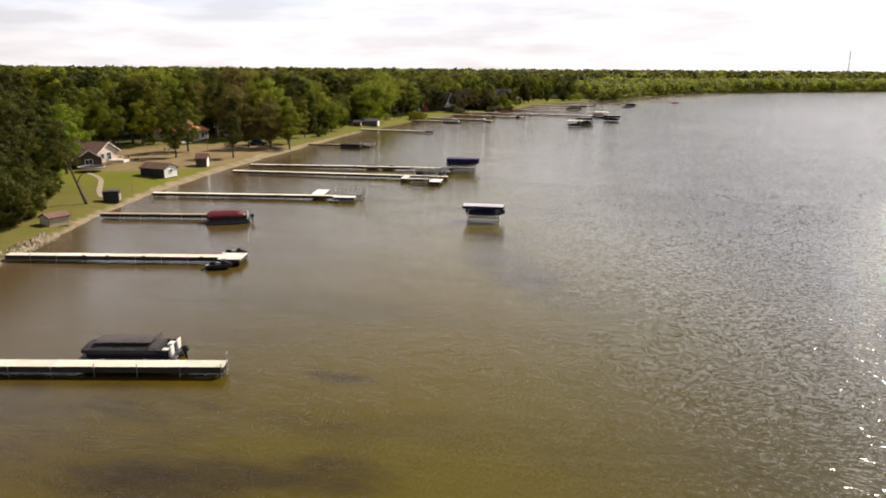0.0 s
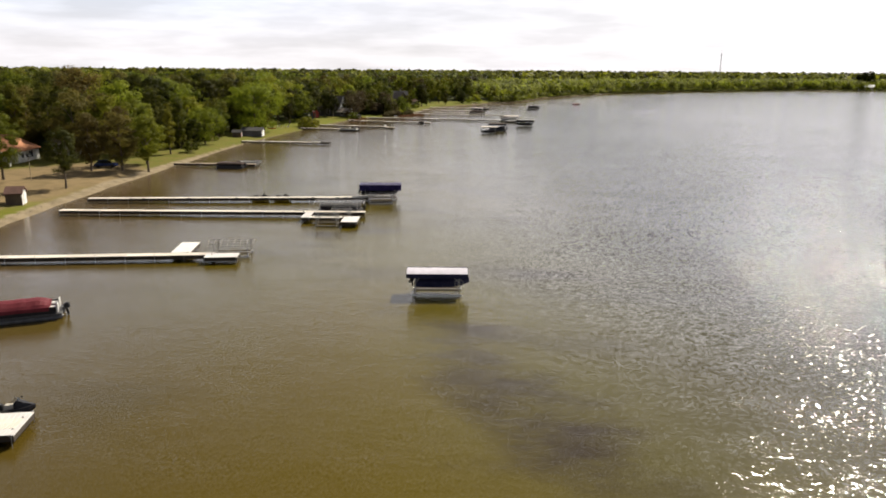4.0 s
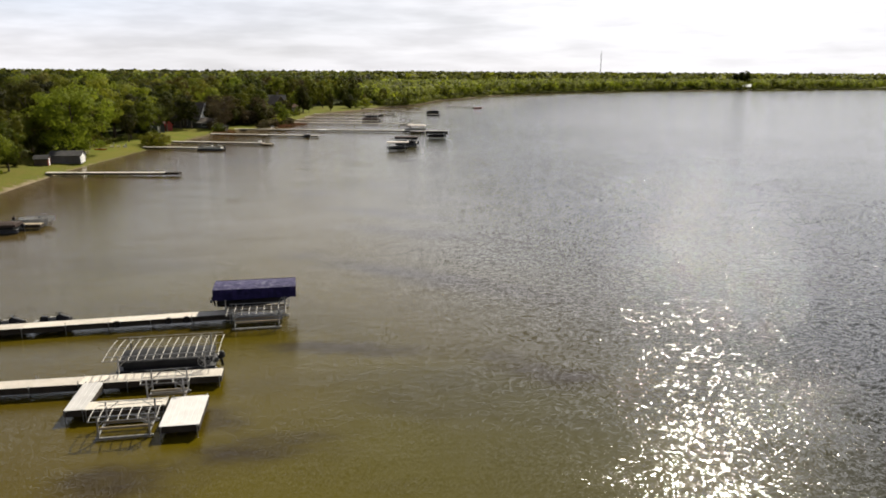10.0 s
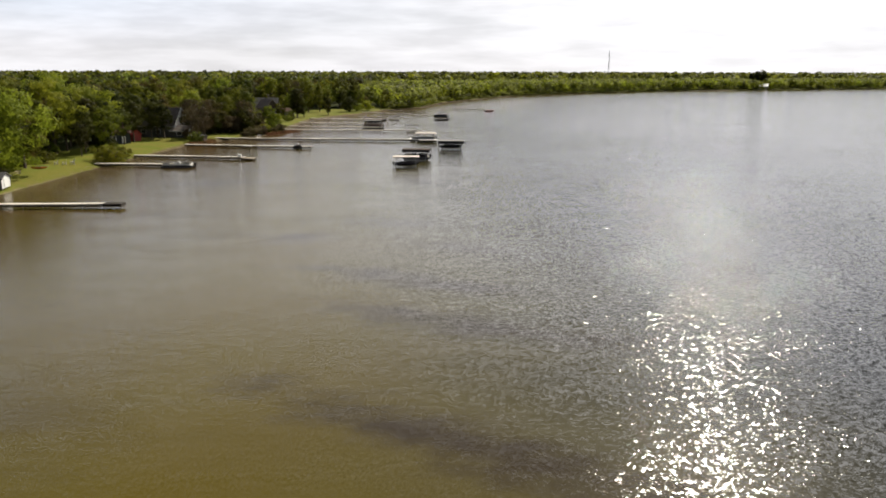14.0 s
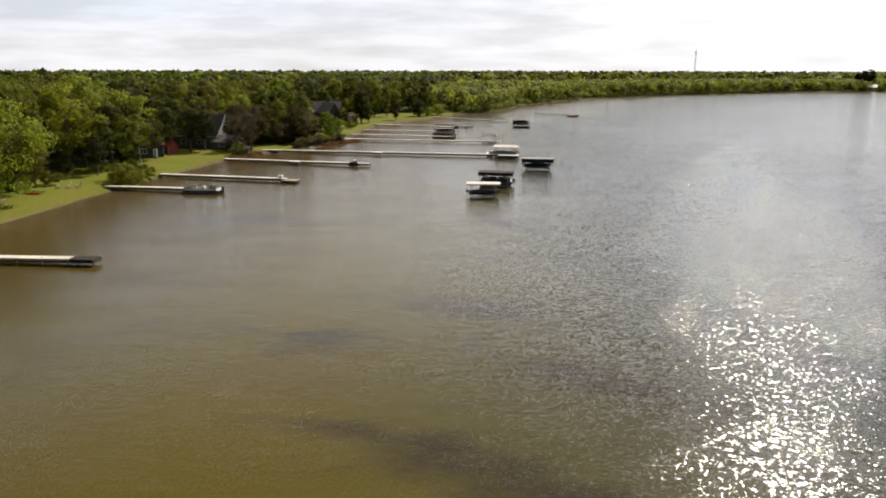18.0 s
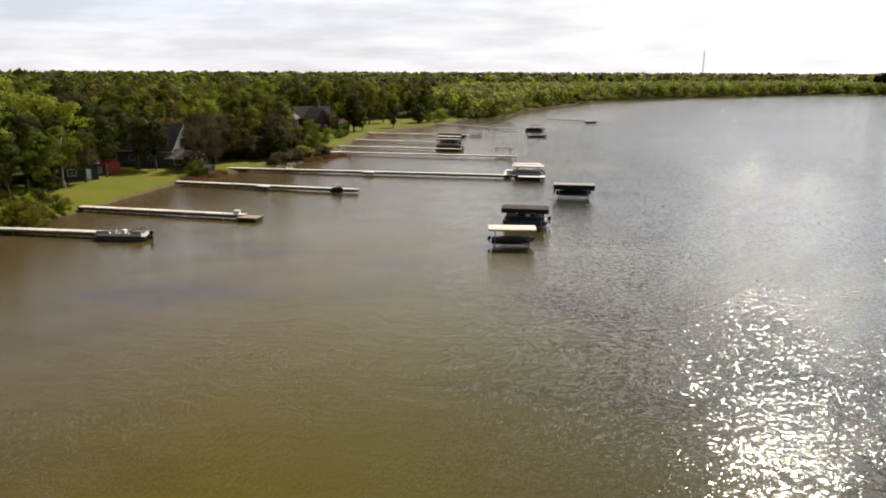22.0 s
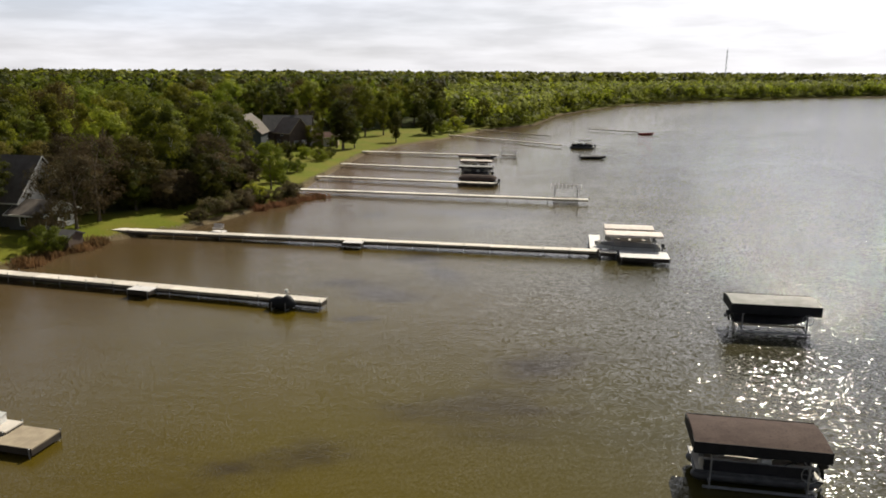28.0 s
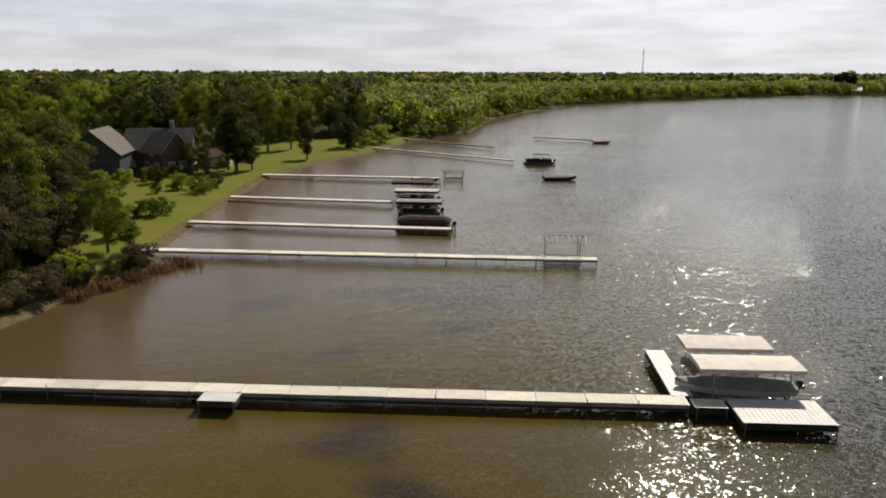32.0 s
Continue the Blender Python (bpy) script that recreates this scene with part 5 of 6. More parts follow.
gable_building("cottage", -96.6, -5.0, 2, 11, 6.8, 2.4, 1.9, "sid_pink", "roof_brown", "low pinkish-white cottage with a dark brown shingle roof behind a lawn",
               windows=(("+x", -1.7, 1.4, 1.0, 1.2), ("+x", 0.3, 1.25, 1.5, 1.7), ("-y", 0.5, 1.4, 1.2, 1.0), ("-y", 3.6, 1.4, 1.2, 1.0)), doors=(("-y", 2.2, 0.95, 2.05),), chimney=(-2, 0.8, 0.8), over=0.5)
gable_building("cottage_wing", -90.8, -11.8, -42, 7.6, 4.8, 2.2, 1.6, "sid_brown", "roof_brown", "dark brown cottage wing with a pale-edged shingle roof",
               windows=(("+x", 0, 1.4, 1.4, 1.0),), over=0.5)


def patio_deck(x, y, rz, lx, ly, label):
    """A low raised deck with boards, a white skirt, corner posts and a handrail."""
    ob = thing("patio_deck", x, y, ground_z(x, y) - 0.05, rz, label, "deck", "lakeside buildings")
    part("deck_boards", deck_panel(lx, ly, "deck_white"), None, ob, loc=(0, 0, 0.55))
    for s_ in (-1, 1):
        part("skirt_board", Geo().box((0, s_ * ly / 2, 0.26), (lx, 0.05, 0.5)), M["trim"], ob)
        part("end_skirt", Geo().box((s_ * lx / 2, 0, 0.26), (0.05, ly - 0.06, 0.5)), M["trim"], ob)
    for k in range(4):
        part("rail_post", Geo().box((-lx / 2 + 0.1 + (lx - 0.2) * k / 3, -ly / 2 + 0.06, 1.0), (0.08, 0.08, 0.9)), M["trim"], ob)
    part("handrail", Geo().box((0, -ly / 2 + 0.06, 1.47), (lx, 0.12, 0.05), ch=0.01), M["trim"], ob)


patio_deck(-88.6, -4.6, 8, 3.6, 2.6, "low pale wooden deck with a white skirt beside the cottage")
gable_building("cabin", -117.0, 6.0, 10, 9, 7, 2.8, 1.8, "sid_white", "roof_white", "pale cabin glimpsed between tall trees", windows=(("+x", 0, 1.5, 1.4, 1.2),))
gable_building("shed", -69.2, -18.3, -8, 5.6, 3.7, 1.75, 0.85, "sid_dark", "roof_brown", "dark boathouse shed with a white end wall", "shed", end_wall="sid_white", windows=(("+x", 0, 1.2, 0.7, 0.6),), over=0.2, edge="roof_brown")
gable_building("shed", -70.0, -2.2, 20, 2.2, 2.7, 1.9, 0.85, "sid_brown", "roof_brown", "small brown garden shed with a white end wall", "shed", end_wall="sid_white", doors=(("+x", 0.2, 0.85, 1.75),), over=0.15, edge="roof_brown")
gable_building("house", -104.0, 41.5, 8, 12, 9.5, 2.7, 2.9, "sid_white", "roof_orange", "white house with a faded orange hipped roof", hip=0.5,
               windows=(("+x", -2.5, 1.5, 1.3, 1.2), ("+x", 1.0, 1.4, 2.0, 1.5), ("-y", -3, 1.5, 1.3, 1.2), ("-y", 1, 1.5, 1.3, 1.2)), doors=(("-y", 3.5, 0.95, 2.05),))
gable_building("shed", -56.9, -58.8, 73, 2.9, 2.1, 1.35, 0.5, "sid_tan", "roof_brown", "low tan shed with white ends near the water", "shed", end_wall="sid_white", over=0.12, edge="roof_brown")
gable_building("boathouse", -74.4, 115.0, 6, 6.2, 3.9, 1.8, 0.85, "sid_grey", "roof_dark", "grey boathouse with a dark roof and white end", "shed", end_wall="sid_white", doors=(("+x", 0, 1.6, 1.6),), over=0.2, edge="roof_dark")
gable_building("shed", -77.6, 110.2, 12, 2.6, 2.4, 1.6, 0.7, "sid_brown", "roof_dark", "small dark shed with a red and white front", "shed", end_wall="sid_red", doors=(("+x", 0.1, 0.9, 1.5),), over=0.15, edge="roof_dark")
gable_building("cabin", -97.5, 58.5, 6, 7.5, 6.4, 3.0, 2.4, "sid_white", "roof_grey", "white gabled cabin half hidden by trees", windows=(("+x", -1.4, 1.6, 1.0, 1.2), ("+x", 1.4, 1.6, 1.0, 1.2), ("+x", 0, 3.8, 0.8, 0.9)))
gable_building("cabin", -108.0, 156.0, 0, 8.0, 6.5, 3.2, 3.0, "sid_white", "roof_grey", "white steep-gabled cabin among tall trees", windows=(("+x", -1.5, 1.6, 1.1, 1.2), ("+x", 1.5, 1.6, 1.1, 1.2), ("+x", 0, 4.2, 0.9, 1.0)))
gable_building("house", -74.5, 214.5, -12, 13, 9.0, 3.6, 4.9, "sid_grey", "roof_grey", "grey lake house with a steep white gable end", end_wall="sid_white",
               windows=(("+x", -2.2, 1.7, 1.5, 1.7), ("+x", 0.2, 1.7, 1.5, 1.7), ("+x", 2.6, 1.7, 1.4, 1.7), ("+x", 0, 4.9, 2.4, 1.6), ("-y", -3, 1.7, 1.3, 1.2), ("-y", 1.5, 1.7, 1.3, 1.2)), chimney=(-3, 1.0, 1.0))
gable_building("porch", -66.6, 209.8, -12, 5.0, 5.6, 2.2, 1.3, "sid_grey", "roof_grey", "grey porch wing with a white end beside the lake house", end_wall="sid_white", windows=(("+x", -1.2, 1.3, 1.3, 1.3), ("+x", 1.0, 1.3, 1.3, 1.3), ("-y", 0, 1.3, 1.6, 1.2)))
gable_building("shed", -77.5, 197.4, -20, 3.6, 3.2, 2.0, 1.1, "sid_red", "red_plastic", "small bright red shed on the lawn", "shed", doors=(("-y", 0, 0.9, 1.7),), over=0.2, edge="sid_red")
gable_building("cabin", -80.6, 190.2, 28, 8.6, 8.0, 3.2, 2.3, "sid_dark", "roof_brown", "dark slate cabin in the shade of trees", windows=(("+x", -2.0, 1.6, 1.1, 1.2), ("+x", 1.6, 1.6, 1.1, 1.2), ("-y", 0, 1.6, 1.4, 1.2)), doors=(("-y", 2.6, 0.95, 2.05),), edge="roof_brown")
gable_building("shed", -60.2, 202.4, -14, 3.4, 2.3, 1.5, 0.5, "sid_brown", "roof_dark", "low dark brown shed at the edge of the bank", "shed", end_wall="sid_brown", over=0.15, edge="roof_dark")
gable_building("garage", -80.5, 266.0, 5, 9, 7, 2.8, 2.0, "sid_tan", "roof_white", "tan garage with a pale metal roof among trees")
gable_building("house", -58.6, 307.6, 6, 11.5, 9.0, 4.6, 3.4, "sid_brown", "roof_dark", "large dark brown house with a charcoal shingle roof",
               windows=(("-y", -5, 1.7, 1.4, 1.3), ("-y", -1.5, 1.7, 1.4, 1.3), ("-y", 2.2, 1.9, 2.6, 1.9), ("-y", 5.5, 1.7, 1.4, 1.3), ("+x", -2.5, 1.7, 1.4, 1.4), ("+x", 1.5, 1.9, 2.2, 1.8), ("+x", 0, 5.4, 1.6, 1.4)), doors=(("-y", 4.2, 0.95, 2.1),), chimney=(2, 1.0, 1.2), edge="roof_grey")
gable_building("garage", -66.6, 298.6, 94, 11.5, 8.8, 4.9, 3.9, "sid_dark", "roof_grey", "dark two-storey garage wing with a grey shingle roof", windows=(("-y", 2.0, 2.2, 1.2, 1.3),), edge="roof_grey")
gable_building("porch", -56.6, 303.0, -40, 6.0, 6.2, 4.6, 3.2, "sid_brown", "roof_grey", "brown gabled front wing with white-framed windows", windows=(("+x", -1.2, 1.6, 1.2, 1.6), ("+x", 1.2, 1.6, 1.2, 1.6), ("-y", -1.4, 1.6, 1.2, 1.6), ("-y", 1.4, 1.6, 1.2, 1.6), ("-y", 0, 4.0, 1.0, 0.9)), edge="sid_tan")
gable_building("house", -92.0, 319.0, 8, 13, 9, 3.6, 2.8, "sid_brown", "roof_grey", "brown house half hidden behind the thicket", windows=(("-y", -3, 1.6, 1.3, 1.2), ("-y", 2, 1.6, 1.3, 1.2)))
gable_building("shed", -50.4, 314.0, 2, 6.6, 4.0, 2.4, 1.2, "sid_tan", "roof_brown", "tan garden building with an open brown front", "shed", doors=(("-y", 0.5, 1.6, 1.9),))
gable_building("boathouse", 432.0, 828.0, -30, 16, 9, 3.6, 2.6, "sid_white", "roof_white", "white boathouse on the far shore", windows=(("-y", -4, 1.8, 2.0, 1.6), ("-y", 2, 1.8, 2.0, 1.6)))
gable_building("house", 520.0, 862.0, -30, 14, 9, 3.4, 2.6, "sid_grey", "roof_dark", "grey house on the far shore")

# ---- yard things ----
def dark_bin(x, y, rz, label):
    ob = thing("storage_bin", x, y, ground_z(x, y) - 0.03, rz, label, "storage bin")
    part("body", Geo().box((0, 0, 0.8), (2.3, 1.8, 1.6), ch=0.04), M["black"], ob)
    part("lid", Geo().box((0, 0, 1.68), (2.4, 1.9, 0.14), ch=0.04), M["black"], ob)
    part("end_panel", Geo().box((1.18, 0, 0.7), (0.05, 1.4, 1.0), ch=0.02), M["sid_tan"], ob, "tan end panel")
    for s in (-0.8, 0.8):
        part("skid", Geo().box((s, 0, 0.03), (0.12, 1.7, 0.1)), M["deck_wood"], ob)


def deck_chair(x, y, rz, mat, label, group="lawn chairs"):
    ob = thing("lawn_chair", x, y, ground_z(x, y) - 0.02, rz, label, "chair", group)
    seat = Geo()
    for k in range(4):
        seat.box((0, -0.22 + 0.15 * k, 0.36 - 0.03 * k), (0.56, 0.13, 0.03))
    part("seat", seat, M[mat], ob)
    back = Geo()
    for k in range(5):
        back.box((-0.22 + 0.11 * k, 0.40, 0.72), (0.10, 0.03, 0.85), tilt=(-18, 0, 0))
    part("backrest", back, M[mat], ob)
    for s in (-0.33, 0.33):
        part("arm", Geo().box((s, 0.0, 0.58), (0.12, 0.72, 0.03)), M[mat], ob)
        part("leg", Geo().box((s, -0.28, 0.29), (0.05, 0.09, 0.58)), M[mat], ob)
        part("leg", Geo().box((s, 0.32, 0.22), (0.05, 0.12, 0.46), tilt=(25, 0, 0)), M[mat], ob)


def picnic_table(x, y, rz, label, mat="deck_wood"):
    ob = thing("picnic_table", x, y, ground_z(x, y) - 0.02, rz, label, "table", "picnic tables")
    for k in range(5):
        part("table_board", Geo().box((0, -0.32 + 0.16 * k, 0.74), (1.8, 0.14, 0.04)), M[mat], ob)
    for s in (-0.72, 0.72):
        part("bench_board", Geo().box((0, s, 0.44), (1.8, 0.26, 0.04)), M[mat], ob)
        part("trestle", Geo().box((s * 0.85, 0, 0.42), (0.05, 1.5, 0.09)).box((s * 0.85, -0.3, 0.36), (0.05, 0.09, 0.8), tilt=(-28, 0, 0)).box((s * 0.85, 0.3, 0.36), (0.05, 0.09, 0.8), tilt=(28, 0, 0)), M[mat], ob)


def kayak(x, y, rz, mat, label):
    ob = thing("kayak", x, y, ground_z(x, y) + 0.14, rz, label, "kayak", "kayaks")
    rings = []
    for u, r in ((-1.6, 0.03), (-1.2, 0.17), (-0.4, 0.31), (0.4, 0.31), (1.2, 0.17), (1.6, 0.03)):
        rings.append([(u, r * math.cos(a), 0.15 * abs(u) / 1.6 + 0.75 * r * math.sin(a)) for a in (2 * math.pi * k / 10 for k in range(10))])
    part("hull", Geo().loft(rings), M[mat], ob, smooth=True)
    part("cockpit_rim", Geo().path([(0.45 * math.cos(a), 0.22 * math.sin(a), 0.25) for a in (2 * math.pi * k / 12 for k in range(13))], 0.025, 5), M["black"], ob)


def yard_post(x, y, h, label, box=False):
    ob = thing("yard_post", x, y, ground_z(x, y) - 0.3, 0, label, "post")
    part("pole", Geo().tube((0, 0, 0), (0, 0, h + 0.3), 0.06, 0.05), M["deck_wood"], ob)
    if box:
        part("birdhouse", Geo().box((0, 0, h + 0.4), (0.5, 0.5, 0.4), ch=0.03), M["sid_dark"], ob)
        part("birdhouse_roof", Geo().box((0, 0.16, h + 0.7), (0.6, 0.42, 0.05), tilt=(-38, 0, 0)).box((0, -0.16, h + 0.7), (0.6, 0.42, 0.05), tilt=(38, 0, 0)), M["roof_dark"], ob)


def parked_car(x, y, rz, mat, label):
    ob = thing("car", x, y, ground_z(x, y), rz, label, "car")
    lower = [[(u, -h, 0.35), (u, h, 0.35), (u, h * 1.02, 0.62), (u, h * 0.94, t), (u, -h * 0.94, t), (u, -h * 1.02, 0.62)] for u, h, t in ((-2.2, 0.72, 0.78), (-2.0, 0.86, 0.9), (0.9, 0.88, 0.92), (1.9, 0.84, 0.8), (2.2, 0.66, 0.66))]
    part("body", Geo().loft(lower), M[mat], ob)
    cabin = [[(u, -h, 0.88), (u, h, 0.88), (u, h * 0.78, t), (u, -h * 0.78, t)] for u, h, t in ((-1.9, 0.78, 0.95), (-1.3, 0.8, 1.42), (0.2, 0.8, 1.44), (1.0, 0.78, 0.92))]
    part("cabin", Geo().loft(cabin), M["glass"], ob)
    part("roof", Geo().box((-0.55, 0, 1.45), (1.5, 1.2, 0.05), ch=0.02), M[mat], ob)
    for sx in (-1.35, 1.35):
        for sy in (-0.8, 0.8):
            part("wheel", Geo().tube((sx, sy - 0.1, 0.32), (sx, sy + 0.1, 0.32), 0.33, n=14), M["rubber"], ob)


def trampoline(x, y, r, label):
    """A round jumping mat in a padded ring on bent legs."""
    ob = thing("trampoline", x, y, ground_z(x, y) - 0.02, 0, label, "trampoline")
    ring = [(math.cos(2 * math.pi * k / 24), math.sin(2 * math.pi * k / 24)) for k in range(25)]
    part("mat", Geo().loft([[(r * 0.9 * a, r * 0.9 * b, z) for a, b in ring[:-1]] for z in (0.84, 0.86)]), M["black"], ob)
    part("pad_ring", Geo().path([(r * a, r * b, 0.87) for a, b in ring], 0.16, 8), M["grey_canvas"], ob, "faded grey padded ring", smooth=True)
    for k in range(4):
        a0, a1 = math.pi * k / 2, math.pi * k / 2 + 0.55
        part("leg", Geo().path([(r * math.cos(a0), r * math.sin(a0), 0.8), (r * math.cos(a0), r * math.sin(a0), 0.02), (r * math.cos(a1), r * math.sin(a1), 0.02), (r * math.cos(a1), r * math.sin(a1), 0.8)], 0.03, 6), M["galv"], ob)


def footpath(pts, wide, label):
    """A worn concrete walk laid along the lawn."""
    geo, left, right = Geo(), [], []
    for k, (x, y) in enumerate(pts):
        a, b = pts[max(0, k - 1)], pts[min(len(pts) - 1, k + 1)]
        n = Vector((-(b[1] - a[1]), b[0] - a[0])).normalized() * wide / 2
        left.append((x + n.x, y + n.y))
        right.append((x - n.x, y - n.y))
    rings = [[(l[0], l[1], ground_z(*l) - 0.06), (l[0], l[1], ground_z(*l) + 0.05), (r[0], r[1], ground_z(*r) + 0.05), (r[0], r[1], ground_z(*r) - 0.06)] for l, r in zip(left, right)]
    tagged(new("footpath", geo.loft(rings).mesh("footpath", M["stone"])), label, "path", kind="structure")


footpath([(-83.5 + 19.5 * k / 14, -20.5 - 18.5 * k / 14 + 1.6 * math.sin(k / 14 * math.pi * 1.6)) for k in range(15)], 0.9, "narrow pale stone walk curving down the lawn")
trampoline(-84.5, -18.0, 2.4, "round black trampoline with a faded padded ring")
dark_bin(-61.2, -42.0, 28, "black storage bin with a flat lid on the grass")
yard_post(-81.1, 17.8, 4.4, "tall wooden post with a dark birdhouse on a lawn", True)
yard_post(-63.6, -33.8, 1.7, "short wooden post on the lawn")
for i, (px, py) in enumerate(((-74.2, 145.2), (-75.6, 144.6), (-73.0, 146.3))):
    deck_chair(px, py, -70 + 14 * i, "deck_bright", "white slatted lawn chair facing the lake")
for i, (px, py) in enumerate(((-86.0, -2.0), (-87.5, -3.5))):
    deck_chair(px, py, -60 + 30 * i, "sid_brown", "brown slatted lawn chair on the mulch")
for px, py, pr in ((-88.0, -8.0, 25), (-90.0, 14.5, 10), (-76.0, 128.5, 30)):
    picnic_table(px, py, pr, "weathered wooden picnic table on the lawn")
kayak(-75.6, 137.0, 12, "orange", "orange kayak lying on the lawn")
kayak(-76.0, 138.2, 20, "green_plastic", "green kayak lying on the lawn")
parked_car(-77.6, 36.6, 15, "blue_paint", "dark blue car parked in the shade of trees")
parked_car(-96.0, 30.0, 70, "hull_white", "white car parked near the orange-roofed house")

# radio mast behind the far woods
mast = thing("radio_mast", 357, 1184, 5, 0, "thin lattice radio mast standing above distant woods", "mast")
for k in range(3):
    a = 2 * math.pi * k / 3
    part("mast_leg", Geo().tube((1.1 * math.cos(a), 1.1 * math.sin(a), 0), (0.7 * math.cos(a), 0.7 * math.sin(a), 46), 0.16, n=6), M["galv"], mast)
for k in range(22):
    z0, ra = 2.0 * k + 1, 1.1 - 0.4 * k / 22
    pts = [(ra * math.cos(2 * math.pi * j / 3), ra * math.sin(2 * math.pi * j / 3), z0 + (2.0 if (j + k) % 2 else 0)) for j in range(4)]
    part("lattice_brace", Geo().path(pts, 0.07, 4), M["galv"], mast)
part("antenna", Geo().tube((0, 0, 46), (0, 0, 50), 0.2, 0.12).box((0.8, 0, 44), (0.5, 0.5, 1.8), ch=0.05).box((-0.8, 0, 43), (0.5, 0.5, 1.8), ch=0.05), M["galv"], mast)


# ---- trees ----
def crown_mesh(seed, h, r, base, clumps, leaves, leaf, mat, shape="round", clump_r=1.3):
    """Leaf blades in many uneven clumps, with gaps between them."""
    rng = np.random.RandomState(seed)
    vs, k = [], 0
    mid_z, half = (h + base) / 2, (h - base) / 2
    for c in range(clumps):
        d = rng.normal(size=3)
        d /= np.linalg.norm(d)
        rad = rng.uniform(0.45, 1.0) ** 0.6
        f = 1.0
        if shape == "cone":
            f = max(0.12, 0.62 - 0.55 * d[2] * rad)
        elif shape == "column":
            f = 0.85 if abs(d[2]) < 0.7 else 0.6
        elif shape == "spread":
            f = 1.0 + 0.2 * d[2]
        bump = 1 + 0.22 * math.sin(3 * math.atan2(d[1], d[0]) + seed) + rng.uniform(-0.12, 0.12)
        cen = np.array([d[0] * r * rad * f * bump, d[1] * r * rad * f * bump, mid_z + d[2] * half * rad * (0.95 + 0.1 * bump)])
        cr = clump_r * rng.uniform(0.65, 1.25)
        n = int(4.2 * leaves * rng.uniform(0.75, 1.25))
        dirs = rng.normal(size=(n, 3))
        dirs /= np.linalg.norm(dirs, axis=1)[:, None]
        face = 0.75 * dirs + 0.45 * d + 0.28 * rng.normal(size=(n, 3))
        pos = cen + dirs * (cr * rng.uniform(0.45, 1.0, (n, 1))) * np.array([1, 1, 0.72])
        u = np.cross(face, rng.normal(size=(n, 3)))
        u /= np.linalg.norm(u, axis=1)[:, None] + 1e-9
        w = np.cross(face, u)
        w /= np.linalg.norm(w, axis=1)[:, None] + 1e-9
        s = 0.50 * leaf * rng.uniform(0.55, 1.25, (n, 1))
        for a, b in ((-1, -0.15), (0.1, -0.55), (1, 0.1), (-0.05, 0.6)):
            vs.append((pos + u * s * a + w * s * b))
        k += n
    blocks = [np.stack(vs[i:i + 4], 1).reshape(-1, 3) for i in range(0, len(vs), 4)]
    pts = np.concatenate(blocks)
    nf = len(pts) // 4
    me = bpy.data.meshes.new("crown")
    me.vertices.add(len(pts))
    me.vertices.foreach_set("co", pts.astype(np.float32).ravel())
    me.loops.add(nf * 4)
    me.loops.foreach_set("vertex_index", np.arange(nf * 4, dtype=np.int32))
    me.polygons.add(nf)
    me.polygons.foreach_set("loop_start", np.arange(0, nf * 4, 4, dtype=np.int32))
    me.update(calc_edges=True)
    me.materials.append(mat)
    return me


def trunk_mesh(seed, h, r, base, thick, mat, lean=0.0, limbs=6):
    rng = random.Random(seed)
    geo = Geo()
    pts = [(lean * h * (k / 4) + rng.uniform(-0.15, 0.15) * (k > 0), rng.uniform(-0.15, 0.15) * (k > 0), -0.4 + (h * 0.78 + 0.4) * k / 4) for k in range(5)]
    for k in range(4):
        geo.tube(pts[k], pts[k + 1], thick * (1.25 if k == 0 else 1 - 0.2 * k), thick * (1 - 0.2 * (k + 1)), n=7, caps=False)
    for k in range(limbs):
        f = 0.35 + 0.5 * k / limbs
        z0 = h * 0.78 * f
        i = min(3, int(f * 4))
        o = Vector(pts[i]).lerp(Vector(pts[i + 1]), f * 4 - i)
        a = k * 2.4 + rng.uniform(-0.5, 0.5)
        end = Vector((o.x + math.cos(a) * r * rng.uniform(0.5, 0.85), o.y + math.sin(a) * r * rng.uniform(0.5, 0.85), min(h * 0.92, z0 + r * rng.uniform(0.35, 0.9))))
        m_ = o.lerp(end, 0.5) + Vector((0, 0, 0.35))
        geo.tube(o, m_, thick * 0.42, thick * 0.28, n=5, caps=False).tube(m_, end, thick * 0.28, thick * 0.08, n=5, caps=False)
    return geo.mesh("trunk", mat)


class TreeKind:
    def __init__(self, name, seed, h, r, base, clumps, leaves, leaf, mat, shape="round", bark="bark", lean=0.0, label="", clump_r=1.3):
        self.name, self.label, self.h = name, label, h
        self.trunk = trunk_mesh(seed, h, r, base, 0.09 + h * 0.013, M[bark], lean)
        self.crown = crown_mesh(seed, h, r, base, clumps, leaves, leaf, LEAF[mat], shape, clump_r)
        if lean:
            co = np.empty(len(self.crown.vertices) * 3, np.float32)
            self.crown.vertices.foreach_get("co", co)
            co = co.reshape(-1, 3)
            co[:, 0] += lean * co[:, 2]
            self.crown.vertices.foreach_set("co", co.ravel())

    def plant(self, x, y, size=1.0, rz=None, group="lakeside trees", label=None):
        rng = random.Random(round(x * 31 + y * 17))
        ob = thing(self.name, x, y, ground_z(x, y) - 0.05, rng.uniform(0, 360) if rz is None else rz, label or self.label, "bush" if "shrub" in self.name else "tree", group)
        ob.scale = (size * rng.uniform(0.92, 1.1), size * rng.uniform(0.92, 1.1), size)
        part("trunk", self.trunk, None, ob)
        part("crown", self.crown, None, ob)
        return ob


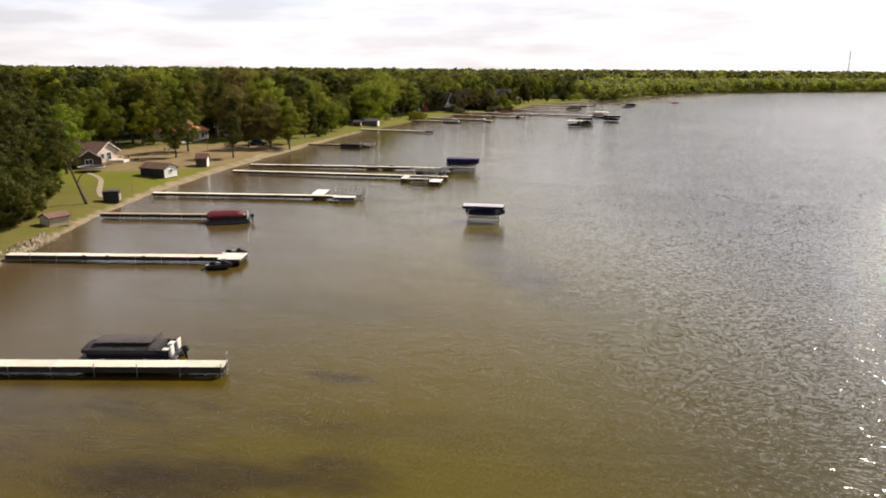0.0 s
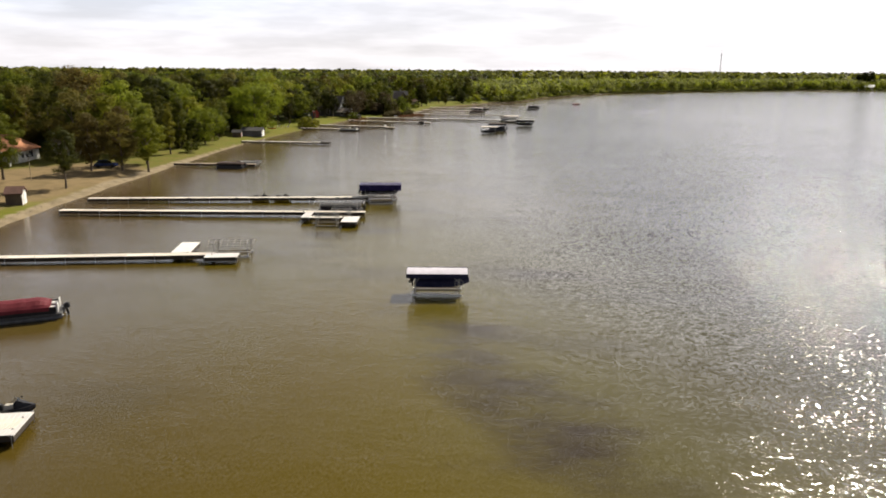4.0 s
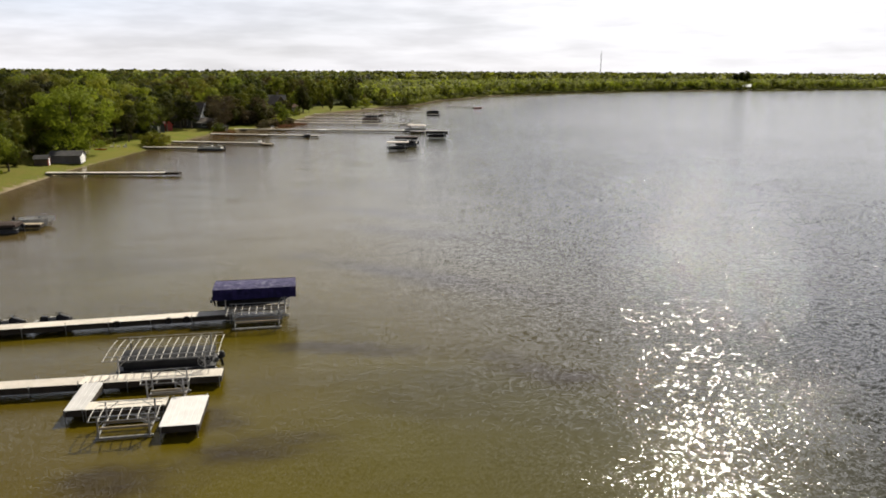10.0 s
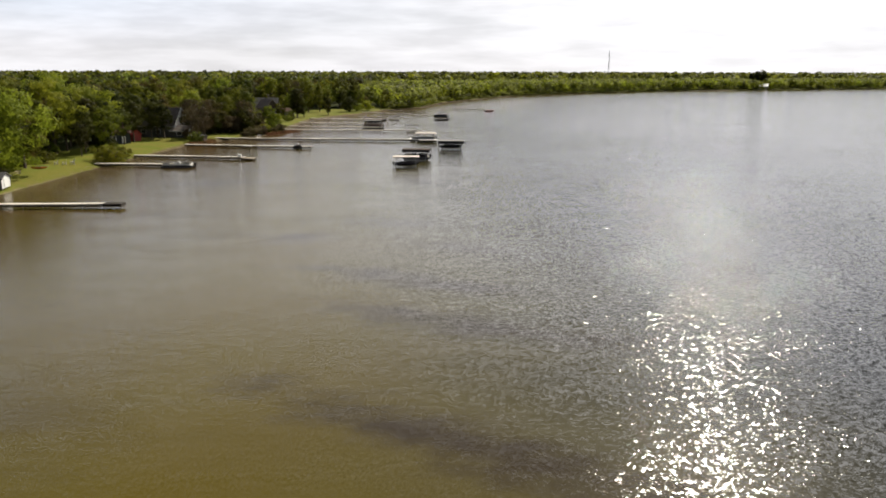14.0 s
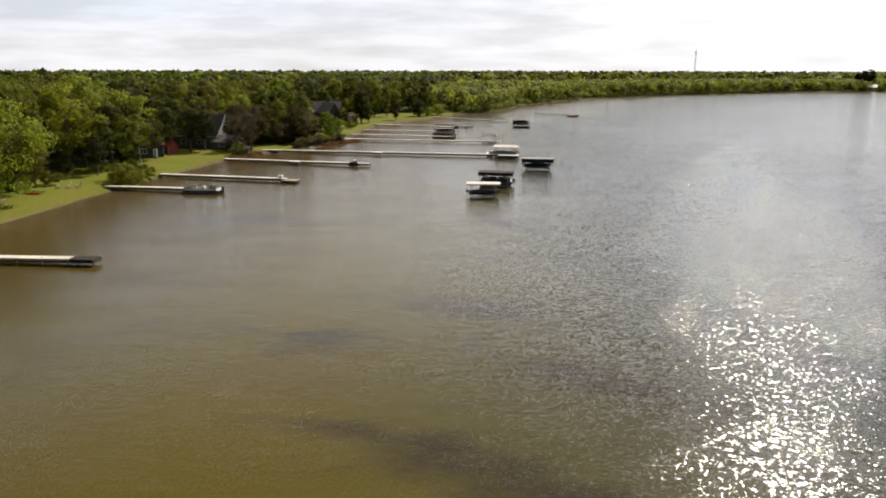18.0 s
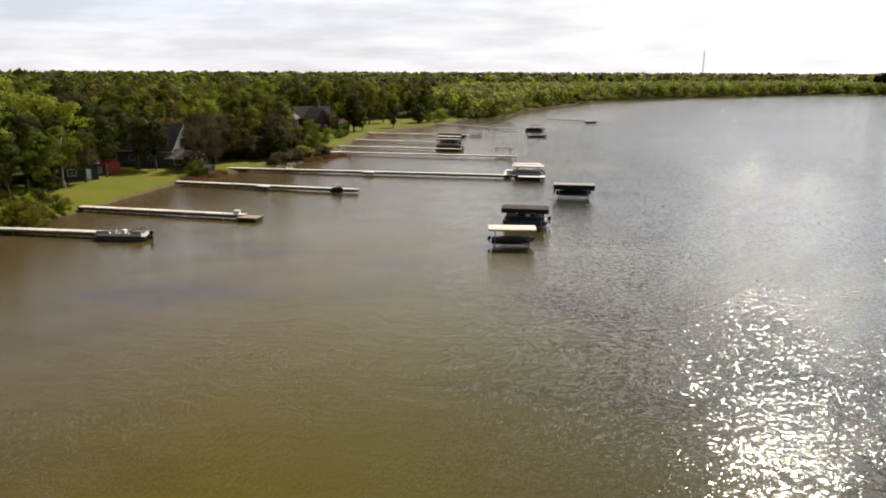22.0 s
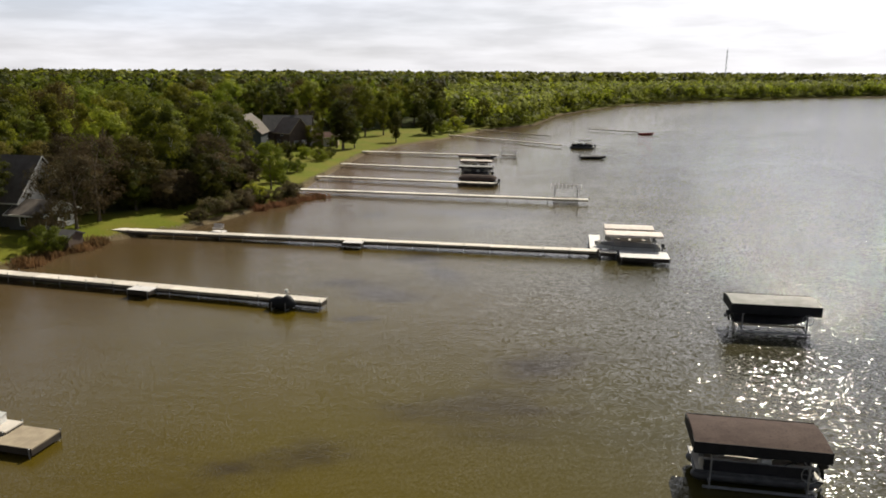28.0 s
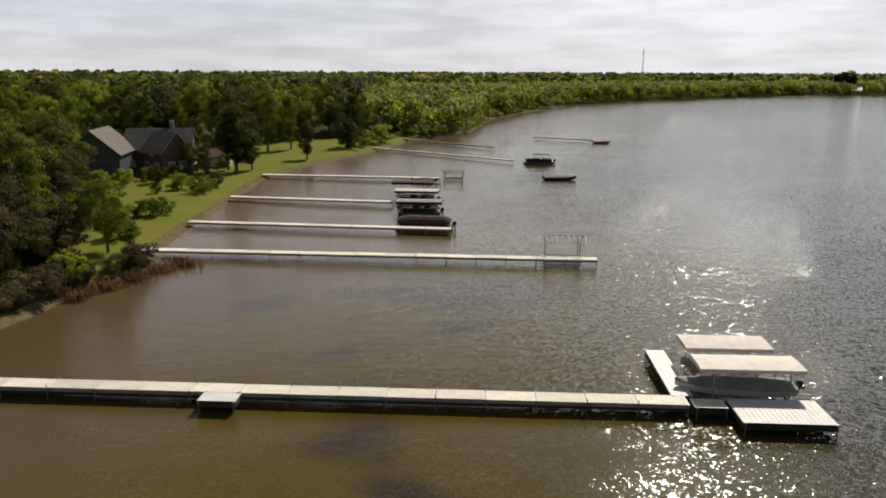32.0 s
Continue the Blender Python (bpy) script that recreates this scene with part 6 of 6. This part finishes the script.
K = {
    "oak": TreeKind("shade_tree", 1, 16, 4.6, 3.5, 74, 34, 0.42, "green", label="tall broadleaf tree with a full green crown"),
    "oak2": TreeKind("tall_tree", 2, 18, 4.2, 4.5, 72, 34, 0.42, "dark", label="tall dark green broadleaf tree"),
    "maple": TreeKind("round_tree", 3, 14, 4.4, 2.5, 70, 34, 0.40, "bright", label="rounded tree with bright yellow-green leaves"),
    "poplar": TreeKind("poplar_tree", 4, 17, 2.8, 3.0, 56, 34, 0.40, "green", "column", label="slender upright tree with green leaves"),
    "olive": TreeKind("young_tree", 5, 12, 3.4, 2.0, 56, 34, 0.36, "olive", label="tree with olive-brown spring leaves"),
    "willow": TreeKind("willow_tree", 7, 9.5, 4.9, 0.6, 78, 36, 0.36, "bright", "round", label="round bushy willow with bright green leaves"),
    "lean": TreeKind("broadleaf_tree", 8, 14.5, 1.9, 6.5, 12, 26, 0.34, "dark", "spread", lean=-0.24, label="leaning dark trunk with a few dark leaves"),
    "birch": TreeKind("birch_tree", 9, 13, 3.0, 4.0, 48, 30, 0.34, "green", "column", bark="bark_pale", label="pale-barked birch with light green leaves"),
    "bare": TreeKind("bare_tree", 10, 11, 3.4, 2.0, 46, 24, 0.26, "twig", label="brown barely leafed tree with thin twigs"),
    "shrub": TreeKind("shrub", 11, 3.2, 2.3, 0.1, 34, 32, 0.24, "green", clump_r=0.7, label="dense rounded green shrub"),
    "shrub_b": TreeKind("shrub", 12, 2.4, 1.9, 0.0, 30, 30, 0.22, "bright", clump_r=0.6, label="low bright green shrub"),
    "shrub_t": TreeKind("shrub", 13, 3.4, 2.6, 0.0, 36, 30, 0.24, "twig", clump_r=0.8, label="brown brushy shrub at the water"),
    "shrub_d": TreeKind("shrub", 14, 6.5, 3.4, 0.2, 52, 34, 0.32, "dark", clump_r=1.0, label="tall dense dark green thicket"),
    "shrub_o": TreeKind("shrub", 16, 5.5, 3.2, 0.1, 50, 34, 0.30, "twig", clump_r=0.9, label="tall olive-brown shoreline thicket"),
    "column": TreeKind("cedar_tree", 15, 8.5, 1.9, 0.3, 46, 34, 0.28, "dark", "column", clump_r=0.8, label="dense upright cedar on the lawn"),
}
taken = []


def plant(kind, x, y, h=None, **kw):
    kd = K[kind]
    kd.plant(x, y, 1.0 if h is None else h / kd.h, **kw)
    taken.append((x, y))


# single trees that stand out, from south to north
plant("lean", -62.3, -46.1, 12.5, rz=20)
plant("oak2", -84.0, -42.0, 17)
plant("oak2", -76.5, -44.5, 15)
plant("oak2", -74.4, -38.6, 11)
plant("shrub_d", -71.6, -43.8, 4.5)
plant("oak2", -80.0, -35.5, 15)
plant("shrub_d", -62.8, -57.0, 7)
plant("shrub_d", -60.6, -62.2, 6)
plant("oak2", -74.0, -47.5, 12)
plant("oak2", -79.0, -40.5, 14)
plant("oak2", -69.0, -53.0, 11)
plant("oak2", -86.0, -36.0, 14)
plant("shrub_d", -70.0, -49.0, 4.0)
plant("oak2", -90.5, -32.0, 17)
plant("oak2", -67.5, -58.5, 13)
plant("shrub_d", -62.5, -63.0, 7.5)
plant("shrub_d", -66.5, -66.0, 8.5)
plant("oak2", -70.0, -54.0, 11)
plant("oak2", -101.0, 29.5, 9.0)
plant("maple", -109.0, 3.0, 12.5)
plant("maple", -107.0, 15.0, 12)
plant("oak", -112.0, 24.0, 14)
plant("oak2", -105.5, 31.5, 11.0)
plant("oak", -82.3, 6.8, 10.5)
plant("oak2", -71.3, 12.5, 10.5)
plant("oak", -86.5, 18.0, 12)
plant("olive", -72.2, 32.9, 11)
plant("maple", -68.9, 37.0, 11.5)
plant("olive", -77.5, 31.0, 10.5)
plant("olive", -77.0, 41.5, 11.5)
plant("oak", -73.0, 44.5, 10.5)
plant("poplar", -76.4, 62.9, 10.5)
plant("poplar", -79.5, 57.0, 11.5)
plant("willow", -77.5, 86.0, 9.3)
plant("shrub", -73.6, 68.1, 2.6)
plant("oak", -78.5, 98.0, 9.5)
plant("willow", -78.0, 127.5, 15.5)
plant("oak", -78.5, 137.5, 14.5)
plant("oak2", -97.2, 184.2, 16.5)
plant("birch", -76.2, 179.0, 11)
plant("shrub_b", -69.0, 159.5, 3.2)
plant("shrub", -50.0, 254.0, 1.8)
plant("shrub", -53.0, 262.0, 2.2)
plant("shrub_b", -58.0, 270.0, 2.4)
plant("shrub_d", -55.0, 290.0, 3.0)
plant("shrub_d", -60.0, 277.0, 3.4)
plant("shrub", -66.4, 152.6, 3.8)
plant("shrub", -69.6, 154.0, 3.2)
plant("shrub", -60.8, 199.2, 2.9)
for bx, by, bh, bk in ((-82.3, 178.5, 13, "oak2"), (-78.0, 166.5, 11, "oak2"), (-84.0, 171.0, 14, "oak2"), (-80.0, 183.5, 12, "oak2"), (-75.2, 184.5, 9.5, "oak2"), (-76.6, 160.5, 8, "oak2"), (-68.9, 158.2, 3.4, "shrub"), (-67.0, 160.6, 2.6, "shrub"), (-57.0, 256.0, 13, "oak"), (-59.0, 262.0, 12.5, "olive"), (-55.5, 250.0, 11, "oak2")):
    plant(bk, bx, by, bh)
plant("shrub_t", -63.6, 204.6, 3.0)
for bx, by, bh, bk in ((-63.0, 205.6, 8.5, "bare"), (-74.0, 203.5, 11, "oak2"), (-79.5, 205.5, 13, "oak2"), (-88.5, 184.0, 14, "oak2"), (-84.0, 199.5, 15, "oak2"), (-62.0, 208.8, 9, "bare")):
    plant(bk, bx, by, bh)
plant("bare", -61.5, 213.5, 11)
plant("bare", -66.5, 217.5, 11)
plant("olive", -60.0, 221.0, 10)
plant("oak2", -70.5, 204.0, 10)
plant("oak2", -73.5, 208.0, 12)
plant("poplar", -50.2, 304.6, 9.0)
plant("birch", -51.6, 301.0, 6.5)
plant("maple", -46.3, 241.5, 8.0)
plant("shrub_b", -46.3, 230.3, 2.6)
plant("column", -44.5, 306.0, 11.5)
plant("column", -33.0, 327.6, 8.5)
plant("column", -42.0, 309.0, 8.0)
plant("shrub_d", -24.5, 350.0, 7.0)
plant("shrub_b", -17.0, 364.0, 5.0)
plant("shrub_b", -21.5, 356.0, 4.0)
for i, (px, py) in enumerate(((-52, 300), (-50.5, 303.5), (-53.5, 297), (-48.5, 312), (-56, 326), (-50, 318), (-46.5, 262.5), (-49, 283), (-52, 279), (-47, 249.5))):
    plant(("shrub", "shrub_b", "shrub_d")[i % 3], px, py, 1.6 + 0.35 * (i % 4))
for tk, tx, ty, th in (("oak2", -44.5, 305.5, 13.0), ("poplar", -46.5, 308.5, 12.0), ("oak", -43.5, 341.0, 14.5), ("poplar", -38.5, 346.0, 13.0), ("oak2", -75.5, 192.8, 11.5), ("oak2", -84.5, 183.0, 12.5), ("oak", -86.0, 297.0, 12.0),
                       ("shrub", -45.4, 279.6, 2.4), ("shrub", -45.0, 283.4, 2.2), ("shrub_d", -44.6, 287.0, 2.6), ("shrub_b", -48.2, 261.5, 2.2), ("shrub_b", -47.2, 248.0, 2.6), ("shrub_b", -60.0, 288.5, 2.6), ("shrub_b", -57.0, 293.6, 2.2), ("shrub_b", -63.4, 286.0, 2.8), ("shrub_b", -53.6, 297.2, 2.0)):
    plant(tk, tx, ty, th)
rr = random.Random(5)
# taller trees that stand in and behind the thicket
for tk, tx, ty, th in (("poplar", -51.5, 237.0, 11.0), ("birch", -54.0, 239.5, 13.0), ("oak", -57.5, 246.0, 13.5), ("poplar", -61.0, 238.0, 13.5), ("oak", -66.0, 243.0, 14.0), ("birch", -58.5, 231.0, 12.0),
                       ("maple", -71.0, 235.0, 13.0), ("oak2", -63.0, 254.0, 14.0), ("maple", -70.0, 252.0, 13.0), ("oak", -76.0, 246.0, 14.5), ("bare", -52.5, 233.0, 10.0)):
    plant(tk, tx, ty, th, group="shoreline thicket")
# thicket that comes down to the water
for i in range(60):
    py = rr.uniform(216, 237)
    px = np.interp(py, [214, 221, 237, 257], [-60, -52.0, -49, -46.5]) - rr.uniform(0.5, 30) * (1 if py < 236 else 0.5)
    kind = rr.choice(("shrub_d", "olive", "shrub_t", "shrub_o", "shrub_d", "bare"))
    plant(kind, px, py, rr.uniform(4.5, 8.5) if kind in ("olive", "bare", "shrub_d", "shrub_o") else rr.uniform(2.2, 3.6), group="shoreline thicket")
for i in range(22):
    py = rr.uniform(217, 238)
    px = np.interp(py, [214, 221, 229, 238, 243], [-51.5, -48.5, -46.0, -41.5, -44.5]) + rr.uniform(-1.2, 0.8)
    plant(rr.choice(("shrub_d", "shrub_t", "shrub_d")), px, py, rr.uniform(1.2, 2.6), group="shoreline thicket")

for i in range(56):
    py = rr.uniform(236, 258)
    px = np.interp(py, [236, 250, 258], [-49.8, -53.0, -56.0]) - rr.uniform(0, 26)
    plant(rr.choice(("shrub_d", "shrub_d", "olive", "shrub_o", "shrub_d")), px, py, rr.uniform(3.5, 7.8), group="shoreline thicket")

BUILT = [(-98, -4, 10), (-93, -14, 8), (-69, -18, 5), (-70, -2, 4), (-101, 41, 10), (-57, -59, 3), (-74.5, 115, 6), (-97.5, 58, 6), (-108, 156, 7), (-73, 213, 10), (-77, 197, 5), (-60, 202, 4), (-80, 266, 6), (-67, 299, 11), (-58, 307, 11), (-75, 296, 8), (-62, 298, 8), (-51, 313, 6), (-80, 190, 7), (-92, 318, 10), (-53, 323, 5), (-86, 5, 12), (-84, 28, 9), (-88, -8, 6)]


def wood_edge(y):
    return float(np.interp(y, [-150, -70, -40, -20, 0, 30, 50, 75, 110, 150, 190, 205, 218, 240, 252, 330, 350, 385, 395], [14, 12, 17, 24, 42, 32, 11, 9, 12, 8, 13, 17, 16, 16, 34, 36, 30, 16, 3]))


def scatter(y_lo, y_hi, step, d_hi, seed):
    rng = random.Random(seed)
    cand = []
    y = y_lo
    while y < y_hi:
        x = -230.0
        while x < 40:
            cand.append((x + rng.uniform(-0.42, 0.42) * step, y + rng.uniform(-0.42, 0.42) * step))
            x += step
        y += step
    arr = np.array(cand)
    d = inland(arr[:, 0], arr[:, 1])
    out = []
    for (px, py), dd in zip(cand, d):
        e = wood_edge(py)
        if dd < e or dd > d_hi:
            continue
        if any((px - bx) ** 2 + (py - by) ** 2 < br * br for bx, by, br in BUILT):
            continue
        if any((px - bx) ** 2 + (py - by) ** 2 < 9 for bx, by in taken):
            continue
        out.append((px, py, dd - e))
    return out


wr = random.Random(11)
for px, py, depth in scatter(-120, 392, 6.9, 78, 21):
    kind = wr.choice(("oak", "oak", "oak2", "maple", "poplar", "olive", "oak2", "oak2", "maple", "willow", "bare" if py > 180 else "oak", "maple" if py > 150 else "oak2", "oak" if py > 150 else "oak2"))
    h = wr.uniform(7, 14) if depth < 8 else wr.uniform(10, 19.5)
    h *= float(np.interp(py, [60, 160, 300], [1.0, 0.9, 0.82]))
    if depth > 8 and wr.random() < 0.07:
        h = min(h * 1.10, 19.0)
    K[kind].plant(px, py, h / K[kind].h, group="lakeside woods")
    if depth < 9 and wr.random() < 0.85:
        K[wr.choice(("shrub", "shrub_d", "shrub_b"))].plant(px + wr.uniform(-2, 3), py + wr.uniform(-3, 3), wr.uniform(0.5, 1.0), group="lakeside woods")


def far_woods(name, pts, seed, mats, label, leaf=1.5, n_leaf=26):
    """Distant trees joined into one mesh: a few leafy clumps each."""
    rng = np.random.RandomState(seed)
    quads, which, tones = [], [], []
    for px, py, pz, h, r in pts:
        m = rng.randint(len(mats))
        d = rng.normal(size=(n_leaf, 3))
        d /= np.linalg.norm(d, axis=1)[:, None]
        boughs = 1 if n_leaf < 40 else 6
        hub = rng.normal(size=(boughs, 3))
        hub /= np.linalg.norm(hub, axis=1)[:, None]
        hub[:, 2] = 0.15 + 0.75 * np.abs(hub[:, 2]) * np.where(rng.uniform(size=boughs) < 0.75, 1, -1)
        pick = rng.randint(boughs, size=n_leaf)
        spread_of, reach = (0.62, 0.52) if boughs > 1 else (0.0, 0.95)
        bulk = rng.uniform(0.75, 1.2, boughs)[pick][:, None]
        cen = np.array([px, py, pz + h * 0.52])
        pos = cen + (hub[pick] * spread_of + d * reach * bulk * rng.uniform(0.7, 1.05, (n_leaf, 1))) * np.array([r, r, h * 0.46])
        face = d + 0.35 * hub[pick] + 0.25 * rng.normal(size=d.shape)
        u = np.cross(face, rng.normal(size=d.shape))
        u /= np.linalg.norm(u, axis=1)[:, None] + 1e-9
        w = np.cross(face, u)
        w /= np.linalg.norm(w, axis=1)[:, None] + 1e-9
        s = leaf * rng.uniform(0.6, 1.3, (n_leaf, 1)) * (r / 3.6)
        quads.append(np.stack([pos - u * s - w * s * 0.2, pos + u * s * 0.1 - w * s * 0.7, pos + u * s + w * s * 0.1, pos + w * s * 0.75], 1).reshape(-1, 3))
        which.append(np.full(n_leaf, m, np.int32))
        tones.append(np.full(4 * n_leaf, rng.uniform(-0.58, 0.50), np.float32))
    v = np.concatenate(quads)
    nf = len(v) // 4
    me = bpy.data.meshes.new(name)
    me.vertices.add(len(v))
    me.vertices.foreach_set("co", v.astype(np.float32).ravel())
    me.loops.add(nf * 4)
    me.loops.foreach_set("vertex_index", np.arange(nf * 4, dtype=np.int32))
    me.polygons.add(nf)
    me.polygons.foreach_set("loop_start", np.arange(0, nf * 4, 4, dtype=np.int32))
    for m in mats:
        me.materials.append(LEAF[m])
    me.polygons.foreach_set("material_index", np.concatenate(which))
    me.attributes.new("tone", "FLOAT", "POINT").data.foreach_set("value", np.concatenate(tones))
    me.update(calc_edges=True)
    return tagged(new(name, me), label, "woods", kind="stuff")


def spread(n, x0, x1, y0, y1, d0, d1, seed, h0, h1, wide=(0.2, 0.32)):
    rng = np.random.RandomState(seed)
    px, py = rng.uniform(x0, x1, n), rng.uniform(y0, y1, n)
    d = inland(px, py)
    ok = (d > d0) & (d < d1)
    px, py, d = px[ok], py[ok], d[ok]
    z = height(d, px, py)
    hh = rng.uniform(h0, h1, len(px))
    return list(zip(px, py, z, hh, hh * rng.uniform(wide[0], wide[1], len(px))))


far_woods("woods_inland", [(a, b, c, h * float(np.interp(b, [60, 180], [1.0, 0.84])), r) for a, b, c, h, r in spread(9000, -420, -20, -60, 800, 76, 330, 31, 9, 20)], 32, ("green", "dark", "green", "bright", "olive", "bright"), "dense mixed woods behind the lakeside houses", n_leaf=80, leaf=0.78)
shore_w = spread(60000, -60, 700, 392, 1150, 3, 120, 33, 5, 12, (0.34, 0.5))
shore_w = [p for p in shore_w if p[1] > 392]
far_woods("woods_far_shore", shore_w[:6500], 34, ("green", "marsh", "bright", "marsh", "green"), "green woods along the far lake shore", n_leaf=78, leaf=0.68)
low = [(a, b, c, h, h * 0.75) for a, b, c, h, r in spread(60000, -10, 640, 385, 960, 0.3, 16, 35, 2.0, 4.5)]
far_woods("shore_brush", low[:2600], 36, ("marsh", "marsh", "green", "bright"), "low light green brush along the far waterline", n_leaf=52, leaf=0.62)
far_woods("woods_horizon", spread(6500, -1600, 1700, 300, 2300, 120, 1500, 37, 11, 16, (0.35, 0.5)), 38, ("green", "dark", "marsh"), "distant wooded country out to the horizon", n_leaf=14, leaf=2.6)
far_woods("woods_crest", [(443 + 6 * math.cos(k * 1.3), 856 + 5 * math.sin(k * 1.3), 2 + (k % 3), 17 + 3 * (k % 2), 5.0) for k in range(6)], 39, ("dark", "green"), "tall dark tree clump rising above the far shore", n_leaf=80, leaf=1.6)

# stones along the water's edge
sr = np.random.RandomState(41)
sv, sf = [], []
for i in range(3600):
    k = sr.uniform(1.5, 25.98)
    a, b = LAKE[int(k)], LAKE[int(k) + 1]
    p = a + (b - a) * (k % 1)
    n = np.array([-(b - a)[1], (b - a)[0]]) / np.linalg.norm(b - a)
    off = sr.uniform(-0.7, 1.9)
    p = p + n * off
    s = sr.uniform(0.04, 0.13)
    if i > 3000:                      # larger riprap by the southern docks
        k = sr.uniform(1.55, 3.2)
        a, b = LAKE[int(k)], LAKE[int(k) + 1]
        p = a + (b - a) * (k % 1) + np.array([-(b - a)[1], (b - a)[0]]) / np.linalg.norm(b - a) * off
        s = sr.uniform(0.14, 0.34)
    zc = float(np.interp(off, [-2, 0, 1.2, 4], [-0.35, -0.03, 0.42, 0.8]))
    o = len(sv)
    an = sr.uniform(0, 6.28)
    for dx, dy, dz in ((1, 0, -0.2), (0.3, 1, 0), (-0.9, 0.5, -0.1), (-0.6, -0.8, 0), (0.5, -0.9, -0.2), (0.1, 0.0, 0.75)):
        q = sr.uniform(0.75, 1.2)
        sv.append((p[0] + s * q * (dx * math.cos(an) - dy * math.sin(an)), p[1] + s * q * (dx * math.sin(an) + dy * math.cos(an)), zc + s * q * dz))
    sf += [(o, o + 1, o + 5), (o + 1, o + 2, o + 5), (o + 2, o + 3, o + 5), (o + 3, o + 4, o + 5), (o + 4, o, o + 5)]
me = bpy.data.meshes.new("shore_stones")
me.from_pydata(sv, [], sf)
me.materials.append(M["stone"])
tagged(new("shore_stones", me), "pale fieldstones lining the lake shore", "stones", kind="stuff")


# orange-brown reeds along the water's edge
def reed_bed(name, y0, y1, reach, n, seed, label):
    rng = np.random.RandomState(seed)
    shore = LAKE[:len(NEAR_SHORE)]
    y = rng.uniform(y0, y1, n)
    x = np.interp(y, shore[:, 1], shore[:, 0]) + rng.uniform(-1.2, 1.0, n) + reach * rng.uniform(0, 1, n) ** 1.6 * (0.6 + 0.4 * np.sin(y * 0.9 + seed))
    hgt, turn = rng.uniform(0.2, 0.85, n), rng.uniform(0, math.pi, n)
    z = np.minimum(height(inland(x, y), x, y), 0.3)
    wx, wy = 0.035 * np.cos(turn), 0.035 * np.sin(turn)
    keep = np.sin(y * 1.7 + x * 0.9) + rng.normal(0, 0.8, n) > 0.1
    hgt = np.where(keep, hgt, 0.12)
    bx, by = rng.uniform(-0.2, 0.2, n), rng.uniform(-0.2, 0.2, n)
    top = np.maximum(z, 0) + hgt
    v = np.stack([np.stack([x - wx, y - wy, z], -1), np.stack([x + wx, y + wy, z], -1), np.stack([x + wx + bx, y + wy + by, top], -1), np.stack([x - wx + bx, y - wy + by, top], -1)], 1).reshape(-1, 3)
    me = bpy.data.meshes.new(name)
    me.from_pydata(v.tolist(), [], np.arange(4 * n).reshape(-1, 4).tolist())
    me.materials.append(LEAF["reed"])
    tagged(new(name, me), label, "reeds", kind="stuff")


reed_bed("reeds", 226.0, 240.0, 2.0, 3000, 51, "orange-brown reeds standing along the muddy shore")
reed_bed("reeds", 194.0, 206.0, 1.8, 4200, 52, "orange-brown reeds below the dark shed")
